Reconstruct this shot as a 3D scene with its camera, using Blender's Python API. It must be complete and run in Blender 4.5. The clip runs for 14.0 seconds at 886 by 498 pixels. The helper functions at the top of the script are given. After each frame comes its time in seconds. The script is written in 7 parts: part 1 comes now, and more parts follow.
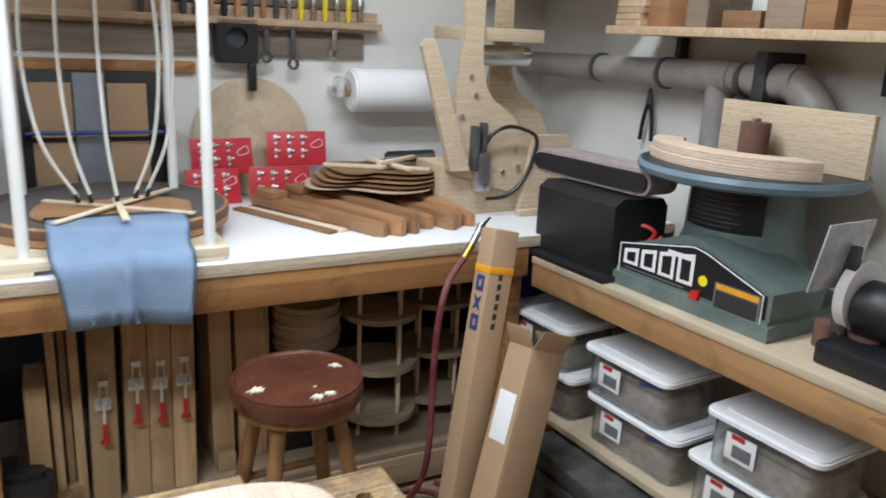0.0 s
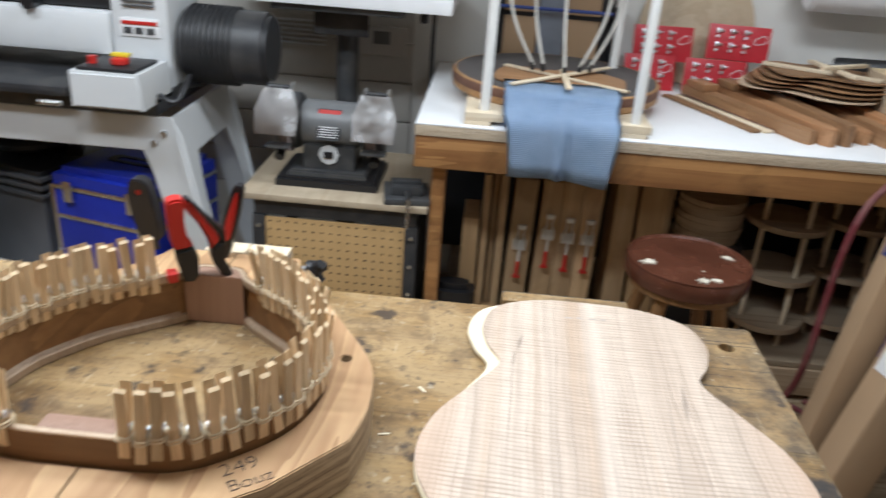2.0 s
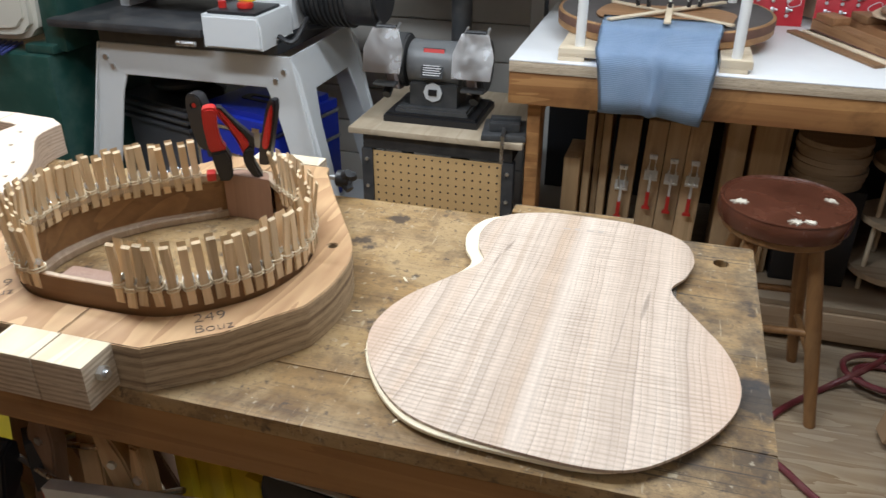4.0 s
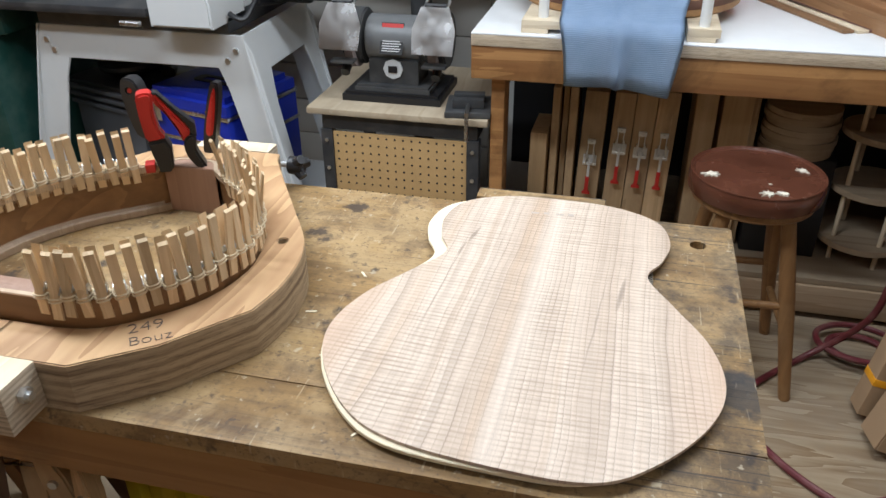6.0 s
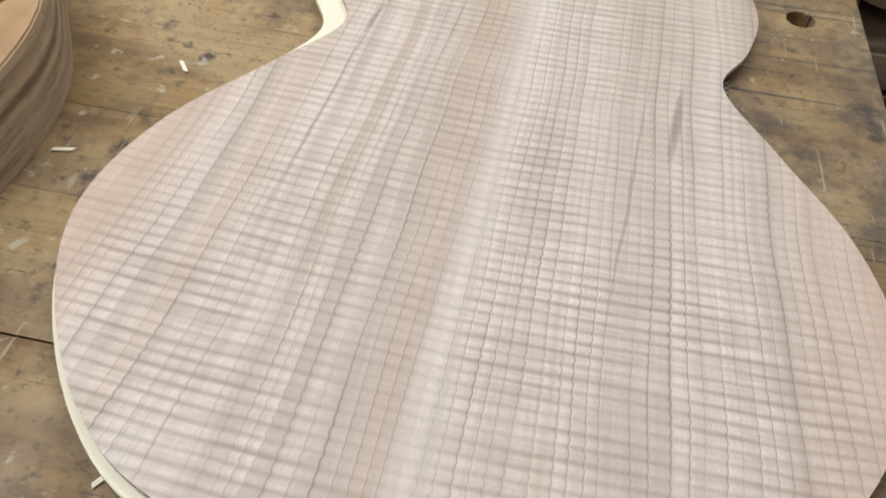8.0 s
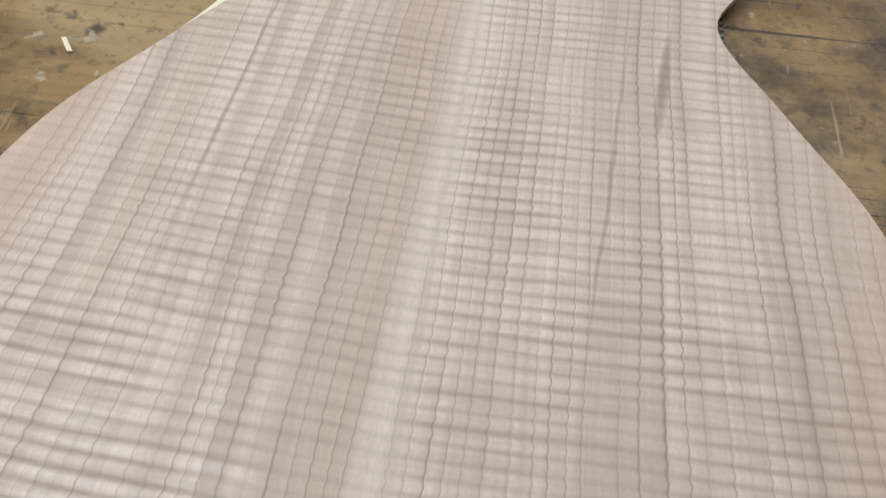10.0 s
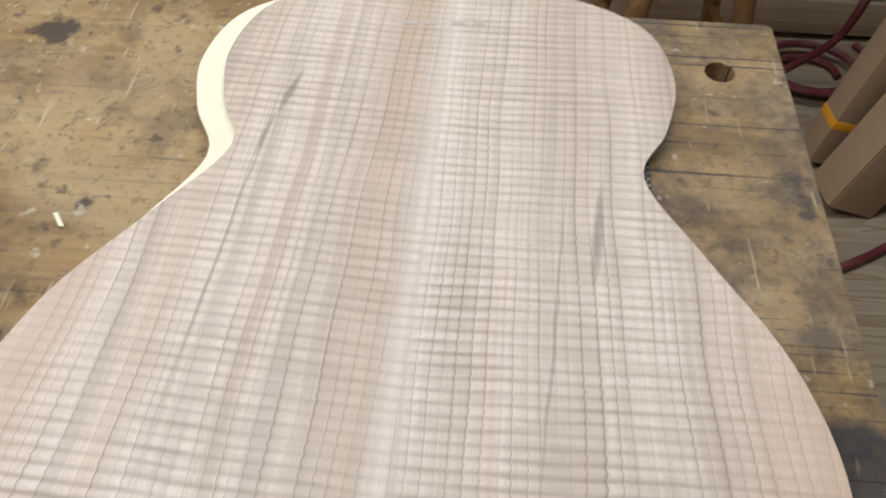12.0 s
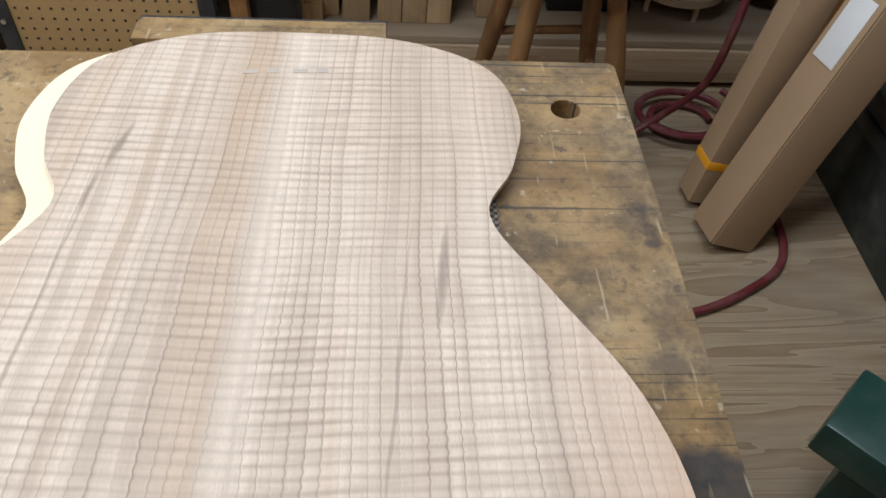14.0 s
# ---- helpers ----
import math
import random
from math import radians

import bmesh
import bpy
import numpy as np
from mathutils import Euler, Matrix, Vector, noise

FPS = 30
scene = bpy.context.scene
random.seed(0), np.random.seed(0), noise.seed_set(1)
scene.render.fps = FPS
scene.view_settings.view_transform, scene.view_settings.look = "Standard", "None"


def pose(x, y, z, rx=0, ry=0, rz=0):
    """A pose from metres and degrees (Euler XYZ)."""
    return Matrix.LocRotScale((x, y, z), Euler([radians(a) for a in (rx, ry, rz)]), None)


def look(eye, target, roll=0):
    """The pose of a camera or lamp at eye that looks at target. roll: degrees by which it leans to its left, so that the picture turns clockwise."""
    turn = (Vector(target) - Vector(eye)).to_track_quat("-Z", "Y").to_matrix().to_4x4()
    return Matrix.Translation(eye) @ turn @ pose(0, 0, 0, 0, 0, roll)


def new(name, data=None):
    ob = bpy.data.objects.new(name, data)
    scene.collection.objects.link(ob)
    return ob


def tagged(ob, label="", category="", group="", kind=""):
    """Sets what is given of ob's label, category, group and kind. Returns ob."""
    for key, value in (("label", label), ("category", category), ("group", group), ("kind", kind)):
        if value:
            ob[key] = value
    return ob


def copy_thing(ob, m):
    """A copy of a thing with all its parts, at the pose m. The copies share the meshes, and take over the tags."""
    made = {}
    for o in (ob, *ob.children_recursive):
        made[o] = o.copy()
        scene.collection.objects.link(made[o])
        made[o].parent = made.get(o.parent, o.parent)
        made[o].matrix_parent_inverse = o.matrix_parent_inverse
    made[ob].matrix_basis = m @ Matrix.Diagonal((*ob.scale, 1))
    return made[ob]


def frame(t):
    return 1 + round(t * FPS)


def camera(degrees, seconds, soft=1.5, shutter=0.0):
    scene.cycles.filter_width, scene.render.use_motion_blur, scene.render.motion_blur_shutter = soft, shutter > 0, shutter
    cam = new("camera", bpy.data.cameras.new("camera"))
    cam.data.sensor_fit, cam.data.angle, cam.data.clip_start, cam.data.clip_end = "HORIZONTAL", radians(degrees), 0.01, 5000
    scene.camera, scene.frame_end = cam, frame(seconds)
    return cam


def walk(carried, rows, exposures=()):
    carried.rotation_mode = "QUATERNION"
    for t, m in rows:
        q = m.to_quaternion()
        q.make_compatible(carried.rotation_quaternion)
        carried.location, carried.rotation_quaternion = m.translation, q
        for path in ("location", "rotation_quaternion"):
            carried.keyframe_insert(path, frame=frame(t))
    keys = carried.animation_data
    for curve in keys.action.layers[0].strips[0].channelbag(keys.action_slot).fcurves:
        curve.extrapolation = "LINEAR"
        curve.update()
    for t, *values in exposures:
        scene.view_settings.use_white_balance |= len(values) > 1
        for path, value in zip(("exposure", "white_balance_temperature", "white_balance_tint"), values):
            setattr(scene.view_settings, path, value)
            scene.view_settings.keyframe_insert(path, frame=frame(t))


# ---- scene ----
cam = camera(59.3, 14.0, 1.5, 0.4)
PATH = [
    (0, (-0.342, -0.775, 1.411), (0.567, 0.926, 0.879), 2.7),
    (0.5, (-0.391, -0.838, 1.41), (0.373, 0.902, 0.784), 4.2),
    (1, (-0.381, -0.907, 1.412), (0.117, 0.878, 0.66), 4.9),
    (1.5, (-0.391, -0.938, 1.413), (-0.184, 0.886, 0.619), 5.2),
    (2, (-0.387, -0.95, 1.417), (-0.459, 0.865, 0.581), 4.3),
    (2.5, (-0.248, -0.994, 1.411), (-0.757, 0.73, 0.533), 2.4),
    (3, (-0.181, -1.014, 1.407), (-0.794, 0.641, 0.467), 0.8),
    (3.5, (-0.161, -1.023, 1.408), (-0.726, 0.642, 0.454), 0.2),
    (4, (-0.144, -1.016, 1.404), (-0.638, 0.673, 0.453), 0.2),
    (4.2, (-0.138, -1.016, 1.404), (-0.608, 0.68, 0.454), 0.2),
    (6.3, (-0.16, -0.907, 1.376), (-0.559, 0.755, 0.338), -0.2),
    (6.5, (-0.185, -0.863, 1.363), (-0.533, 0.771, 0.264), 1.2),
    (7, (-0.215, -0.756, 1.31), (-0.427, 0.807, 0.082), 2.3),
    (7.5, (-0.209, -0.634, 1.249), (-0.396, 0.84, -0.09), 3.1),
    (8, (-0.207, -0.573, 1.196), (-0.398, 0.719, -0.319), 4.0),
    (10.3, (-0.201, -0.485, 1.175), (-0.324, 0.61, -0.494), 1.7),
    (10.5, (-0.2, -0.484, 1.18), (-0.337, 0.614, -0.486), 1.0),
    (11, (-0.197, -0.486, 1.185), (-0.351, 0.635, -0.464), 0.3),
    (11.5, (-0.195, -0.488, 1.204), (-0.374, 0.677, -0.412), -0.6),
    (12, (-0.198, -0.472, 1.236), (-0.274, 0.739, -0.354), 1.0),
    (12.5, (-0.171, -0.477, 1.211), (-0.163, 0.866, -0.272), 3.5),
    (13, (-0.155, -0.474, 1.21), (-0.054, 0.861, -0.276), 5.2),
    (13.5, (-0.155, -0.471, 1.208), (-0.039, 0.859, -0.281), 5.1),
    (14, (-0.16, -0.466, 1.218), (-0.021, 0.868, -0.265), 4.7),
]
EXPOSURES = [(0.0, 0.12), (0.8, 0.06), (1.5, -0.10), (2.5, -0.18), (3.0, -0.22), (4.2, -0.22), (7.0, -0.12), (7.5, -0.32), (8.0, -0.72), (10.3, -0.96), (11.0, -0.95), (11.5, -0.90), (12.0, -0.72), (12.5, -0.46), (13.2, -0.30), (13.6, -0.42), (14.0, -0.58)]
walk(cam, [(t, look(eye, target, roll)) for t, eye, target, roll in PATH], EXPOSURES)

# ---- light: four assumed shop fluorescent fixtures on the ceiling, out of view ----
world = bpy.data.worlds.new("world")
scene.world = world
world.use_nodes = True
world.node_tree.nodes["Background"].inputs[0].default_value = (0.9, 0.95, 1.0, 1)
world.node_tree.nodes["Background"].inputs[1].default_value = 0.08


def area_lamp(name, loc, sx, sy, watts, colour):
    d = bpy.data.lights.new(name, "AREA")
    d.shape, d.size, d.size_y, d.energy, d.color = "RECTANGLE", sx, sy, watts, colour
    ob = new(name, d)
    ob.location = loc
    return ob


WARM = (0.884, 0.982, 1.086)
# The fourth, behind the camera, is added to brighten the bench fronts.
FITTINGS = ((-1.0, -0.25, 29), (0.15, 0.62, 26), (-1.9, 0.35, 22), (0.25, -1.55, 5))
for lx, ly, watts in FITTINGS:
    area_lamp("fluorescent_light", (lx, ly, 2.30), 1.2, 0.18, watts, WARM)


# ---- mesh tools ----
def bm_new():
    return bmesh.new()


def add_box(bm, x0, x1, y0, y1, z0, z1, bevel=0.002, m=None):
    """A box between two corners, with its edges eased."""
    r = bmesh.ops.create_cube(bm, size=1.0)
    vs = r["verts"]
    for v in vs:
        v.co = Vector(((x0 + x1) / 2 + v.co.x * (x1 - x0), (y0 + y1) / 2 + v.co.y * (y1 - y0), (z0 + z1) / 2 + v.co.z * (z1 - z0)))
    if bevel > 0:
        es = list({e for v in vs for e in v.link_edges})
        b = bmesh.ops.bevel(bm, geom=es, offset=bevel, segments=2, affect="EDGES", profile=0.6)
        vs = list({v for f in b["faces"] for v in f.verts} | {v for v in vs if v.is_valid})
    if m is not None:
        bmesh.ops.transform(bm, matrix=m, verts=vs)
    return bm


def add_cyl(bm, p0, p1, r0, r1=None, seg=20, bevel=0.0):
    """A round bar or cone from p0 to p1."""
    p0, p1 = Vector(p0), Vector(p1)
    d = p1 - p0
    r1 = r0 if r1 is None else r1
    m = Matrix.Translation((p0 + p1) / 2) @ d.to_track_quat("Z", "Y").to_matrix().to_4x4()
    r = bmesh.ops.create_cone(bm, cap_ends=True, segments=seg, radius1=r0, radius2=r1, depth=d.length, matrix=m)
    if bevel > 0:
        caps = [f for f in {f for v in r["verts"] for f in v.link_faces} if len(f.verts) == seg]
        bmesh.ops.bevel(bm, geom=list({e for f in caps for e in f.edges}), offset=bevel, segments=2, affect="EDGES")
    return bm


def add_tube(bm, pts, r, seg=10, closed=False):
    """A hose, cord or wire along points, rounded between them."""
    P = [Vector(p) for p in pts]
    n = len(P)
    path = []
    steps = 8
    for i in range(n if closed else n - 1):
        a, b, c, d = (P[(i - 1) % n], P[i], P[(i + 1) % n], P[(i + 2) % n]) if closed else (P[max(i - 1, 0)], P[i], P[i + 1], P[min(i + 2, n - 1)])
        for k in range(steps):
            t = k / steps
            path.append(0.5 * ((2 * b) + (c - a) * t + (2 * a - 5 * b + 4 * c - d) * t * t + (3 * b - a - 3 * c + d) * t ** 3))
    if not closed:
        path.append(P[-1])
    rings = []
    up = Vector((0.13, 0.27, 0.95))
    for i, p in enumerate(path):
        q = path[(i + 1) % len(path)] if (closed or i + 1 < len(path)) else p + (p - path[i - 1])
        d = (q - (path[i - 1] if (closed or i) else p)).normalized()
        s = d.cross(up)
        s = s.normalized() if s.length > 1e-4 else Vector((1, 0, 0))
        up = s.cross(d).normalized()
        rings.append([bm.verts.new(p + r * (math.cos(2 * math.pi * k / seg) * s + math.sin(2 * math.pi * k / seg) * up)) for k in range(seg)])
    m = len(rings)
    for i in range(m if closed else m - 1):
        a, b = rings[i], rings[(i + 1) % m]
        for k in range(seg):
            bm.faces.new((a[k], a[(k + 1) % seg], b[(k + 1) % seg], b[k]))
    if not closed:
        bm.faces.new(rings[0][::-1]), bm.faces.new(rings[-1])
    return bm


def add_lathe(bm, profile, seg=40, centre=(0, 0), close=True):
    """A turned shape round the z axis from (radius, height) pairs."""
    rings = []
    for r, z in profile:
        if r < 1e-5:
            rings.append([bm.verts.new((centre[0], centre[1], z))])
        else:
            rings.append([bm.verts.new((centre[0] + r * math.cos(2 * math.pi * k / seg), centre[1] + r * math.sin(2 * math.pi * k / seg), z)) for k in range(seg)])
    for a, b in zip(rings, rings[1:]):
        for k in range(seg):
            l = (k + 1) % seg
            if len(a) == 1 and len(b) > 1:
                bm.faces.new((a[0], b[l], b[k]))
            elif len(b) == 1 and len(a) > 1:
                bm.faces.new((a[k], a[l], b[0]))
            elif len(a) > 1:
                bm.faces.new((a[k], a[l], b[l], b[k]))
    return bm


def add_prism(bm, outline, z0, z1, holes=(), bevel=0.0, m=None):
    """A slab cut to an outline (x, y), with holes through it."""
    start = len(bm.verts)
    vs0 = set(bm.verts)
    loops = [list(outline)] + [list(h) for h in holes]
    low, high = [], []
    for lp in loops:
        low.append([bm.verts.new((x, y, z0)) for x, y in lp])
        high.append([bm.verts.new((x, y, z1)) for x, y in lp])
    for a, b in zip(low, high):
        for k in range(len(a)):
            l = (k + 1) % len(a)
            bm.faces.new((a[k], a[l], b[l], b[k]))
    for side in (low, high):
        if len(side) == 1:
            bm.faces.new(side[0])
        else:
            es = [bm.edges.get((lp[k], lp[(k + 1) % len(lp)])) for lp in side for k in range(len(lp))]
            bmesh.ops.triangle_fill(bm, use_beauty=True, use_dissolve=False, edges=es)
    vs = [v for v in bm.verts if v not in vs0]
    fs = list({f for v in vs for f in v.link_faces})
    bmesh.ops.recalc_face_normals(bm, faces=fs)
    if bevel > 0:
        top = set(v for lp in high for v in lp)
        es = [e for e in {e for lp in high for v in lp for e in v.link_edges} if e.verts[0] in top and e.verts[1] in top and len(e.link_faces) == 2 and e.calc_face_angle(0) > 0.9]
        r = bmesh.ops.bevel(bm, geom=es, offset=bevel, segments=2, affect="EDGES")
        vs = [v for v in bm.verts if v not in vs0]
    if m is not None:
        bmesh.ops.transform(bm, matrix=m, verts=vs)
    return bm


def smooth_curve(ctrl, steps=6, closed=False):
    """Points along a smooth curve through a few control points."""
    out = []
    n = len(ctrl)
    P = [Vector((x, y, 0)) for x, y in ctrl]
    for i in range(n if closed else n - 1):
        a, b, c, d = (P[(i - 1) % n], P[i], P[(i + 1) % n], P[(i + 2) % n]) if closed else (P[max(i - 1, 0)], P[i], P[i + 1], P[min(i + 2, n - 1)])
        for k in range(steps):
            t = k / steps
            q = 0.5 * ((2 * b) + (c - a) * t + (2 * a - 5 * b + 4 * c - d) * t * t + (3 * b - a - 3 * c + d) * t ** 3)
            out.append((q.x, q.y))
    if not closed:
        out.append(ctrl[-1])
    return out


def guitar(length, lower, waist, upper, flat=0.0):
    """The outline of a guitar body, tail at the origin, neck towards +y; flat trims one side of the tail."""
    half = [(0.0, 0.0), (0.45 * lower, 0.006 * length), (0.71 * lower, 0.075 * length), (0.925 * lower, 0.19 * length), (lower, 0.305 * length),
            (0.93 * lower, 0.43 * length), (0.5 * (lower + waist) - 0.010, 0.55 * length), (waist, 0.655 * length), (0.5 * (waist + upper) + 0.004, 0.735 * length),
            (upper, 0.83 * length), (0.88 * upper, 0.93 * length), (0.5 * upper, 0.988 * length), (0.0, length)]
    trim = dict(zip(half[1:4], (1.0, 0.4, 0.3)))
    full = half + [(-x, y + flat * trim.get((x, y), 0.0)) for x, y in half[-2:0:-1]]
    return smooth_curve(full, 6, True)


def round_rect(x, y, r, seg=5):
    """A rectangle of half sizes x and y with rounded corners."""
    out = []
    for cx, cy, a0 in ((x - r, y - r, 0), (-x + r, y - r, 90), (-x + r, -y + r, 180), (x - r, -y + r, 270)):
        for k in range(seg):
            t = radians(a0 + 90 * k / (seg - 1))
            out.append((cx + r * math.cos(t), cy + r * math.sin(t)))
    return out


def grow(pts, off):
    """The outline moved outwards."""
    out = []
    n = len(pts)
    for i in range(n):
        a, b = Vector(pts[i - 1]), Vector(pts[(i + 1) % n])
        d = (b - a).normalized()
        out.append((pts[i][0] + d.y * off, pts[i][1] - d.x * off))
    return out


def thing(name, loc, label, category, group="", kind="", rz=0.0, rx=0.0, ry=0.0):
    """An Empty at the base of a thing, which carries its parts."""
    ob = new(name)
    ob.matrix_basis = pose(*loc, rx, ry, rz)
    ob.empty_display_size = 0.05
    return tagged(ob, label, category, group, kind)


def mesh_of(name, bm, material, angle=35, normals=True):
    if normals:
        bmesh.ops.recalc_face_normals(bm, faces=bm.faces)
    for f in bm.faces:
        f.smooth = True
    for e in bm.edges:
        e.smooth = len(e.link_faces) == 2 and e.calc_face_angle(0) < radians(angle)
    me = bpy.data.meshes.new(name)
    bm.to_mesh(me)
    bm.free()
    me.materials.append(material)
    return me


def part(name, bm, material, parent=None, label="", angle=35, kind=""):
    """One mesh object, under a thing or under a part."""
    ob = new(name, mesh_of(name, bm, material, angle))
    if parent is not None:
        ob.parent = parent
    return tagged(ob, label, kind=kind)


def piece(name, me, parent, m):
    """A repeat of one mesh, as an object of its own."""
    ob = new(name, me)
    ob.parent = parent
    ob.matrix_basis = m
    return ob


def solo(name, bm, material, loc, label, category, group="", kind="", rz=0.0, rx=0.0, ry=0.0, angle=35):
    """A thing of one single mesh."""
    ob = new(name, mesh_of(name, bm, material, angle))
    ob.matrix_basis = pose(*loc, rx, ry, rz)
    return tagged(ob, label, category, group, kind)


def lettering(text, size, material, name, parent, m, depth=0.0004, thin=0.0):
    """Words as a flat mesh, in the built-in font."""
    c = bpy.data.curves.new(name, "FONT")
    c.body, c.size, c.extrude, c.align_x, c.align_y = text, size, depth, "CENTER", "CENTER"
    c.offset = -thin
    tmp = bpy.data.objects.new("tmp", c)
    me = bpy.data.meshes.new_from_object(tmp)
    bpy.data.objects.remove(tmp)
    me.materials.append(material)
    ob = new(name, me)
    ob.parent = parent
    ob.matrix_basis = m
    return ob


# ---- materials ----
class Nodes:
    """Short hand for building a node material."""

    def __init__(self, name):
        self.mat = bpy.data.materials.new(name)
        self.mat.use_nodes = True
        self.t = self.mat.node_tree
        self.bsdf = self.t.nodes["Principled BSDF"]

    def add(self, kind, **sets):
        n = self.t.nodes.new(kind)
        for k, v in sets.items():
            k = k.replace("_", " ")
            if k in n.inputs:
                self.put(n.inputs[k], v)
            elif k == "operation":
                n.operation = v
            elif k == "data type":
                n.data_type = v
            elif k == "blend type":
                n.blend_type = v
        return n

    def put(self, socket, v):
        if isinstance(v, bpy.types.NodeSocket):
            self.t.links.new(v, socket)
        else:
            socket.default_value = v

    def coords(self, scale=(1, 1, 1), kind="Object", rot=(0, 0, 0)):
        c = self.add("ShaderNodeTexCoord")
        m = self.add("ShaderNodeMapping")
        self.t.links.new(c.outputs[kind], m.inputs["Vector"])
        m.inputs["Scale"].default_value = scale
        m.inputs["Rotation"].default_value = [radians(a) for a in rot]
        return m.outputs[0]

    def noise(self, vec, scale, detail=4.0, rough=0.55, distortion=0.0):
        n = self.add("ShaderNodeTexNoise", Vector=vec, Scale=scale, Detail=detail, Roughness=rough, Distortion=distortion)
        return n.outputs["Fac"]

    def ramp(self, fac, *stops):
        r = self.add("ShaderNodeValToRGB")
        self.put(r.inputs[0], fac)
        e = r.color_ramp.elements
        while len(e) < len(stops):
            e.new(0.5)
        for el, (p, c) in zip(e, stops):
            el.position = p
            el.color = (*c, 1) if len(c) == 3 else c
        return r.outputs[0]

    def grey(self, fac, a, b, lo=0.0, hi=1.0):
        n = self.add("ShaderNodeMapRange")
        self.put(n.inputs[0], fac)
        for i, v in enumerate((a, b, lo, hi)):
            n.inputs[i + 1].default_value = v
        return n.outputs[0]

    def mix(self, fac, a, b, how="MIX"):
        n = self.add("ShaderNodeMix", data_type="RGBA", blend_type=how)
        self.put(n.inputs[0], fac)
        for s, v in ((n.inputs[6], a), (n.inputs[7], b)):
            self.put(s, (*v, 1) if isinstance(v, tuple) and len(v) == 3 else v)
        return n.outputs[2]

    def math(self, op, a, b=0.0, c=0.0):
        n = self.add("ShaderNodeMath", operation=op)
        for s, v in zip(n.inputs, (a, b, c)):
            self.put(s, v)
        return n.outputs[0]

    def rand(self, vec_only=False):
        return self.add("ShaderNodeObjectInfo").outputs["Random"]

    def finish(self, colour, rough=0.5, metal=0.0, bump=None, strength=0.2, dist=0.001, **more):
        b = self.bsdf
        self.put(b.inputs["Base Color"], (*colour, 1) if isinstance(colour, tuple) and len(colour) == 3 else colour)
        self.put(b.inputs["Roughness"], rough)
        b.inputs["Metallic"].default_value = metal
        for k, v in more.items():
            self.put(b.inputs[k.replace("_", " ")], v)
        if bump is not None:
            n = self.add("ShaderNodeBump", Height=bump, Strength=strength, Distance=dist)
            self.t.links.new(n.outputs[0], b.inputs["Normal"])
        return self.mat


def calm(c, k=0.74):
    """A colour with less chroma."""
    g = 0.3 * c[0] + 0.59 * c[1] + 0.11 * c[2]
    return tuple(g + (x - g) * k for x in c)


def wood(name, light, dark, axis="y", fine=90.0, rough=0.55, stain=None, amount=0.0, vary=0.25, rings=1.0, spread=3.5, chroma=0.74):
    """Sawn wood: long grain along one axis, slow colour drift, optional dirt, a little difference from piece to piece."""
    n = Nodes(name)
    light, dark = calm(light, chroma), calm(dark, chroma)
    c = n.add("ShaderNodeTexCoord")
    r = n.rand()
    off = n.add("ShaderNodeVectorMath", operation="SCALE")
    off.inputs[0].default_value = (3.7, 5.1, 2.3)
    n.put(off.inputs["Scale"], n.math("MULTIPLY", r, 7.0))
    base = n.add("ShaderNodeVectorMath", operation="ADD")
    n.put(base.inputs[0], c.outputs["Object"]), n.put(base.inputs[1], off.outputs[0])
    k = 0.06
    sc = {"x": (k, 1, 1), "y": (1, k, 1), "z": (1, 1, k)}[axis]
    m = n.add("ShaderNodeMapping", Vector=base.outputs[0])
    m.inputs["Scale"].default_value = sc
    grain = n.noise(m.outputs[0], fine, 5.0, 0.6, 0.6)
    broad = n.noise(m.outputs[0], fine * 0.13, 3.0, 0.5, 1.4)
    bands = n.math("FRACT", n.math("MULTIPLY", broad, 5.0 * rings))
    slow = n.noise(base.outputs[0], spread, 3.0)
    f = n.math("ADD", n.math("MULTIPLY", grain, 0.55), n.math("MULTIPLY", bands, 0.28))
    f = n.math("ADD", f, n.math("MULTIPLY", slow, 0.25))
    col = n.ramp(f, (0.25, light), (0.78, dark))
    shade = n.math("ADD", 1.0 - vary / 2, n.math("MULTIPLY", r, vary))
    col = n.mix(1.0, col, n.add("ShaderNodeCombineColor", Red=shade, Green=shade, Blue=shade).outputs[0], "MULTIPLY")
    if stain:
        s = n.noise(base.outputs[0], 5.0, 6.0, 0.65, 0.4)
        s = n.math("MULTIPLY", n.grey(s, 0.48, 0.68), amount)
        col = n.mix(s, col, stain)
    return n.finish(col, n.grey(grain, 0.2, 0.8, rough - 0.08, rough + 0.12), 0.0, grain, 0.25, 0.0006)


def plain(name, colour, rough=0.5, metal=0.0, vary=0.12, scale=14.0, bump=0.08, dust=0.0, **more):
    """Paint, plastic or metal with slight wear, dust and an uneven sheen."""
    n = Nodes(name)
    v = n.coords()
    a = n.noise(v, scale, 5.0, 0.6)
    b = n.noise(v, scale * 9, 3.0)
    lo = tuple(x * (1 - vary) for x in colour)
    hi = tuple(min(1.0, x * (1 + vary)) for x in colour)
    col = n.ramp(a, (0.3, lo), (0.7, hi))
    if dust:
        col = n.mix(n.math("MULTIPLY", n.grey(a, 0.45, 0.7), dust), col, (0.42, 0.37, 0.3))
    return n.finish(col, n.grey(a, 0.3, 0.7, max(0.02, rough - 0.07), min(1, rough + 0.1)), metal, b, bump, 0.0004, **more)


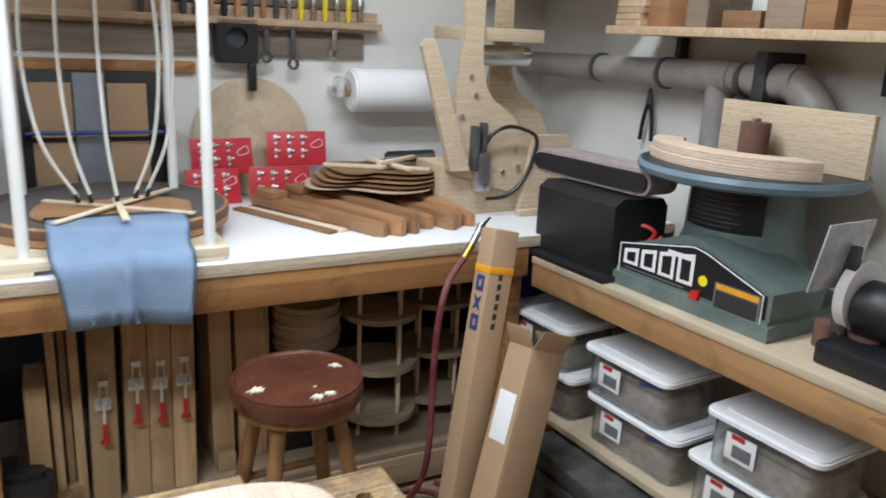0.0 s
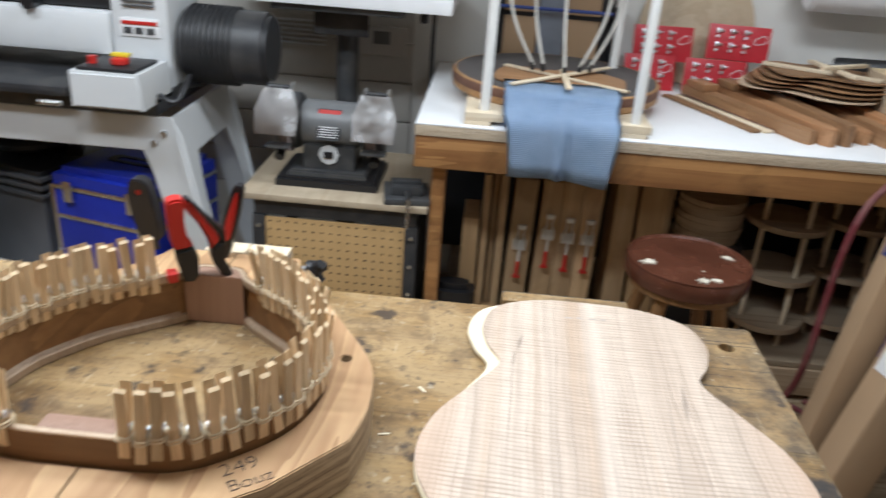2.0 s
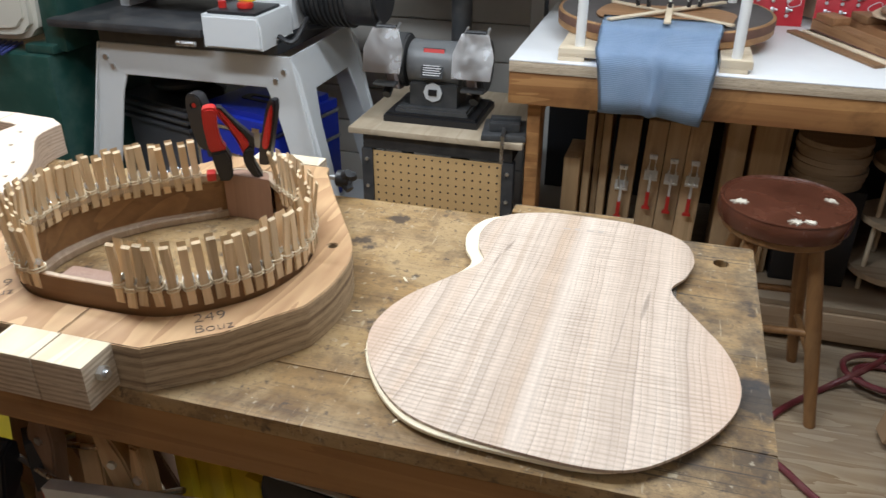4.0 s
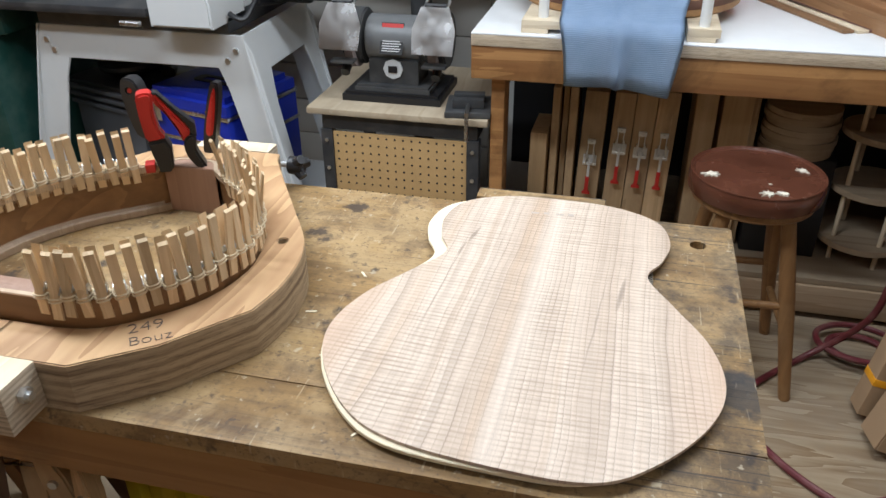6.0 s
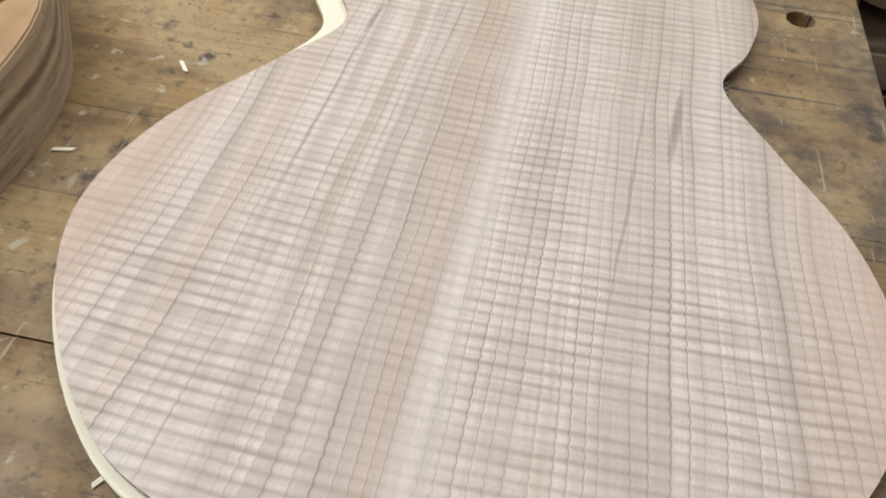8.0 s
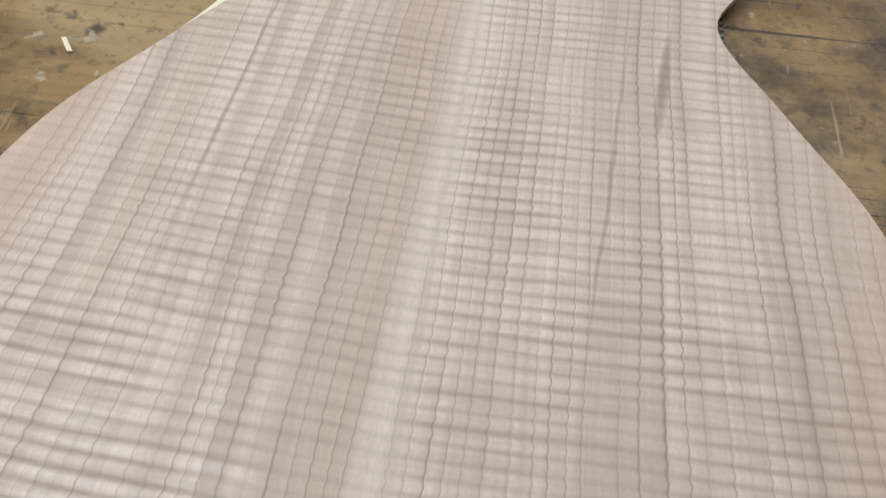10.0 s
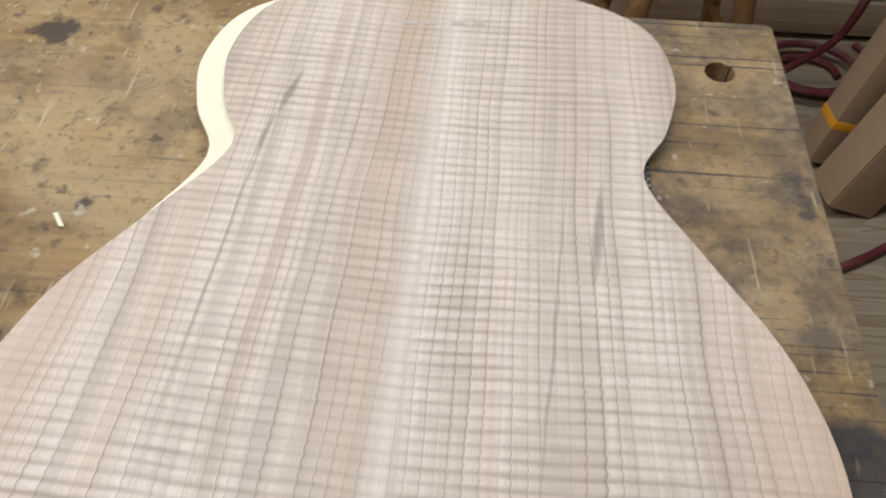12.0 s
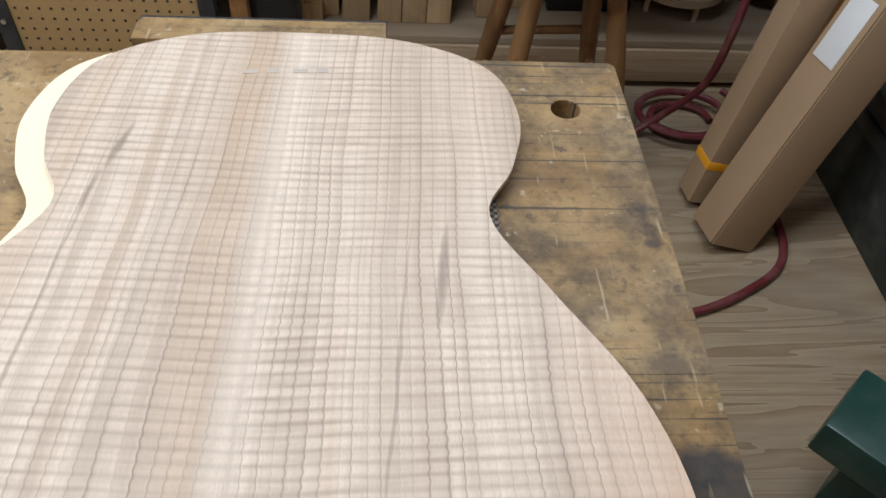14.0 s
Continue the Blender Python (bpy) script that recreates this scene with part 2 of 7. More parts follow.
def plywood_edge(name, light, dark, plies=0.0055, axis=2):
    """The edge and face of plywood: plies stacked along z show on the edges."""
    n = Nodes(name)
    c = n.add("ShaderNodeTexCoord")
    sep = n.add("ShaderNodeSeparateXYZ", Vector=c.outputs["Object"])
    w = n.noise(c.outputs["Object"], 9.0, 4.0)
    fine = n.noise(n.coords((1, 1, 9)), 60.0, 5.0, 0.7)
    z = n.math("ADD", sep.outputs[axis], n.math("MULTIPLY", w, 0.006))
    s = n.math("FRACT", n.math("DIVIDE", z, plies * 2))
    band = n.grey(n.math("ABSOLUTE", n.math("SUBTRACT", s, 0.5)), 0.2, 0.3)
    col = n.mix(band, light, dark)
    col = n.mix(n.math("MULTIPLY", n.grey(fine, 0.4, 0.7), 0.45), col, tuple(x * 0.55 for x in dark))
    return n.finish(col, 0.7, 0.0, fine, 0.3, 0.0008)


def face_and_edge(name, face_light, face_dark, edge_light, edge_dark, plies=0.0055, along="y"):
    """Plywood: figured veneer on top, stacked plies round the edge, told apart by the surface's own direction."""
    face_light, face_dark, edge_light, edge_dark = calm(face_light, 0.8), calm(face_dark, 0.8), calm(edge_light), calm(edge_dark)
    n = Nodes(name)
    c = n.add("ShaderNodeTexCoord")
    sep = n.add("ShaderNodeSeparateXYZ", Vector=c.outputs["Object"])
    nor = n.add("ShaderNodeSeparateXYZ", Vector=c.outputs["Normal"])
    up = n.grey(n.math("ABSOLUTE", nor.outputs[2]), 0.6, 0.8)
    k = 0.16
    v = n.coords({"x": (k, 1, 1), "y": (1, k, 1)}[along])
    broad = n.noise(v, 9.0, 2.0, 0.5, 1.2)
    lines = n.math("FRACT", n.math("MULTIPLY", broad, 9.0))
    grain = n.noise(v, 120.0, 4.0, 0.6)
    f = n.math("ADD", n.math("MULTIPLY", lines, 0.6), n.math("MULTIPLY", grain, 0.4))
    face = n.ramp(f, (0.25, face_light), (0.8, face_dark))
    w = n.noise(c.outputs["Object"], 14.0, 4.0)
    z = n.math("ADD", sep.outputs[2], n.math("MULTIPLY", w, 0.005))
    s = n.math("FRACT", n.math("DIVIDE", z, plies * 2))
    band = n.math("MULTIPLY", n.grey(n.math("ABSOLUTE", n.math("SUBTRACT", s, 0.5)), 0.14, 0.36), n.grey(n.noise(n.coords((1, 1, 30)), 7.0, 4.0), 0.30, 0.62))
    fine = n.noise(n.coords((1, 1, 12)), 45.0, 6.0, 0.75)
    edge = n.mix(band, edge_light, edge_dark)
    edge = n.mix(n.math("MULTIPLY", n.grey(fine, 0.5, 0.66), 0.6), edge, tuple(x * 0.4 for x in edge_dark))
    return n.finish(n.mix(up, edge, face), 0.62, 0.0, grain, 0.2, 0.0006)


PINE = wood("pine", (0.62, 0.43, 0.24), (0.42, 0.25, 0.11), "x", 70, 0.5)
PINE_Z = wood("pine_upright", (0.62, 0.42, 0.22), (0.42, 0.26, 0.12), "z", 70, 0.6, chroma=0.95)
FIR = wood("fir_beam", (0.53, 0.27, 0.09), (0.26, 0.105, 0.03), "x", 45, 0.5, (0.09, 0.04, 0.015), 0.75, chroma=0.95)
FIR_Y = wood("fir_beam_along", (0.55, 0.315, 0.13), (0.32, 0.155, 0.06), "y", 45, 0.5, (0.10, 0.05, 0.02), 0.5, chroma=0.95)
SCRAP = wood("scrap_lumber", (0.62, 0.44, 0.25), (0.44, 0.285, 0.145), "z", 60, 0.7, (0.20, 0.13, 0.08), 0.5, 0.45, chroma=0.95)
PALE = wood("pale_softwood", (0.80, 0.66, 0.44), (0.66, 0.49, 0.28), "z", 80, 0.6, vary=0.3)
PALE_X = wood("pale_softwood_lying", (0.80, 0.66, 0.44), (0.66, 0.49, 0.28), "x", 80, 0.6, vary=0.2)
PIN = wood("clothespin_wood", (0.77, 0.58, 0.35), (0.58, 0.39, 0.20), "z", 140, 0.6, vary=0.46, chroma=0.9)
WALNUT = wood("walnut", (0.34, 0.185, 0.085), (0.19, 0.092, 0.04), "y", 80, 0.5, vary=0.6, chroma=0.95)
MAHOG = wood("mahogany", (0.50, 0.255, 0.115), (0.35, 0.165, 0.07), "y", 120, 0.5, vary=0.5, chroma=0.95)
SIDE = wood("bent_side_wood", (0.30, 0.155, 0.062), (0.15, 0.07, 0.028), "x", 55, 0.42, chroma=1.0)
BLOCK = wood("neck_block_mahogany", (0.40, 0.205, 0.12), (0.31, 0.15, 0.08), "z", 120, 0.55)
KERF = wood("kerfed_lining_wood", (0.62, 0.44, 0.26), (0.48, 0.31, 0.17), "z", 120, 0.6)
PLY_TOP = wood("plywood_bench_top", (0.62, 0.49, 0.31), (0.50, 0.36, 0.20), "y", 40, 0.6, (0.30, 0.24, 0.17), 0.5)
PLY = face_and_edge("birch_plywood", (0.72, 0.56, 0.36), (0.62, 0.45, 0.27), (0.64, 0.50, 0.32), (0.36, 0.24, 0.13), 0.0016, "x")
MOLD = face_and_edge("fir_plywood_form", (0.61, 0.345, 0.13), (0.44, 0.215, 0.068), (0.52, 0.36, 0.185), (0.22, 0.13, 0.06), 0.0058)
MOLD_NEW = face_and_edge("fresh_plywood_form", (0.80, 0.62, 0.46), (0.73, 0.54, 0.38), (0.62, 0.45, 0.31), (0.47, 0.32, 0.21), 0.0030)
MOLD_BLOCK = face_and_edge("plywood_joint_block", (0.84, 0.68, 0.44), (0.72, 0.54, 0.31), (0.66, 0.51, 0.33), (0.40, 0.28, 0.17), 0.0030)
JIG_PLY = face_and_edge("baltic_birch_jig", (0.82, 0.61, 0.33), (0.72, 0.51, 0.25), (0.70, 0.52, 0.31), (0.45, 0.30, 0.16), 0.0016)
WHITE = plain("white_laminate", (0.80, 0.81, 0.82), 0.35, vary=0.03)
WALL = plain("white_painted_wall", (0.70, 0.69, 0.655), 0.7, vary=0.07, scale=2.2, bump=0.15)
SIDING = plain("grey_painted_boards", (0.52, 0.50, 0.46), 0.6, vary=0.10, scale=3.0)
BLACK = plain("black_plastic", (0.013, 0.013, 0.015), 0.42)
BLACK_METAL = plain("black_painted_steel", (0.03, 0.031, 0.034), 0.45, dust=0.08)
DARK = plain("dark_grey_cast_iron", (0.055, 0.058, 0.062), 0.45, dust=0.08)
GREY = plain("grey_enamel", (0.15, 0.155, 0.16), 0.38, dust=0.05)
LIGHT_GREY = plain("white_enamelled_steel", (0.66, 0.68, 0.69), 0.42, vary=0.05, dust=0.12)
STEEL = plain("bright_steel", (0.62, 0.63, 0.64), 0.28, 1.0)
ZINC = plain("zinc_plated_steel", (0.70, 0.72, 0.74), 0.3, 1.0)
ALU = plain("polished_aluminium", (0.72, 0.73, 0.74), 0.22, 1.0, bump=0.04)
RED = plain("red_plastic", (0.52, 0.025, 0.02), 0.38)
RED_CARD = plain("red_card", (0.516, 0.026, 0.039), 0.35)
BLUE = plain("blue_anodised_panel", (0.012, 0.03, 0.36), 0.35)
YELLOW = plain("yellow_plastic", (0.72, 0.58, 0.04), 0.42)
ORANGE = plain("orange_tape", (0.85, 0.36, 0.02), 0.4)
GREEN = plain("dark_green_enamel", (0.012, 0.055, 0.045), 0.36, dust=0.06)
CREAM = plain("cream_enamel", (0.56, 0.54, 0.47), 0.42, vary=0.04, dust=0.1)
SAGE = plain("grey_green_casting", (0.115, 0.16, 0.15), 0.38, dust=0.10)
TABLE_BLUE = plain("blue_grey_rim", (0.15, 0.22, 0.27), 0.35)
CARD = plain("corrugated_cardboard", (0.40, 0.265, 0.155), 0.75, vary=0.06, scale=5)
PAPER = plain("white_paper", (0.80, 0.80, 0.80), 0.8, vary=0.02)
INK = plain("black_ink", (0.03, 0.028, 0.03), 0.6)
NAVY = plain("navy_print", (0.03, 0.04, 0.16), 0.6)
PIPE = plain("grey_plastic_pipe", (0.27, 0.245, 0.23), 0.5, dust=0.35)
HOSE = plain("red_rubber_hose", (0.135, 0.020, 0.026), 0.45, dust=0.15)
RUBBER = plain("rubber_band", (0.72, 0.60, 0.42), 0.5)
PEG = plain("brown_pegboard", (0.50, 0.32, 0.14), 0.6, vary=0.05)
SAND = plain("worn_abrasive", (0.36, 0.30, 0.285), 0.85, vary=0.2, scale=30)
ABRASIVE_BROWN = plain("brown_abrasive_sleeve", (0.16, 0.08, 0.055), 0.85, vary=0.2, scale=40)
LEATHER = plain("brown_vinyl", (0.105, 0.036, 0.021), 0.22, vary=0.22, scale=9, bump=0.2)
FOAM = plain("torn_stuffing", (0.74, 0.68, 0.56), 0.9)
STOOL_WOOD = wood("stained_stool_wood", (0.30, 0.155, 0.06), (0.15, 0.07, 0.026), "z", 60, 0.45, (0.36, 0.22, 0.10), 0.35, chroma=1.0)
WIRE = plain("white_fibreglass_rod", (0.60, 0.585, 0.54), 0.35)
POST = plain("white_painted_post", (0.80, 0.80, 0.78), 0.45, vary=0.03)
DUSTY = wood("dusty_board", (0.46, 0.35, 0.23), (0.33, 0.24, 0.15), "x", 30, 0.8, chroma=0.9)
TOWEL = plain("paper_towel", (0.86, 0.86, 0.87), 0.9, vary=0.02, scale=40, bump=0.25)
SPRUCE = plain("spruce_plate", (0.86, 0.76, 0.56), 0.6, vary=0.03)


def clear_plastic():
    n = Nodes("clear_plastic")
    return n.finish((0.80, 0.82, 0.83), 0.12, 0.0, Transmission_Weight=0.92, IOR=1.12, Alpha=0.55)


CLEAR = clear_plastic()


def figured_maple():
    """Book-matched curly maple: wavy growth lines along the plate, fine flame across it, pinkish edges, a pale seam."""
    n = Nodes("figured_maple")
    c = n.add("ShaderNodeTexCoord")
    sep = n.add("ShaderNodeSeparateXYZ", Vector=c.outputs["Object"])
    x, y = sep.outputs[0], sep.outputs[1]
    ax = n.math("ABSOLUTE", n.math("ADD", x, 0.003))
    side = n.math("MULTIPLY", n.math("SIGN", x), 0.21)
    wob = n.noise(n.coords((4, 2.2, 1)), 1.7, 2.0)
    lean = n.math("MULTIPLY", n.math("MULTIPLY", n.math("SUBTRACT", y, 0.1), ax), 0.22)
    u = n.math("ADD", n.math("ADD", ax, n.math("MULTIPLY", wob, 0.022)), lean)
    # flame: fine bars across the grain, bending a little, strong in patches
    yb = n.math("ADD", n.math("ADD", y, n.math("MULTIPLY", ax, -0.035)), n.math("MULTIPLY", n.noise(n.coords((5, 5, 1)), 1.6, 2.0), 0.007))
    ph = n.math("MULTIPLY", yb, 980.0)
    wave = n.math("SINE", ph)
    long_vec = n.add("ShaderNodeCombineXYZ", X=n.math("MULTIPLY", x, 0.10), Y=yb, Z=side)
    bars = n.noise(long_vec.outputs[0], 185.0, 3.0, 0.65)
    short_vec = n.add("ShaderNodeCombineXYZ", X=n.math("MULTIPLY", x, 0.40), Y=yb, Z=side)
    curl = n.noise(short_vec.outputs[0], 70.0, 2.0, 0.5)
    ripple = n.math("MULTIPLY", wave, n.grey(curl, 0.35, 0.65, 0.0001, 0.0004))
    u2 = n.math("ADD", n.math("ADD", u, ripple), n.math("MULTIPLY", side, 0.05))
    vec2 = n.add("ShaderNodeCombineXYZ", X=u2, Y=n.math("MULTIPLY", y, 0.02), Z=side)
    tone = n.noise(vec2.outputs[0], 24.0, 3.0, 0.5)
    broad = n.noise(vec2.outputs[0], 62.0, 3.0, 0.6)
    fibre = n.noise(n.add("ShaderNodeCombineXYZ", X=u2, Y=n.math("MULTIPLY", y, 0.06), Z=side).outputs[0], 420.0, 3.0, 0.6)
    # growth lines at uneven spacing, each dark on one side, fading in and out
    lt = n.math("FRACT", n.math("ADD", n.math("MULTIPLY", u2, 146.0), n.math("MULTIPLY", tone, 3.4)))
    thin = n.math("MULTIPLY", n.grey(lt, 0.86, 0.975), n.grey(lt, 1.0, 0.975))
    late = n.math("POWER", lt, 2.2)
    fade = n.math("MULTIPLY", n.grey(n.noise(vec2.outputs[0], 120.0, 1.0), 0.30, 0.62), n.grey(n.noise(n.coords((60, 9, 1)), 1.0, 2.0), 0.30, 0.60, 0.35, 1.0))
    thin = n.math("MULTIPLY", thin, fade)
    sharp = n.math("POWER", n.grey(wave, -1.0, 1.0), 2.4)
    fl_s = n.math("ADD", n.math("MULTIPLY", n.math("MULTIPLY", sharp, n.grey(curl, 0.32, 0.56, 0.66, 1.0)), 0.80), n.math("MULTIPLY", n.grey(bars, 0.42, 0.62), 0.46))
    patch = n.grey(n.noise(c.outputs["Object"], 7.0, 2.0), 0.35, 0.62)
    col = n.ramp(tone, (0.36, (0.78, 0.65, 0.54)), (0.50, (0.70, 0.563, 0.455)), (0.66, (0.54, 0.415, 0.32)))
    col = n.mix(n.math("MULTIPLY", n.grey(broad, 0.47, 0.66), 0.55), col, (0.42, 0.325, 0.255))
    col = n.mix(n.math("MULTIPLY", n.grey(n.noise(vec2.outputs[0], 33.0, 2.0), 0.56, 0.70), 0.34), col, (0.62, 0.40, 0.24))
    col = n.mix(n.math("MULTIPLY", n.math("MULTIPLY", fl_s, 0.68), n.math("ADD", 0.46, n.math("MULTIPLY", patch, 0.52))), col, (0.335, 0.245, 0.18))
    col = n.mix(n.math("MULTIPLY", n.grey(fibre, 0.48, 0.72), 0.20), col, (0.36, 0.27, 0.20))
    col = n.mix(n.math("MULTIPLY", n.math("MULTIPLY", late, fade), 0.50), col, (0.40, 0.29, 0.21))
    col = n.mix(n.math("MULTIPLY", thin, 0.66), col, (0.15, 0.105, 0.08))
    edge = n.grey(ax, 0.14, 0.20)
    col = n.mix(n.math("MULTIPLY", edge, 0.50), col, (0.66, 0.42, 0.28))
    seam = n.grey(ax, 0.014, 0.0)
    col = n.mix(n.math("MULTIPLY", seam, 0.40), col, (0.78, 0.66, 0.56))
    # mineral streaks, ragged and following the growth lines
    ragged = n.math("MULTIPLY", n.math("SUBTRACT", n.noise(n.coords((1, 0.2, 1)), 90.0, 3.0), 0.5), 0.006)
    for cx, cy, wide, lenq, k, depth in ((0.092, 0.285, 0.0030, 0.038, 0.08, 0.75), (-0.094, 0.378, 0.0024, 0.022, 0.12, 0.75), (-0.101, 0.340, 0.0024, 0.018, 0.12, 0.7), (-0.104, 0.26, 0.0012, 0.15, 0.03, 0.45), (0.070, 0.225, 0.0012, 0.10, 0.05, 0.5)):
        dx = n.math("DIVIDE", n.math("ADD", n.math("SUBTRACT", n.math("SUBTRACT", x, cx), n.math("MULTIPLY", n.math("SUBTRACT", y, cy), k)), ragged), wide)
        dy = n.math("DIVIDE", n.math("SUBTRACT", y, cy), lenq)
        d = n.math("ADD", n.math("MULTIPLY", dx, dx), n.math("MULTIPLY", dy, dy))
        col = n.mix(n.math("MULTIPLY", n.grey(n.math("ADD", d, n.math("MULTIPLY", fibre, 0.9)), 1.6, 0.3), depth), col, (0.20, 0.145, 0.11))
    grit = n.noise(n.coords((1, 0.4, 1)), 900.0, 2.0)
    col = n.mix(n.math("MULTIPLY", n.grey(grit, 0.45, 0.7), 0.16), col, (0.36, 0.27, 0.2))
    return n.finish(col, n.grey(fl_s, 0, 1, 0.42, 0.60), 0.0, grit, 0.12, 0.0003)


MAPLE = figured_maple()


def old_bench():
    """Oiled bench boards, scarred and stained, lighter where they were scraped."""
    n = Nodes("old_bench_top")
    c = n.add("ShaderNodeTexCoord")
    r = n.rand()
    g = n.add("ShaderNodeNewGeometry")
    P = g.outputs["Position"]
    m = n.add("ShaderNodeMapping", Vector=P)
    m.inputs["Scale"].default_value = (0.07, 1, 1)
    n.put(m.inputs["Location"], n.add("ShaderNodeCombineXYZ", X=n.math("MULTIPLY", r, 3.0), Z=n.math("MULTIPLY", r, 9.0)).outputs[0])
    grain = n.noise(m.outputs[0], 110.0, 5.0, 0.62, 0.5)
    broad = n.noise(m.outputs[0], 17.0, 4.0, 0.55, 1.0)
    blot = n.noise(P, 7.0, 6.0, 0.66, 0.5)
    blot2 = n.noise(P, 19.0, 6.0, 0.7, 0.3)
    col = n.ramp(broad, (0.30, (0.43, 0.275, 0.115)), (0.50, (0.28, 0.168, 0.068)), (0.70, (0.15, 0.085, 0.036)))
    col = n.mix(n.math("MULTIPLY", n.grey(grain, 0.48, 0.68), 0.55), col, (0.14, 0.085, 0.042))
    col = n.mix(n.math("MULTIPLY", n.grey(blot, 0.46, 0.60), 0.62), col, (0.45, 0.315, 0.165))
    col = n.mix(n.math("MULTIPLY", n.grey(blot2, 0.52, 0.64), 0.62), col, (0.15, 0.095, 0.052))
    sx = n.add("ShaderNodeSeparateXYZ", Vector=P)
    end = n.math("MULTIPLY", n.grey(sx.outputs[0], -0.30, -0.10), n.grey(n.noise(P, 14.0, 6.0, 0.72), 0.42, 0.58))
    col = n.mix(n.math("MULTIPLY", end, 0.82), col, (0.085, 0.060, 0.040))
    col = n.mix(n.math("MULTIPLY", n.grey(n.noise(P, 26.0, 4.0, 0.6), 0.60, 0.68), 0.85), col, (0.045, 0.034, 0.03))
    col = n.mix(n.math("MULTIPLY", n.grey(n.noise(P, 150.0, 5.0, 0.72), 0.54, 0.64), 0.50), col, (0.085, 0.058, 0.036))
    fleck = n.noise(P, 70.0, 3.0, 0.6)
    col = n.mix(n.math("MULTIPLY", n.grey(fleck, 0.64, 0.70), 0.55), col, (0.55, 0.47, 0.34))
    col = n.mix(n.math("MULTIPLY", n.grey(fleck, 0.36, 0.30), 0.65), col, (0.06, 0.045, 0.04))
    # saw kerfs and scratches along the boards, thickest at the end
    kerf = n.noise(n.add("ShaderNodeMapping", Vector=P, Scale=(1.6, 110.0, 1.0)).outputs[0], 2.2, 2.0, 0.5)
    col = n.mix(n.math("MULTIPLY", n.grey(kerf, 0.60, 0.66), n.grey(sx.outputs[0], -0.30, -0.05, 0.20, 0.90)), col, (0.05, 0.04, 0.035))
    # one spill of dark finish by the end, with a ragged edge
    dxx = n.math("MULTIPLY", n.math("ADD", sx.outputs[0], 0.012), 11.0)
    dyy = n.math("MULTIPLY", n.math("ADD", sx.outputs[1], 0.335), 24.0)
    rad = n.math("ADD", n.math("ADD", n.math("MULTIPLY", dxx, dxx), n.math("MULTIPLY", dyy, dyy)), n.math("MULTIPLY", n.noise(P, 38.0, 4.0), 1.6))
    col = n.mix(n.math("MULTIPLY", n.grey(rad, 1.55, 1.2), 0.85), col, (0.035, 0.033, 0.035))
    wear = n.noise(n.coords((6, 0.7, 1), rot=(0, 0, 35)), 30.0, 2.0)
    col = n.mix(n.math("MULTIPLY", n.grey(n.noise(n.coords((0.9, 9, 1), rot=(0, 0, -28)), 34.0, 2.0), 0.68, 0.73), 0.6), col, (0.07, 0.05, 0.04))
    col = n.mix(n.math("MULTIPLY", n.grey(wear, 0.66, 0.72), 0.35), col, (0.62, 0.50, 0.33))
    return n.finish(col, n.grey(blot2, 0.35, 0.7, 0.48, 0.70), 0.0, n.math("ADD", n.math("MULTIPLY", grain, 0.6), n.math("MULTIPLY", blot2, 0.6)), 0.35, 0.0012, Specular_IOR_Level=0.3)


BENCH = old_bench()


def floor_boards():
    n = Nodes("worn_plywood_floor")
    v = n.coords((0.10, 1, 1))
    broad = n.noise(v, 9.0, 3.0, 0.5, 1.6)
    lines = n.math("FRACT", n.math("MULTIPLY", broad, 7.0))
    grain = n.noise(v, 90.0, 5.0)
    dirt = n.noise(n.coords(), 3.0, 6.0, 0.65)
    col = n.ramp(n.math("ADD", n.math("MULTIPLY", lines, 0.5), n.math("MULTIPLY", grain, 0.5)), (0.25, (0.36, 0.275, 0.18)), (0.8, (0.225, 0.145, 0.08)))
    col = n.mix(n.math("MULTIPLY", n.grey(dirt, 0.42, 0.66), 0.55), col, (0.24, 0.20, 0.155))
    return n.finish(col, 0.7, 0.0, grain, 0.2, 0.0006, Specular_IOR_Level=0.25)


FLOOR = floor_boards()


def ribbed_cloth():
    n = Nodes("blue_shop_towel")
    c = n.add("ShaderNodeTexCoord")
    sep = n.add("ShaderNodeSeparateXYZ", Vector=c.outputs["Object"])
    w = n.noise(c.outputs["Object"], 7.0, 2.0)
    s = n.math("ADD", n.math("ADD", sep.outputs[2], sep.outputs[1]), n.math("MULTIPLY", w, 0.012))
    rib = n.math("SINE", n.math("MULTIPLY", s, 1150.0))
    tone = n.noise(c.outputs["Object"], 20.0, 4.0)
    col = n.ramp(tone, (0.3, (0.36, 0.50, 0.70)), (0.7, (0.45, 0.59, 0.78)))
    col = n.mix(n.grey(rib, 0.3, 1.0, 0.0, 0.45), col, (0.19, 0.30, 0.47))
    return n.finish(col, 0.9, 0.0, rib, 0.5, 0.0006)


CLOTH = ribbed_cloth()


def mesh_mat():
    n = Nodes("woven_nonslip_mat")
    v = n.coords((1, 1, 1))
    ch = n.add("ShaderNodeTexChecker", Vector=v, Scale=420.0)
    ch.inputs[1].default_value, ch.inputs[2].default_value = (0.22, 0.18, 0.14, 1), (0.04, 0.033, 0.027, 1)
    return n.finish(ch.outputs[0], 0.8)


MAT = mesh_mat()

# ---- the room ----
X0, X1, Y0, Y1, ZC = -3.2, 1.50, -2.6, 1.90, 2.45


def slab(name, x0, x1, y0, y1, z0, z1, material, label, category):
    return solo(name, add_box(bm_new(), x0, x1, y0, y1, z0, z1, 0), material, (0, 0, 0), label, category, kind="structure")


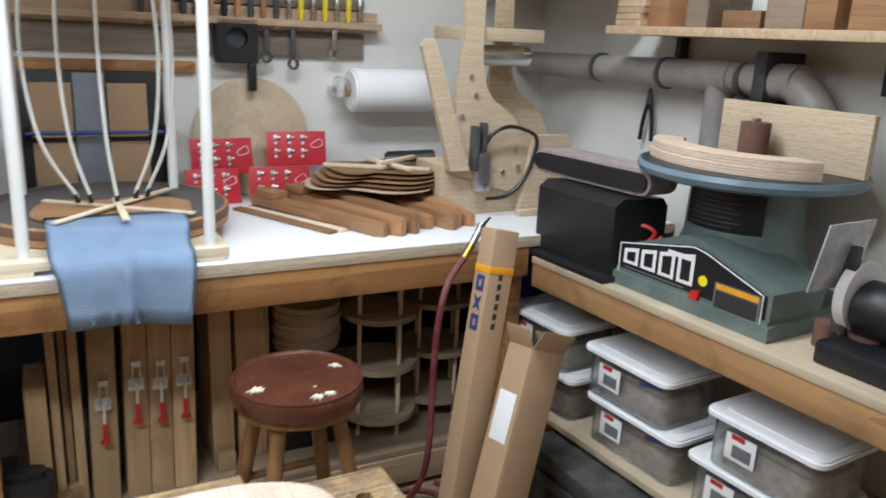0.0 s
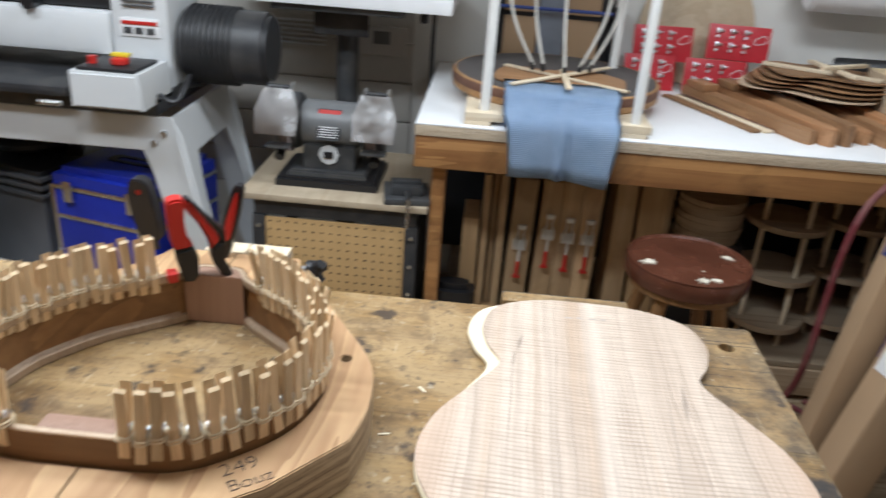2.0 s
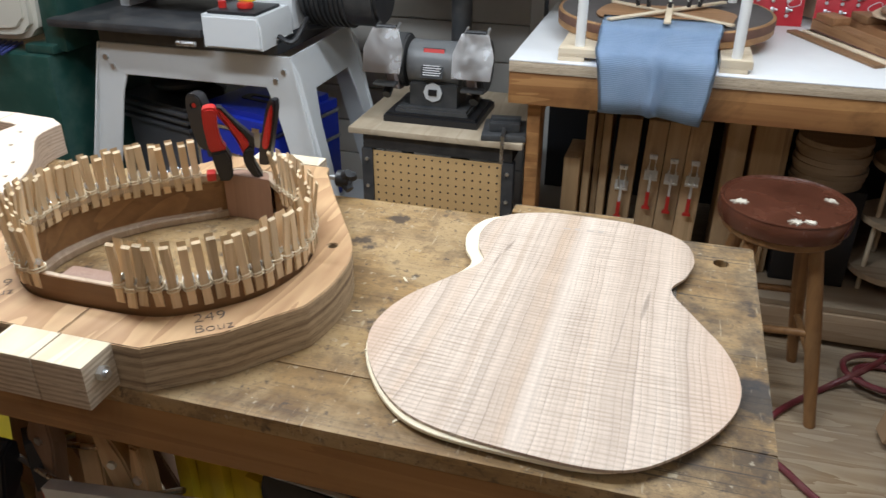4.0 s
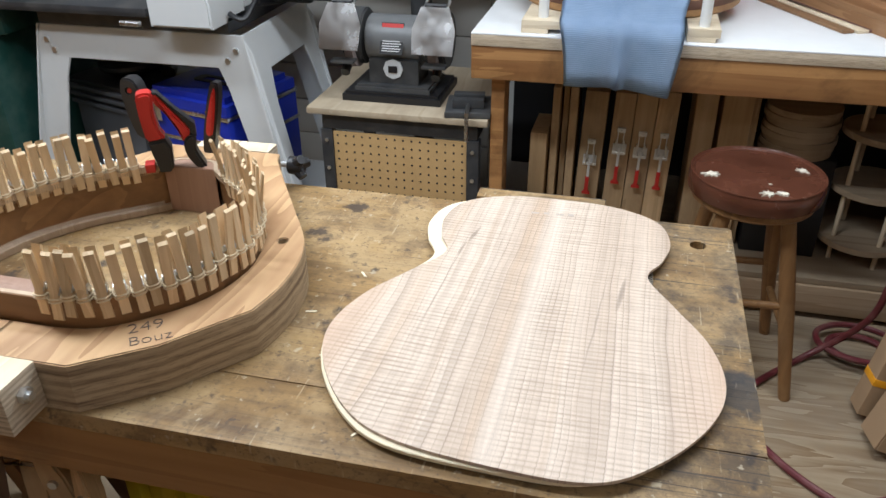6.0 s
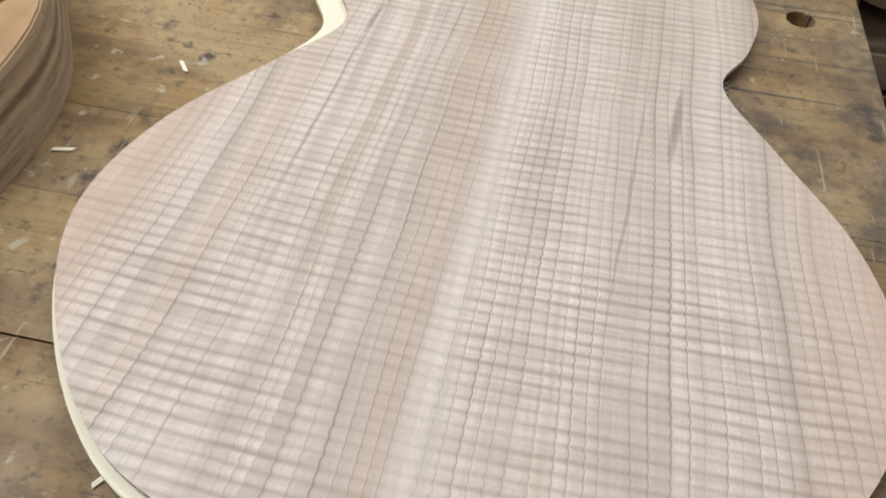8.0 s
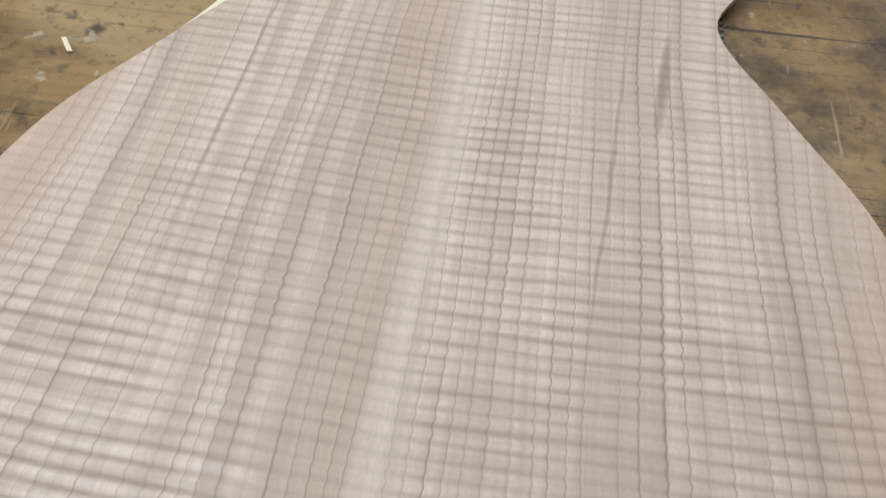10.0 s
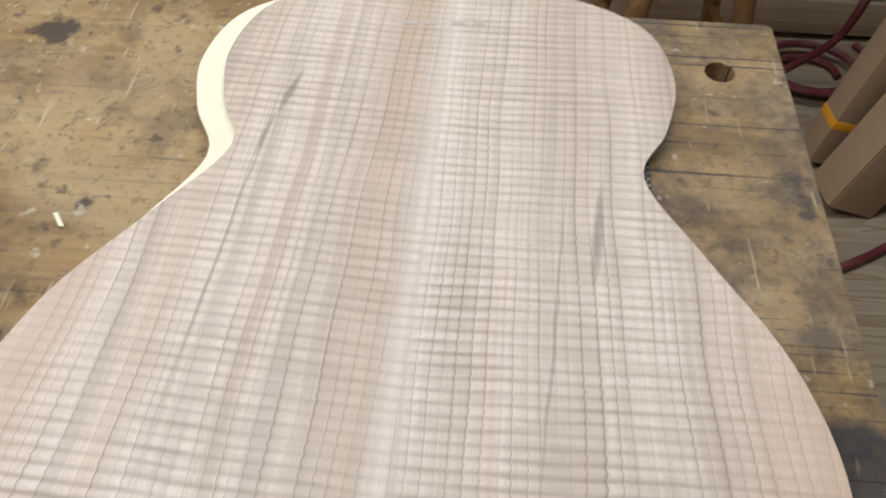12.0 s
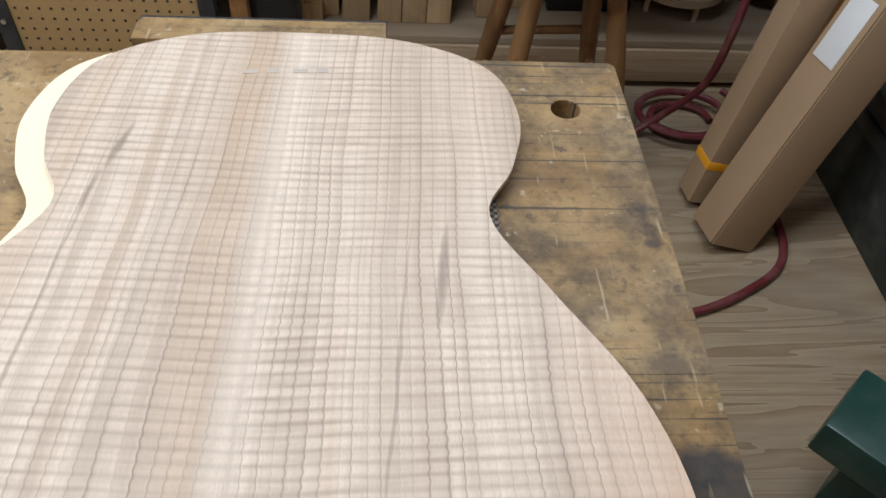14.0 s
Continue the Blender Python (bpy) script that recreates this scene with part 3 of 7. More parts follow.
slab("floor", X0 - 0.1, X1 + 0.1, Y0 - 0.1, Y1 + 0.1, -0.08, 0.0, FLOOR, "worn plywood workshop floor with wood dust", "floor")
slab("ceiling", X0 - 0.1, X1 + 0.1, Y0 - 0.1, Y1 + 0.1, ZC, ZC + 0.1, WALL, "plain white workshop ceiling", "ceiling")
slab("wall_north", X0 - 0.1, X1 + 0.1, Y1, Y1 + 0.1, 0, ZC, WALL, "white painted workshop back wall", "wall")
slab("wall_east", X1, X1 + 0.1, Y0, Y1, 0, ZC, WALL, "white painted workshop side wall", "wall")
slab("wall_west", X0 - 0.1, X0, Y0, Y1, 0, ZC, FIR_Y, "bare wooden workshop wall closing the room", "wall")
# South wall is unseen; its dark wood is chosen to cut light bounced under the bench.
slab("wall_south", X0, X1, Y0 - 0.1, Y0, 0, ZC, FIR, "bare wooden workshop wall closing the room", "wall")
siding = tagged(new("wall_siding"), "grey painted horizontal boards on the back wall", "wall boards", kind="structure")
for i in range(8):
    part("board", add_box(bm_new(), -2.3, -0.66, Y1 - 0.022, Y1 - 0.001, 0.04 + i * 0.145, 0.18 + i * 0.145, 0.004), SIDING, siding)
for i in range(9):
    part("board", add_box(bm_new(), X0 + 0.02 + i * 0.15 - 0.02, X0 + 0.02 + i * 0.15 + 0.124, Y1 - 0.03, Y1 - 0.002, 0.01, 2.2, 0.004), PINE_Z, siding) if i < 6 else None


def ceiling_light(x, y):
    t = thing("ceiling_light", (x, y, 2.33), "white fluorescent ceiling light fitting, assumed and out of view", "ceiling light", "ceiling lights")
    part("housing", add_box(bm_new(), -0.62, 0.62, -0.1, 0.1, 0.06, 0.12, 0.006), LIGHT_GREY, t)
    tube = Nodes("fluorescent_tube")
    tube.finish((0.9, 0.9, 0.88), 0.3, Emission_Color=(1, 0.96, 0.9, 1), Emission_Strength=3.0)
    for dy in (-0.05, 0.05):
        part("tube", add_cyl(bm_new(), (-0.6, dy, 0.03), (0.6, dy, 0.03), 0.013, seg=12), tube.mat, t)


# Fittings to go with the assumed lamps, none of them in view.
for lx, ly, watts in FITTINGS:
    ceiling_light(lx, ly)

# ---- the workbench in the middle ----
BEAM = wood("oiled_fir_beam", (0.36, 0.19, 0.065), (0.25, 0.12, 0.04), "x", 60, 0.5, (0.12, 0.06, 0.025), 0.5, 0.3, chroma=1.0)
BX0, BY0, BZ = -1.75, -0.502, 0.90
bench = thing("workbench", (0, 0, 0), "worn wooden workbench with stained plank top and deep front beam", "workbench")
cuts = [BY0, -0.415, -0.330, -0.262, 0.0]
for a, b in zip(cuts, cuts[1:]):
    bm = bm_new()
    g = 0.00006
    if b == 0.0:
        hole = [(-0.043 + 0.010 * math.cos(k * math.pi / 9), -0.054 + 0.010 * math.sin(k * math.pi / 9)) for k in range(18)]
        add_prism(bm, [(BX0, a + g), (0, a + g), (0.0, -0.004), (-0.004, 0), (BX0, 0)], BZ - 0.021, BZ, [hole], 0.0003)
    elif a == BY0:
        add_box(bm, BX0, 0.0, a, b - g, BZ - 0.021, BZ, 0.003)
    else:
        add_box(bm, BX0, 0.0, a + g, b - g, BZ - 0.021, BZ, 0.0002)
    part("plank", bm, BENCH, bench)
part("underlay", add_box(bm_new(), BX0, -0.006, BY0 + 0.042, -0.01, BZ - 0.058, BZ - 0.0215, 0), FIR, bench)
part("front_beam", add_box(bm_new(), BX0, -0.002, BY0 + 0.0025, BY0 + 0.040, BZ - 0.082, BZ - 0.0215, 0.003), BEAM, bench, "brown fir beam under the bench edge")
part("back_beam", add_box(bm_new(), BX0, -0.01, -0.05, -0.012, BZ - 0.14, BZ - 0.0585, 0.003), FIR, bench)
part("end_beam", add_box(bm_new(), -0.05, -0.012, BY0 + 0.046, -0.052, BZ - 0.14, BZ - 0.0585, 0.003), FIR_Y, bench)
for lx in (BX0 + 0.05, -0.14):
    for ly in (BY0 + 0.06, -0.11):
        part("leg", add_box(bm_new(), lx, lx + 0.085, ly, ly + 0.085, 0.0, BZ - 0.0585, 0.004), PINE_Z, bench)
part("shelf", add_box(bm_new(), BX0 + 0.02, -0.03, BY0 + 0.03, -0.03, 0.30, 0.32, 0.002), DUSTY, bench)

vise = thing("bench_vise", (-0.25, 0.0, BZ - 0.09), "wooden vise jaw bolted behind the workbench edge", "vise")
part("jaw", add_box(bm_new(), -0.088, 0.088, 0.006, 0.034, -0.02, 0.098, 0.003), BENCH, vise)
part("jaw_lining", add_box(bm_new(), -0.088, 0.088, 0.0345, 0.040, -0.02, 0.095, 0.001), BLACK_METAL, vise)
part("screw", add_cyl(bm_new(), (0, 0.03, 0.03), (0, 0.10, 0.03), 0.012), STEEL, vise)

# ---- plates lying on the bench ----
PX, PY = -0.2315, -0.491
mat_thing = solo("nonslip_mat", add_box(bm_new(), -0.08, 0.134, 0.26, 0.37, 0.0, 0.004, 0.001), MAT, (PX, PY, BZ + 0.0005), "woven non-slip mat under the guitar plates", "mat")
body = guitar(0.500, 0.1965, 0.1185, 0.142, 0.008)


solo("spruce_top", add_prism(bm_new(), guitar(0.499, 0.188, 0.1195, 0.145, 0.006), 0, 0.004, (), 0.0006), SPRUCE, (PX - 0.0045, PY - 0.001, BZ + 0.0050), "pale spruce guitar top plate lying under the maple back", "guitar plate")
SEAM = -0.003


def clipped(pts, s):
    """The part of an outline on one side of the seam."""
    out = []
    for (ax_, ay), (bx_, by) in zip(pts, pts[1:] + pts[:1]):
        ina, inb = s * (ax_ - SEAM) > 0, s * (bx_ - SEAM) > 0
        if ina:
            out.append((ax_, ay))
        if ina != inb:
            out.append((SEAM + s * 0.00002, ay + (by - ay) * (SEAM - ax_) / (bx_ - ax_)))
    return out


maple = thing("maple_back", (PX, PY, BZ + 0.0096), "book-matched figured maple guitar back plate on the workbench", "guitar plate", rz=-1.5)
for s in (1, -1):
    part("bookmatched_half", add_prism(bm_new(), clipped(body, s), 0, 0.0035), MAPLE, maple)

pencil = plain("pencil_grey", (0.50, 0.42, 0.36), 0.7)
note = thing("pencil_note", (-0.225, -0.036, BZ + 0.01325), "faint illegible pencil note on the maple plate", "pencil note", rz=3)
for k in range(4):
    part("pencil_bar", add_box(bm_new(), -0.030 + k * 0.016, -0.020 + k * 0.016 - 0.003 * (k % 2), -0.0022, 0.0018 + 0.0015 * (k % 2), 0, 0.0002, 0), pencil, note)


# ---- bending form with the rim and clothespins ----
PENCIL_INK = plain("pencil_ink", (0.10, 0.075, 0.06), 0.7)
FX, FY = -0.70, -0.50


def form_side(s):
    """One half of the form's outline, from the tail to the neck."""
    ctrl = [(0.0, -0.001), (0.098, 0.0), (0.165, 0.047), (0.226, 0.118), (0.236, 0.175), (0.226, 0.25), (0.178, 0.33), (0.138, 0.392), (0.094, 0.462), (0.088, 0.482), (0.0, 0.482)]
    pts = ctrl[:3] + smooth_curve(ctrl[3:9], 5) + ctrl[9:]
    k = 0.962 if s > 0 else -1.0
    return [(k * x, y) for x, y in pts]


def rim_outline(off=0.0):
    """A teardrop body, tail at the front, narrowing to the neck block."""
    half = [(0.0, 0.052), (0.075, 0.056), (0.121, 0.083), (0.161, 0.128), (0.178, 0.188), (0.169, 0.245), (0.149, 0.284), (0.119, 0.323), (0.083, 0.354), (0.048, 0.384), (0.037, 0.402), (0.026, 0.414), (0.0, 0.417)]
    pts = smooth_curve(half + [(-x, y) for x, y in half[-2:0:-1]], 6, True)
    return grow(pts, off) if off else pts


form = thing("body_form", (FX, FY, BZ), "two-part plywood guitar form holding the rim on the workbench", "guitar form")
inner = rim_outline(0.0015)
for s, nm in ((1, "right"), (-1, "left")):
    seq = [p for p in inner if s * p[0] > 0.0015]
    if s < 0:
        seq = seq[::-1]
    outer = form_side(s)
    outline = [(s * 0.0006, outer[0][1])] + outer[1:-1] + [(s * 0.0006, outer[-1][1])] + [(s * 0.0006, inner[len(inner) // 2][1])] + seq[::-1] + [(s * 0.0006, inner[0][1])]
    hole = [(s * 0.190 + 0.006 * math.cos(k * math.pi / 6), 0.253 + 0.006 * math.sin(k * math.pi / 6)) for k in range(12)]
    part("form_half", add_prism(bm_new(), outline, 0.0005, 0.054, [hole], 0.0012), MOLD, form)
for s in (1, -1):
    part("joint_block", add_box(bm_new(), min(s * 0.0008, s * 0.0585) + 0.0055, max(s * 0.0008, s * 0.0585) + 0.0055, -0.046, -0.0015, 0.0055, 0.0560, 0.001), MOLD_BLOCK, form, "pale plywood joint block")
    part("joint_block", add_box(bm_new(), min(s * 0.0008, s * 0.056) + 0.01, max(s * 0.0008, s * 0.056) + 0.01, 0.4835, 0.515, 0.001, 0.054, 0.001), MOLD_BLOCK, form)
part("bolt", add_cyl(bm_new(), (-0.066, -0.024, 0.036), (0.074, -0.024, 0.036), 0.0042, seg=10), ZINC, form)
part("nut", add_cyl(bm_new(), (0.0645, -0.024, 0.036), (0.0705, -0.024, 0.036), 0.0080, seg=6), ZINC, form)
part("bolt", add_cyl(bm_new(), (-0.07, 0.50, 0.03), (0.105, 0.50, 0.03), 0.004, seg=10), ZINC, form)
bm = bm_new()
for k in range(3):
    a = k * 2 * math.pi / 3
    add_cyl(bm, (0.097, 0.50, 0.03), (0.112, 0.50 + 0.016 * math.cos(a), 0.03 + 0.016 * math.sin(a)), 0.010, 0.007, 10)
add_cyl(bm, (0.090, 0.50, 0.03), (0.110, 0.50, 0.03), 0.013, seg=16)
part("knob", bm, BLACK, form, "black three-lobed plastic knob")
for tx, ty, rz in ((0.128, 0.072, 35), (-0.137, 0.060, 36)):
    part_m = pose(tx, ty, 0.0546, 0, 0, rz)
    lettering("249" if tx > 0 else "24.9", 0.023, PENCIL_INK, "handwriting", form, part_m @ pose(0.001, -0.004, 0), 0.0002, 0.0005)
    lettering("Bouz", 0.020, PENCIL_INK, "handwriting", form, part_m @ pose(0.004, -0.025, 0), 0.0002, 0.0004)

rim = thing("guitar_rim", (FX, FY, BZ + 0.0006), "bent walnut guitar rim with kerfed linings in the form", "guitar rim")


def taper(bm):
    """The rim is lower at the neck than at the tail."""
    for v in bm.verts:
        v.co.z *= 1.0 - 0.20 * max(0.0, min(1.0, (v.co.y - 0.06) / 0.38))
    return bm


a_out, a_in = rim_outline(0.0), rim_outline(-0.0028)
part("side", taper(add_prism(bm_new(), a_out, 0, 0.083, [a_in], 0.0004)), SIDE, rim)
# kerfed linings: one strip low and one high, cut into small teeth
for z0, z1 in ((0.001, 0.017), (0.066, 0.0825)):
    ring = rim_outline(-0.0030)
    ring2 = rim_outline(-0.0088)
    bm = bm_new()
    n = len(ring)
    for i in range(n):
        for k in range(3):
            f0, f1 = k / 3 + 0.07, (k + 1) / 3 - 0.07
            j = (i + 1) % n
            q = []
            for rg in (ring, ring2):
                for f in (f0, f1):
                    q.append((rg[i][0] * (1 - f) + rg[j][0] * f, rg[i][1] * (1 - f) + rg[j][1] * f))
            if abs(q[0][0]) < 0.045 and (q[0][1] < 0.08 or q[0][1] > 0.384):
                continue
            t0, t1 = (z0, z1 - 0.007) if z0 < 0.03 else (z0 + 0.007, z1)
            lo = [bm.verts.new((x, y, z0)) for x, y in (q[0], q[1])] + [bm.verts.new((x, y, t0)) for x, y in (q[3], q[2])]
            hi = [bm.verts.new((x, y, z1)) for x, y in (q[0], q[1])] + [bm.verts.new((x, y, t1)) for x, y in (q[3], q[2])]
            bm.faces.new(lo[::-1]), bm.faces.new(hi)
            for a in range(4):
                b = (a + 1) % 4
                bm.faces.new((lo[a], lo[b], hi[b], hi[a]))
    zs = (z0, z1 - 0.006) if z0 < 0.03 else (z0 + 0.006, z1)
    add_prism(bm, ring, zs[0], zs[1], [rim_outline(-0.0080)])
    part("kerfed_lining", taper(bm), KERF, rim, kind="stuff")
part("neck_block", add_prism(bm_new(), [(-0.037, 0.386), (0.037, 0.386), (0.027, 0.407), (0.018, 0.4115), (-0.018, 0.4115), (-0.027, 0.407)], 0.0005, 0.0665, (), 0.001), BLOCK, rim, "pinkish mahogany neck block")
part("tail_block", add_box(bm_new(), -0.040, 0.040, 0.0575, 0.081, 0.0005, 0.082, 0.002), BLOCK, rim, "pinkish mahogany tail block")


def clothespin():
    """A wooden spring clothespin, jaws down, wound with a rubber band."""
    t = thing("clothespin", (0, 0, 0), "pale wooden clothespin clamped on the rim lining", "clothespin", "clothespins on the rim")
    for s in (1, -1):
        prof = [(s * 0.0012, -0.020), (s * 0.0052, -0.018), (s * 0.0062, 0.004), (s * 0.0052, 0.012), (s * 0.0082, 0.052), (s * 0.0052, 0.0545), (s * 0.0018, 0.014)]
        bm = bm_new()
        add_prism(bm, prof if s > 0 else prof[::-1], -0.0046, 0.0046, (), 0.0, pose(0, 0, 0, 90, 0, 90))
        part("prong", bm, PIN, t)
    bm = bm_new()
    add_cyl(bm, (-0.0058, 0, 0.012), (0.0058, 0, 0.012), 0.0030, seg=10)
    add_tube(bm, [(0.0052, -0.006, 0.010), (0.0054, 0, 0.017), (0.0052, 0.006, 0.010)], 0.0006, 5)
    part("spring", bm, ZINC, t, "zinc-plated wire spring")
    bm = bm_new()
    for k in range(2):
        z = 0.002 + k * 0.0035
        add_tube(bm, [(0.0054, 0.0072, z), (-0.0054, 0.0072, z + 0.001), (-0.0054, -0.0072, z), (0.0054, -0.0072, z + 0.001)], 0.0009, 5, True)
    part("rubber_band", bm, RUBBER, t)
    return t


pin0 = clothespin()
mid = rim_outline(-0.003)
# walk round the rim in even steps, leaving the two blocks free
acc, last, spots = 0.0, None, []
rnd = random.Random(4)
for i in range(len(mid)):
    a, b = Vector(mid[i]), Vector(mid[(i + 1) % len(mid)])
    L = (b - a).length
    while acc <= L:
        p = a.lerp(b, acc / L) if L else a
        d = (b - a).normalized()
        spots.append((p.x, p.y, math.degrees(math.atan2(d.y, d.x))))
        acc += rnd.uniform(0.0128, 0.0162)
    acc -= L
first = True
for x, y, ang in spots:
    if (y > 0.372 and abs(x) < 0.060) or (y < 0.067 and -0.062 < x < 0.028):
        continue
    m = pose(FX + x, FY + y, BZ + 0.0835 * (1.0 - 0.20 * max(0.0, min(1.0, (y - 0.06) / 0.38))) + rnd.uniform(-0.003, 0.002), 0, 0, ang) @ pose(0, 0, 0, rnd.uniform(-7, 5), rnd.uniform(-4, 4), 0)
    if first:
        pin0.matrix_basis = m
        first = False
    else:
        copy_thing(pin0, m)


def spring_clamp(loc, rz):
    t = thing("spring_clamp", loc, "black and red plastic spring clamp gripping the neck block", "spring clamp", rz=rz)
    up = pose(0, 0, 0, 90, 0, 0)
    left = [(-0.030, 0.000), (-0.009, 0.003), (-0.003, -0.010), (-0.004, -0.036), (-0.010, -0.043), (-0.022, -0.042), (-0.027, -0.020)]
    right = smooth_curve([(0.013, -0.004), (0.022, 0.004), (0.029, 0.000), (0.027, -0.016), (0.037, -0.042), (0.034, -0.050), (0.024, -0.040), (0.014, -0.022)], 3, True)
    part("jaw", add_prism(bm_new(), left, -0.012, 0.012, (), 0.003, up), BLACK, t)
    part("jaw", add_prism(bm_new(), right, -0.012, 0.012, (), 0.003, up), BLACK, t)
    lh = smooth_curve([(-0.035, 0.056), (-0.031, 0.063), (-0.020, 0.064), (-0.015, 0.058), (-0.0165, 0.036), (-0.0135, 0.014), (-0.009, 0.0035), (-0.029, 0.0005), (-0.034, 0.024)], 3, True)
    rh = smooth_curve([(-0.0145, 0.060), (-0.009, 0.058), (0.006, 0.036), (0.021, 0.014), (0.021, 0.0045), (0.013, -0.0035), (0.008, 0.010), (-0.003, 0.034), (-0.0140, 0.050)], 3, True)
    spine = [(-0.0145, 0.0640), (-0.009, 0.0625), (0.009, 0.040), (0.030, 0.018), (0.030, 0.0015), (0.0235, 0.0055), (0.0225, 0.0145), (0.0075, 0.0370), (-0.0085, 0.0592), (-0.0145, 0.0612)]
    part("handle", add_prism(bm_new(), lh, -0.010, 0.010, (), 0.003, up), RED, t, "red plastic grip")
    part("handle", add_prism(bm_new(), rh, -0.010, 0.010, (), 0.003, up), RED, t, "red plastic grip")
    part("spine", add_prism(bm_new(), spine, -0.008, 0.008, (), 0.001, up), BLACK, t)
    part("pad", add_box(bm_new(), -0.040, -0.0275, -0.009, 0.009, -0.042, -0.030, 0.002), RED, t)
    return t


spring_clamp((-0.714, -0.1155, BZ + 0.108), 30)
bar = thing("bar_clamp", (FX - 0.107, FY + 0.470, BZ + 0.0545), "black ratchet bar clamp with red trigger behind the neck block", "bar clamp", ry=-9)
part("bar", add_box(bm_new(), -0.005, 0.005, -0.003, 0.003, 0.0, 0.075, 0.001), BLACK_METAL, bar)
part("head", add_prism(bm_new(), smooth_curve([(-0.012, 0.020), (0.012, 0.016), (0.016, 0.050), (0.014, 0.090), (0.004, 0.101), (-0.010, 0.098), (-0.016, 0.070)], 3, True), -0.010, 0.010, [[(0.004 * math.cos(k * math.pi / 5), 0.084 + 0.004 * math.sin(k * math.pi / 5)) for k in range(10)]], 0.002, pose(0, 0, 0, 90, 0, 0)), BLACK, bar)
part("button", add_cyl(bm_new(), (0, -0.0085, 0.084), (0, 0.0085, 0.084), 0.0038, seg=10), RED, bar, "red release button")
grip = thing("clamp_handle", (FX - 0.016, FY + 0.470, BZ + 0.0545), "black and red clamp handle rising behind the neck block", "clamp", ry=14)
part("core", add_prism(bm_new(), smooth_curve([(-0.007, 0.0), (0.007, 0.0), (0.009, 0.05), (0.007, 0.100), (0.0, 0.106), (-0.006, 0.098), (-0.009, 0.05)], 3, True), -0.007, 0.007, (), 0.002, pose(0, 0, 0, 90, 0, 0)), BLACK, grip)
part("grip", add_prism(bm_new(), smooth_curve([(-0.004, 0.030), (0.005, 0.030), (0.006, 0.06), (0.004, 0.092), (0.0, 0.096), (-0.004, 0.06)], 3, True), -0.010, 0.010, (), 0.002, pose(0, 0, 0, 90, 0, 0)), RED, grip, "red rubber grip")

# ---- second form, fresh plywood, with offcuts inside ----
STRIP_X, STRIP_RZ = -0.958, -4
f2 = thing("open_body_form", (-1.255, 0.0, BZ), "fresh plywood guitar form with peg holes on the workbench", "guitar form")
for s in (1, -1):
    out = smooth_curve([(0.119, 0.028), (0.126, -0.038), (0.200, -0.133), (0.237, -0.216), (0.255, -0.348), (0.235, -0.430)], 6)
    inn = smooth_curve([(0.049, 0.003), (0.052, -0.064), (0.141, -0.145), (0.182, -0.210), (0.192, -0.286), (0.180, -0.360), (0.110, -0.420)], 6)
    half = [(0.0006, 0.058)] + [(0.085, 0.050)] + out + [(0.17, -0.470), (0.06, -0.480), (0.0006, -0.480), (0.0006, -0.438), (0.05, -0.436)] + inn[::-1] + [(0.03, 0.008), (0.0006, 0.010)]
    holes = []
    for k in range(7):
        a, b = out[4 + 4 * k], inn[4 + 4 * k]
        q = (a[0] * 0.5 + b[0] * 0.5, a[1] * 0.5 + b[1] * 0.5)
        holes.append([(s * q[0] + 0.003 * math.cos(j * math.pi / 4), q[1] + 0.003 * math.sin(j * math.pi / 4)) for j in range(8)])
    part("form_half", add_prism(bm_new(), [(s * x, y) for x, y in half], 0.0005, 0.054, holes, 0.001), MOLD_NEW, f2)
for i in range(6):
    solo("wood_offcut", add_box(bm_new(), -0.013, 0.013, -0.050, 0.050, 0, 0.018, 0.002), MAHOG, (-1.155 - 0.028 * i, -0.205 - 0.008 * i, BZ + 0.001 + 0.0190 * (i % 2)), "small reddish wood offcut inside the form", "offcut", "offcuts in the form", rz=-38 + 5 * (i % 3))
for i in range(4):
    solo("wood_strip", add_box(bm_new(), -0.008, 0.008, -0.13, 0.13, 0, 0.005 + 0.001 * i, 0.001), PINE, (STRIP_X - 0.0175 * i, -0.345 - 0.012 * i, BZ + 0.001), "thin wood strip lying on the workbench", "strip", "strips on the bench", rz=STRIP_RZ)

# ---- grinder cabinet ----
cab = thing("pegboard_cabinet", (-0.785, 1.09, 0), "black steel stand with pegboard front and wooden top", "tool stand")
part("top", add_box(bm_new(), -0.275, 0.265, -0.012, 0.47, 0.583, 0.602, 0.003), PLY_TOP, cab, "plywood top with dust")
part("top_rail", add_box(bm_new(), -0.235, 0.235, 0.004, 0.40, 0.535, 0.5825, 0.003), BLACK_METAL, cab)
for s in (-1, 1):
    for yy in (0.0, 0.37):
        part("post", add_box(bm_new(), s * 0.222 - 0.018, s * 0.222 + 0.018, yy, yy + 0.035, 0.0, 0.534, 0.003), BLACK_METAL, cab)
    for k in range(5):
        part("bolt", add_cyl(bm_new(), (s * 0.222, -0.004, 0.14 + 0.09 * k), (s * 0.222, 0.001, 0.14 + 0.09 * k), 0.006, seg=8), ZINC, cab)
bm = add_box(bm_new(), -0.2035, 0.2035, 0.006, 0.011, 0.05, 0.528, 0.001)
part("pegboard", bm, PEG, cab, "brown perforated hardboard panel")
bm = bm_new()
for i in range(16):
    for j in range(18):
        add_cyl(bm, (-0.19 + i * 0.0254, 0.0052, 0.515 - j * 0.0254), (-0.19 + i * 0.0254, 0.0062, 0.515 - j * 0.0254), 0.0032, seg=8)
part("perforation", bm, INK, cab, kind="stuff")

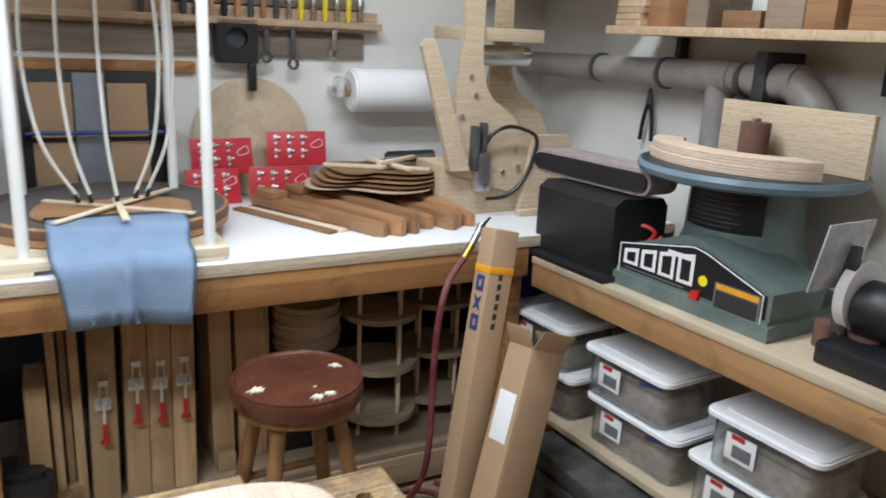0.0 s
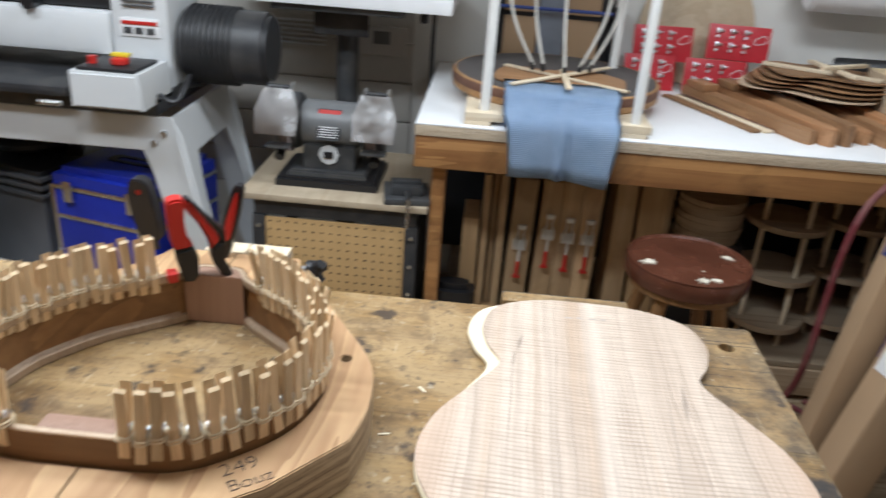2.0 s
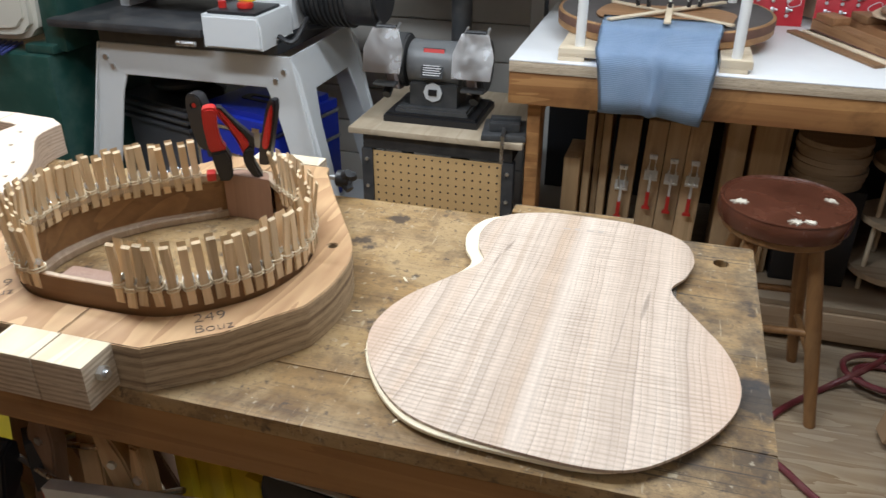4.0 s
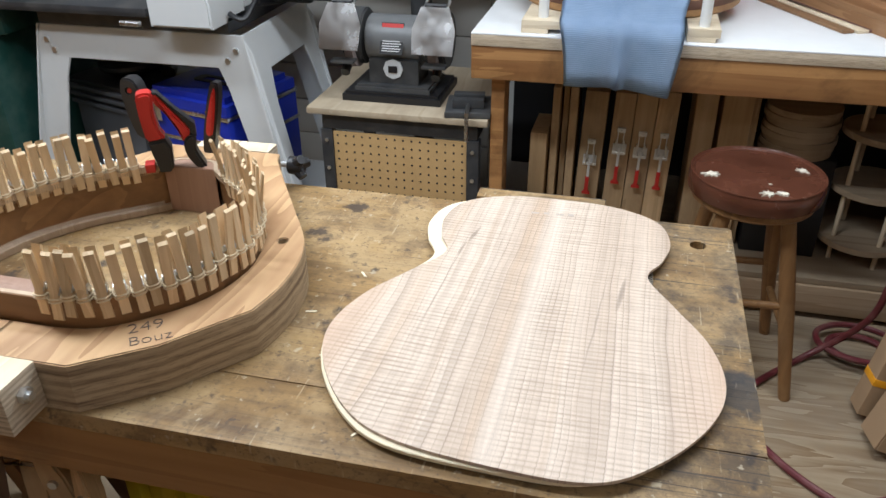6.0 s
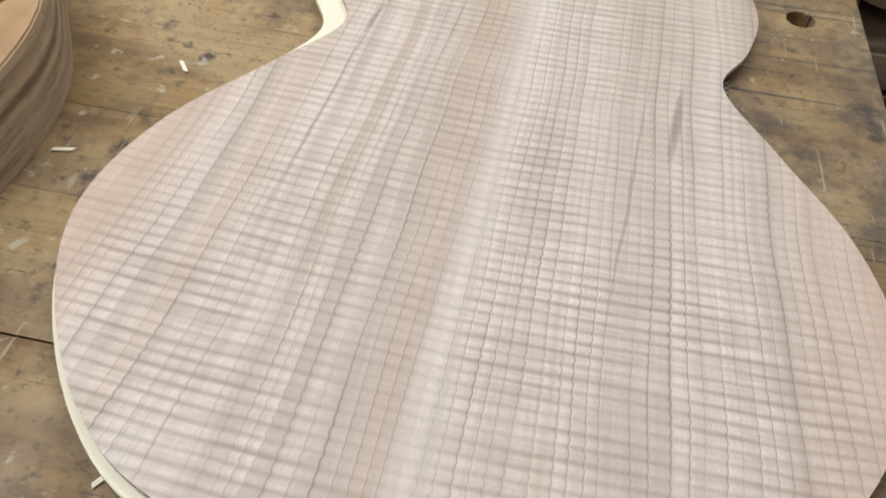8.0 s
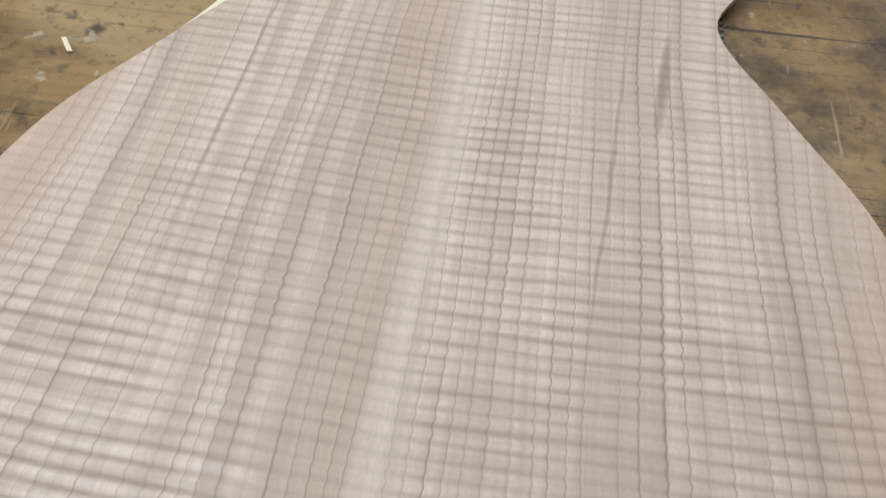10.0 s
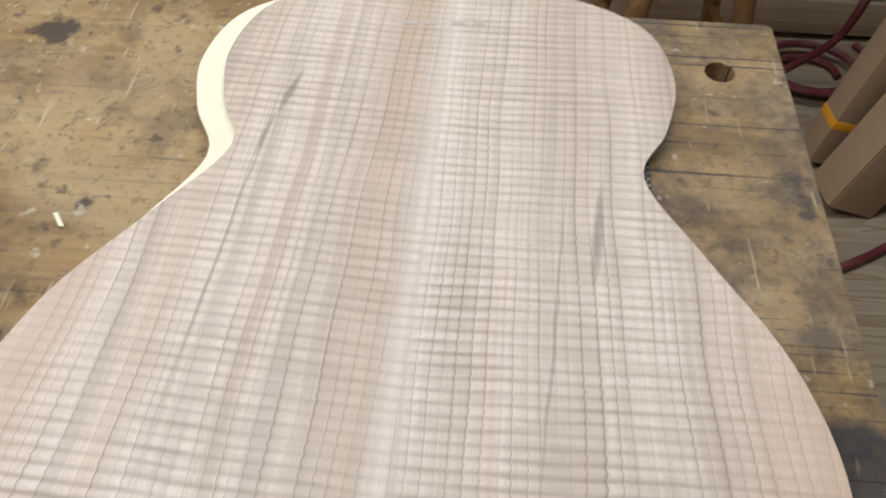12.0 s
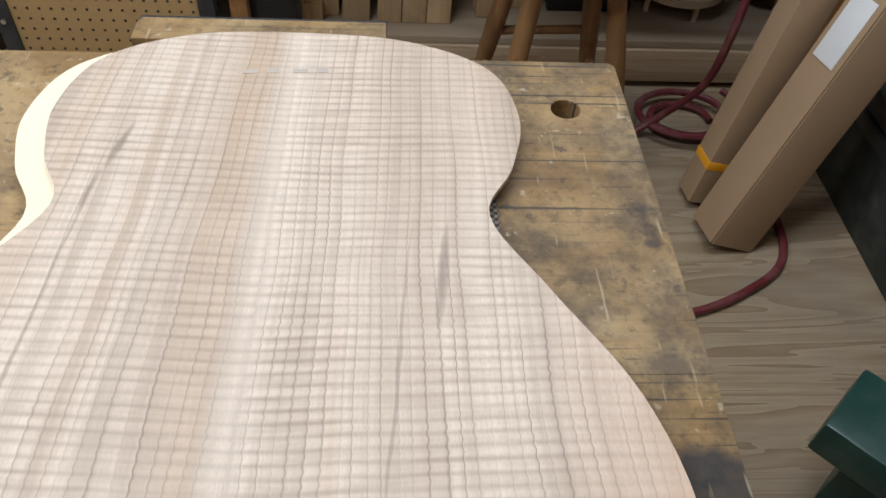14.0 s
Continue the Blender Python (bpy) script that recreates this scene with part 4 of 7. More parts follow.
grinder = thing("bench_grinder", (-0.825, 1.26, 0.6025), "grey bench grinder with polished eye shields on its stand", "bench grinder", rz=0)
part("base", add_prism(bm_new(), [(-0.15, -0.10), (0.15, -0.10), (0.15, 0.13), (-0.15, 0.13)], 0.0, 0.028, (), 0.008), BLACK, grinder)
part("plinth", add_prism(bm_new(), [(-0.115, -0.085), (0.115, -0.085), (0.115, 0.10), (-0.115, 0.10)], 0.0285, 0.046, (), 0.006), DARK, grinder)
part("pedestal", add_prism(bm_new(), [(-0.075, -0.06), (0.075, -0.06), (0.075, 0.06), (-0.075, 0.06)], 0.0465, 0.12, (), 0.004), DARK, grinder)
part("switch_plate", add_cyl(bm_new(), (0, -0.066, 0.093), (0, -0.061, 0.093), 0.030, seg=8), LIGHT_GREY, grinder)
part("switch", add_box(bm_new(), -0.014, 0.014, -0.070, -0.066, 0.083, 0.103, 0.002), BLACK, grinder)
part("motor", add_cyl(bm_new(), (-0.085, 0, 0.168), (0.085, 0, 0.168), 0.068, seg=40, bevel=0.006), GREY, grinder, "grey motor housing")
part("label_plate", add_prism(bm_new(), [(-0.034, -0.045), (0.034, -0.045), (0.034, 0.045), (-0.034, 0.045)], 0, 0.002, (), 0, pose(0, -0.062, 0.182, 66, 0, 0)), BLACK, grinder)
part("label_band", add_prism(bm_new(), [(-0.032, 0.028), (0.032, 0.028), (0.032, 0.042), (-0.032, 0.042)], 0.0022, 0.003, (), 0, pose(0, -0.062, 0.182, 66, 0, 0)), RED, grinder)
part("label_band", add_prism(bm_new(), [(-0.032, 0.006), (0.032, 0.006), (0.032, 0.014), (-0.032, 0.014)], 0.0022, 0.003, (), 0, pose(0, -0.062, 0.182, 66, 0, 0)), YELLOW, grinder)
for k in range(6):
    part("label_line", add_prism(bm_new(), [(-0.028, -0.002 - k * 0.007), (0.028 - 0.004 * (k % 2), -0.002 - k * 0.007), (0.028 - 0.004 * (k % 2), 0.0 - k * 0.007), (-0.028, 0.0 - k * 0.007)], 0.0022, 0.003, (), 0, pose(0, -0.062, 0.182, 66, 0, 0)), PAPER, grinder)
for s in (-1, 1):
    x0, x1 = sorted((s * 0.095, s * 0.155))
    part("wheel_guard", add_cyl(bm_new(), (x0, 0.01, 0.168), (x1, 0.01, 0.168), 0.082, seg=36, bevel=0.005), DARK, grinder)
    part("wheel", add_cyl(bm_new(), (x0 + 0.018, -0.02, 0.160), (x1 - 0.018, -0.02, 0.160), 0.076, seg=36), SAND, grinder)
    cx = (x0 + x1) / 2 + s * 0.012
    bm = add_prism(bm_new(), [(-0.058, -0.075), (0.058, -0.075), (0.062, -0.005), (0.040, 0.055), (-0.040, 0.055), (-0.062, -0.005)], 0, 0.004, (), 0.001, pose(cx, -0.112, 0.232, 68, 0, 0))
    shield = part("eye_shield", bm, ALU, grinder, "shiny metal-backed eye shield")
    for e in (-1, 1):
        part("shield_arm", add_cyl(bm_new(), (cx + e * 0.032, -0.084, 0.278), (cx + e * 0.032, -0.05, 0.292), 0.005, seg=8), ZINC, grinder)
    part("shield_hinge", add_cyl(bm_new(), (cx - 0.03, -0.078, 0.284), (cx + 0.03, -0.078, 0.284), 0.008, seg=10), BLACK, grinder)
    part("tool_rest", add_box(bm_new(), cx - 0.035, cx + 0.035, -0.125, -0.085, 0.118, 0.126, 0.002), DARK, grinder)
    part("rest_knob", add_cyl(bm_new(), (cx, -0.10, 0.085), (cx, -0.075, 0.1), 0.014, seg=10), BLACK, grinder)

dv = thing("drill_press_vise", (-0.585, 1.135, 0.6025), "small dark steel machine vise on the stand", "machine vise", rz=8)
part("bed", add_box(bm_new(), -0.065, 0.065, -0.05, 0.10, 0, 0.018, 0.003), DARK, dv)
part("jaw", add_box(bm_new(), -0.045, 0.045, 0.03, 0.06, 0.0185, 0.045, 0.003), DARK, dv)
part("jaw", add_box(bm_new(), -0.045, 0.045, -0.02, 0.005, 0.0185, 0.045, 0.003), DARK, dv)
part("screw", add_cyl(bm_new(), (0, -0.10, 0.028), (0, -0.02, 0.028), 0.006, seg=10), STEEL, dv)
part("handle", add_cyl(bm_new(), (0.0, -0.095, 0.035), (0.0, -0.095, -0.05), 0.005, seg=10), STEEL, dv)

# ---- back bench ----
BBX0, BBX1, BBY, BBZ = -0.565, 1.49, 1.06, 0.852
bb = thing("back_bench", (0, 0, 0), "timber wall bench with white top and fir front beam", "workbench")
part("top", add_box(bm_new(), BBX0, BBX1, BBY, Y1 - 0.004, BBZ - 0.004, BBZ, 0.001), WHITE, bb, "white laminate surface")
part("plywood", add_box(bm_new(), BBX0, BBX1, BBY, Y1 - 0.004, BBZ - 0.034, BBZ - 0.0045, 0.002), PLY, bb, "layered plywood top edge")
part("front_beam", add_box(bm_new(), BBX0, 0.93, BBY + 0.003, BBY + 0.041, BBZ - 0.124, BBZ - 0.0345, 0.004), FIR, bb, "reddish fir front beam with knots")
part("side_beam", add_box(bm_new(), BBX0 + 0.002, BBX0 + 0.04, BBY + 0.042, Y1 - 0.006, BBZ - 0.124, BBZ - 0.0345, 0.004), FIR_Y, bb)
part("leg", add_box(bm_new(), BBX0 + 0.05, BBX0 + 0.088, BBY + 0.044, BBY + 0.13, 0.0, BBZ - 0.0345, 0.004), FIR, bb, "orange fir post")
part("leg", add_box(bm_new(), 0.90, 0.94, BBY + 0.044, BBY + 0.13, 0.0, BBZ - 0.0345, 0.004), FIR, bb)
part("lower_shelf", add_box(bm_new(), BBX0 + 0.10, 1.40, BBY + 0.16, Y1 - 0.006, 0.115, 0.135, 0.002), DUSTY, bb, "dusty low plywood shelf")
part("shelf_rail", add_box(bm_new(), BBX0 + 0.10, 1.40, BBY + 0.15, BBY + 0.19, 0.02, 0.114, 0.003), PINE, bb)
# Black sheet added over the wall: the darkness under the bench put into colour.
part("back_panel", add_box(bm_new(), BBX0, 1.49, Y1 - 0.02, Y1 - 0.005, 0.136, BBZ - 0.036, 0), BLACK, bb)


# ---- on the back bench: go-bar deck, dish, towel ----
deck = thing("go_bar_deck", (-0.18, 1.36, BBZ), "white-posted go-bar deck standing on the back bench", "go-bar deck")
for px, py in ((-0.205, -0.235), (0.20, -0.245), (-0.205, 0.25), (0.195, 0.25)):
    part("post", add_cyl(bm_new(), (px, py, 0.024), (px, py, 0.86), 0.0135, seg=20), POST, deck, "white painted wooden post")
for px, w in ((-0.205, 0.052), (0.20, 0.04)):
    bm = add_box(bm_new(), px - w, px + w, -0.275, 0.29, 0.012, 0.034, 0.002)
    add_box(bm, px - w, px - w + 0.07, -0.275, -0.20, 0.0, 0.012, 0.001)
    add_box(bm, px - w, px - w + 0.07, 0.21, 0.29, 0.0, 0.012, 0.001)
    part("foot", bm, PALE_X, deck, "pale pine foot")
part("top_board", add_box(bm_new(), -0.30, 0.30, -0.30, 0.31, 0.8605, 0.885, 0.002), PLY, deck)

dish = thing("radius_dish", (-0.18, 1.45, BBZ + 0.035), "round sanding dish with dark abrasive face on the deck", "radius dish")
part("dish", add_lathe(bm_new(), [(0.0, 0.0), (0.308, 0.0), (0.312, 0.004), (0.312, 0.044), (0.308, 0.047), (0.0, 0.046)], 64), FIR_Y, dish)
part("abrasive_face", add_lathe(bm_new(), [(0.0, 0.0465), (0.300, 0.0478), (0.302, 0.0470), (0.302, 0.0475), (0.0, 0.0488)][:3] + [(0.0, 0.049)], 64), plain("dark_sandpaper", (0.085, 0.075, 0.072), 0.9, vary=0.2, scale=40), dish, "dark brown abrasive disc")
part("dish_rim", add_lathe(bm_new(), [(0.3125, 0.020), (0.3135, 0.024), (0.3135, 0.042), (0.3125, 0.044)], 64), ABRASIVE_BROWN, dish)

back = thing("braced_plate", (-0.165, 1.345, BBZ + 0.0855), "dark brown guitar soundboard with pale X bracing in the dish", "guitar plate", rz=82)
part("plate", add_prism(bm_new(), [(x, y - 0.18) for x, y in guitar(0.38, 0.145, 0.105, 0.12)], 0, 0.003, (), 0.0005), WALNUT, back)
for ang, ln, lift in ((-36, 0.42, 0.0), (48, 0.46, 0.0065), (-6, 0.25, 0.0130)):
    off = -0.08 if ang == -6 else 0.0
    part("brace", add_box(bm_new(), off - ln / 2, off + ln / 2, -0.009, 0.009, 0.0035 + lift, 0.010 + lift, 0.002, pose(0, 0, 0, 0, 0, ang - 82 if off == 0 else 8)), PALE_X, back, "pale spruce brace")
rods = [((-0.09, 0.03), (-0.19, 0.05)), ((-0.06, 0.02), (-0.11, 0.05)), ((0.0, -0.01), (-0.02, 0.03)), ((0.05, 0.05), (0.12, 0.02)), ((0.08, 0.06), (0.16, 0.06))]
for (x, y), (bx, by) in rods:
    z0, z1 = BBZ + 0.104, BBZ + 0.858
    t = thing("go_bar", (-0.165, 1.345, 0), "bowed white fibreglass rod pressing on the bracing", "go-bar", "go-bars")
    part("rod", add_tube(bm_new(), [(x, y, z0 + 0.012), ((x + bx) / 2 + 0.25 * (bx - x), (y + by) / 2, z0 + 0.16), (bx, by, (z0 + z1) / 2), ((x + bx) / 2 + 0.25 * (bx - x), (y + by) / 2, z1 - 0.16), (x, y, z1)], 0.0050, 8), WIRE, t)
    part("tip", add_cyl(bm_new(), (x, y, z0 - 0.002), (x + 0.05 * (bx - x), y, z0 + 0.02), 0.006, seg=8), BLACK, t)

# blue towel hanging over the bench edge
bm = bm_new()
rows = []
prof = [(0.0, 0.0), (0.05, 0.001), (0.10, 0.001), (0.140, -0.002), (0.152, -0.014), (0.165, -0.038), (0.215, -0.046), (0.238, -0.058), (0.243, -0.085), (0.244, -0.125), (0.246, -0.165), (0.247, -0.205)]
for i, (d, z) in enumerate(prof):
    f = i / (len(prof) - 1)
    row = []
    for k in range(25):
        u = k / 24
        w = 0.320 - 0.055 * f * f
        fold = 0.012 * f * math.sin(u * 7.0 + 0.6) + 0.022 * f * max(0, 1 - abs(u - 0.50) / 0.07)
        row.append(bm.verts.new((-0.180 + (u - 0.5) * w + 0.004 * math.sin(9 * f + u), 1.270 - d - fold - 0.004 * f, BBZ + 0.0915 + z - 0.010 * f * f * (u - 0.3) + 0.004 * math.sin(u * 5) * f)))
    rows.append(row)
for a, b in zip(rows, rows[1:]):
    for k in range(24):
        bm.faces.new((a[k], a[k + 1], b[k + 1], b[k]))
r = bmesh.ops.solidify(bm, geom=list(bm.faces), thickness=0.0016)
solo("shop_towel", bm, CLOTH, (0, 0, 0), "blue ribbed shop towel hanging over the bench edge", "towel", angle=80)

# neck blanks fanned out on the bench
rnd = random.Random(11)
for i, (x, y, rz, ln, mt) in enumerate(((0.40, 1.43, 24, 0.56, 0), (0.475, 1.42, 20, 0.54, 1), (0.54, 1.43, 17, 0.52, 0), (0.615, 1.46, 15, 0.50, 1), (0.685, 1.43, 14, 0.50, 0), (0.745, 1.45, 6, 0.48, 1), (0.80, 1.44, 4, 0.46, 1))):
    t = thing("neck_blank", (x, y, BBZ + 0.0005), "rough-sawn brown guitar neck blank on the bench", "neck blank", "neck blanks", rz=rz)
    h = 0.036 + 0.012 * (i % 3)
    bm = add_prism(bm_new(), [(-0.022, -ln / 2 + 0.022), (-0.009, -ln / 2), (0.009, -ln / 2), (0.022, -ln / 2 + 0.022), (0.026, ln / 2), (-0.026, ln / 2)], 0, h, (), 0.002)
    part("shaft", bm, (WALNUT, MAHOG)[mt], t)
    part("heel", add_box(bm_new(), -0.029, 0.029, ln / 2 - 0.11, ln / 2 - 0.02, h + 0.0005, h + 0.022, 0.002), (MAHOG, WALNUT)[mt], t)
for i, (x, rz, mt) in enumerate(((0.295, 26, WALNUT), (0.335, 25, PALE_X), (0.355, 27, ABRASIVE_BROWN))):
    solo("fingerboard_strip", add_box(bm_new(), -0.016, 0.016, -0.21, 0.21, 0, 0.008, 0.001), mt, (x, 1.44 + 0.01 * i, BBZ + 0.0005), "thin wooden fingerboard strip on the bench", "strip", "fingerboard strips", rz=rz)
for i in range(5):
    pts = [(x, y - 0.2) for x, y in guitar(0.40 - 0.012 * i, 0.150, 0.10, 0.12)]
    solo("brown_back_plate", add_prism(bm_new(), pts, 0, 0.0035, (), 0.0005), WALNUT if i else KERF, (0.60 + 0.008 * i, 1.52 + 0.005 * i, BBZ + 0.083 + 0.0125 * i), "thin dark wooden guitar plate in a stack", "guitar plate", "stacked plates", rz=66 + 5 * i, rx=0)
    if i < 4:
        solo("spacer_stick", add_box(bm_new(), -0.006, 0.006, -0.10, 0.10, 0, 0.0082, 0.001), PALE_X, (0.60 + 0.03 * (i % 2), 1.52, BBZ + 0.087 + 0.0125 * i), "pale spacer stick between stacked plates", "stick", "spacer sticks", rz=20 + 50 * (i % 2))
for rz, ln, k in ((62, 0.34, 0), (12, 0.24, 1), (-58, 0.20, 2)):
    solo("loose_brace", add_box(bm_new(), -0.009, 0.009, -ln / 2, ln / 2, 0, 0.011, 0.002), PALE_X, (0.62 + 0.03 * k, 1.50 - 0.01 * k, BBZ + 0.137 + 0.0115 * k), "pale wooden brace lying on stacked plates", "brace", "loose braces", rz=rz)

# red blister cards
for i, (x, z, tilt, rz, w) in enumerate(((0.195, BBZ + 0.09, -14, 4, 0.20), (0.44, BBZ + 0.11, -14, -7, 0.20), (0.155, BBZ + 0.001, -16, 3, 0.17), (0.37, BBZ + 0.001, -14, -4, 0.20))):
    t = thing("blister_card", (x, 1.76 - 0.05 * (i > 1), z), "red card with tuning machines in clear blisters", "tuner pack", "blister cards", rz=rz, rx=tilt)
    part("card", add_box(bm_new(), -w / 2, w / 2, 0, 0.002, 0, 0.115, 0.0008), RED_CARD, t)
    for a in range(3):
        for b in range(2):
            bm = bm_new()
            add_cyl(bm, (-w / 2 + 0.03 + a * 0.045, -0.008, 0.03 + b * 0.045), (-w / 2 + 0.03 + a * 0.045, -0.001, 0.03 + b * 0.045), 0.0055, seg=8)
            add_box(bm, -w / 2 + 0.025 + a * 0.045, -w / 2 + 0.035 + a * 0.045, -0.010, -0.001, 0.040 + b * 0.045, 0.056 + b * 0.045, 0.002)
            add_cyl(bm, (-w / 2 + 0.036 + a * 0.045, -0.006, 0.048 + b * 0.045), (-w / 2 + 0.046 + a * 0.045, -0.006, 0.048 + b * 0.045), 0.004, seg=8)
            part("tuning_machine", bm, ZINC, t)
    part("print", add_tube(bm_new(), [(w / 2 - 0.05, -0.0014, 0.07), (w / 2 - 0.02, -0.0014, 0.088), (w / 2 - 0.012, -0.0014, 0.068), (w / 2 - 0.04, -0.0014, 0.058)], 0.0012, 6, True), PAPER, t)
for x, z, c in ((0.535, 0.03, BLUE), (0.49, 0.0, BLUE)):
    solo("small_blue_tub", add_lathe(bm_new(), [(0, 0), (0.017, 0), (0.019, 0.05), (0.02, 0.052), (0, 0.052)], 20), c, (x, 1.64, BBZ + 0.0005), "small blue plastic tub on the bench", "tub", "blue tubs")

gun = thing("heat_gun", (0.80, 1.62, BBZ + 0.0005), "black and orange electric tool lying on the bench", "power tool", rz=-25)
part("body", add_cyl(bm_new(), (-0.09, 0, 0.13), (0.08, 0, 0.15), 0.034, 0.028, 24, 0.006), BLACK, gun)
part("grip", add_box(bm_new(), 0.02, 0.065, -0.02, 0.02, 0.0, 0.13, 0.008), ORANGE, gun, "orange grip")
part("stand", add_box(bm_new(), -0.06, 0.07, -0.04, 0.04, 0.0, 0.09, 0.008), MAHOG, gun)
solo("cable_heap", add_tube(bm_new(), [(0.05 * math.cos(k * 1.1) * (1 + 0.2 * (k % 3)), 0.04 * math.sin(k * 1.1), 0.008 + 0.004 * (k % 4)) for k in range(22)], 0.004, 6), BLACK, (0.90, 1.50, BBZ), "black power cable coiled on the bench", "cable")

# ---- wooden pivot jig ----
jig = thing("plywood_jig", (0.93, 1.34, BBZ), "tall birch plywood jig with two shaped cheeks", "workshop jig")
cheek_side = smooth_curve([(-0.035, 0.80), (-0.033, 0.56), (-0.024, 0.446), (0.009, 0.375), (0.090, 0.316), (0.133, 0.248), (0.163, 0.163), (0.150, 0.120), (0.092, 0.072)], 5)
cheek_front = [(-0.099, 0.80), (-0.099, 0.556), (-0.118, 0.403), (-0.120, 0.298), (-0.154, 0.258), (-0.142, 0.150), (-0.020, 0.105)]
for dx, dy in ((0.0, 0.0), (0.235, 0.21)):
    part("cheek", add_prism(bm_new(), cheek_front + cheek_side[::-1], 0, 0.019, (), 0.001, pose(dx, dy + 0.019, 0.0, 90, 0, 0)), JIG_PLY, jig)
part("strut", add_prism(bm_new(), [(-0.253, 0.523), (-0.240, 0.545), (-0.215, 0.548), (-0.203, 0.530), (-0.070, 0.150), (-0.139, 0.150)], 0, 0.019, (), 0.001, pose(0, -0.002, 0, 90, 0, 0)), JIG_PLY, jig)
part("base_board", add_box(bm_new(), -0.15, 0.17, 0.0195, 0.205, 0.0, 0.16, 0.002), JIG_PLY, jig)
part("back_brace", add_box(bm_new(), 0.10, 0.375, -0.06, -0.041, 0.0, 0.022, 0.002), JIG_PLY, jig)
part("post", add_prism(bm_new(), [(0.105, 0.0005), (0.262, 0.0005), (0.300, 0.19), (0.288, 0.26), (0.150, 0.26), (0.135, 0.15)], 0, 0.019, (), 0.001, pose(0, -0.021, 0, 90, 0, 0)), JIG_PLY, jig)
part("cross_rail", add_box(bm_new(), -0.10, 0.20, 0.0195, 0.209, 0.545, 0.585, 0.003), JIG_PLY, jig)
part("roller", add_cyl(bm_new(), (-0.02, 0.115, 0.50), (0.20, 0.115, 0.50), 0.032, seg=24), ZINC, jig, "zinc-plated roller")
for bx, bz in ((-0.085, 0.20), (-0.100, 0.32), (-0.075, 0.44), (-0.055, 0.385), (0.10, 0.21), (0.115, 0.155), (0.06, 0.14)):
    part("bolt", add_cyl(bm_new(), (bx, -0.010, bz), (bx, 0.001, bz), 0.007, seg=6), ZINC, jig)
lat = part("latch", add_box(bm_new(), -0.050, 0.000, -0.030, -0.001, 0.085, 0.205, 0.003), ZINC, jig, "zinc latch plate")
part("latch_bar", add_box(bm_new(), -0.066, -0.046, -0.034, -0.001, 0.15, 0.29, 0.002), DARK, jig)
part("latch_bar", add_box(bm_new(), -0.034, -0.020, -0.034, -0.001, 0.21, 0.30, 0.002), DARK, jig)
part("cable", add_tube(bm_new(), [(-0.025, -0.02, 0.22), (-0.005, -0.04, 0.268), (0.05, -0.045, 0.290), (0.12, -0.045, 0.275), (0.155, -0.045, 0.25), (0.150, -0.045, 0.20), (0.120, -0.04, 0.12), (0.06, -0.04, 0.07), (-0.01, -0.03, 0.06)], 0.006, 8), BLACK, jig)
part("threaded_rod", add_cyl(bm_new(), (0.02, 0.10, 0.56), (0.02, 0.10, 0.72), 0.007, seg=10), ZINC, jig)

# ---- on the back wall ----
YW = Y1 - 0.002
fr = thing("leaning_panel", (-0.18, YW - 0.02, BBZ + 0.001), "black-framed panel of taped brown board against the wall", "panel", rx=-3)
part("backing", add_box(bm_new(), -0.215, 0.215, -0.02, -0.006, 0.0, 0.40, 0.002), BLACK, fr)
for sx in (-1, 1):
    for zz in (0.02, 0.20):
        part("brown_board", add_box(bm_new(), min(sx * 0.05, sx * 0.165), max(sx * 0.05, sx * 0.165), -0.026, -0.0205, zz, zz + 0.165, 0.001), CARD, fr)
part("grey_tape", add_box(bm_new(), -0.045, 0.045, -0.028, -0.0205, 0.005, 0.395, 0.001), plain("grey_tape", (0.20, 0.22, 0.26), 0.5), fr, "grey tape strip")
cb = thing("blue_bar_clamp", (-0.17, YW - 0.07, BBZ + 0.20), "blue bar clamp lying across the panel", "bar clamp")
part("bar", add_cyl(bm_new(), (-0.21, 0, 0.02), (0.21, 0, 0.02), 0.006, seg=8), plain("blue_paint", (0.03, 0.06, 0.25), 0.4), cb)
part("end", add_box(bm_new(), -0.225, -0.195, -0.015, 0.045, 0.0, 0.04, 0.004), BLACK, cb)
part("end", add_box(bm_new(), 0.195, 0.225, -0.015, 0.045, 0.0, 0.04, 0.004), BLACK, cb)
part("support", add_box(bm_new(), 0.2, 0.215, 0.0, 0.03, -0.199, 0.0, 0.002), BLACK, cb)
OLD_BOARD = wood("old_wall_board", (0.25, 0.19, 0.135), (0.165, 0.12, 0.08), "x", 40, 0.75)
wb = thing("wall_ledger", (0.12, YW, 1.24), "brown wooden ledger board screwed to the wall", "ledger")
part("board", add_box(bm_new(), -0.72, 0.02, -0.022, 0, 0.015, 0.05, 0.003), FIR, wb)
part("board", add_box(bm_new(), -0.72, 0.60, -0.020, 0, 0.075, 0.155, 0.003), OLD_BOARD, wb)
part("upper_board", add_box(bm_new(), -0.72, 0.60, -0.018, 0, 0.235, 0.36, 0.003), OLD_BOARD, wb)
rail = thing("tool_rail", (0.22, YW, 1.40), "wooden tool rail with holes on the wall", "tool rail")
part("rail", add_box(bm_new(), -0.60, 0.55, -0.07, -0.021, 0.012, 0.034, 0.003), PINE, rail)
part("cleat", add_box(bm_new(), -0.60, 0.55, -0.0205, 0, 0.0, 0.07, 0.003), PINE, rail)
rnd = random.Random(3)
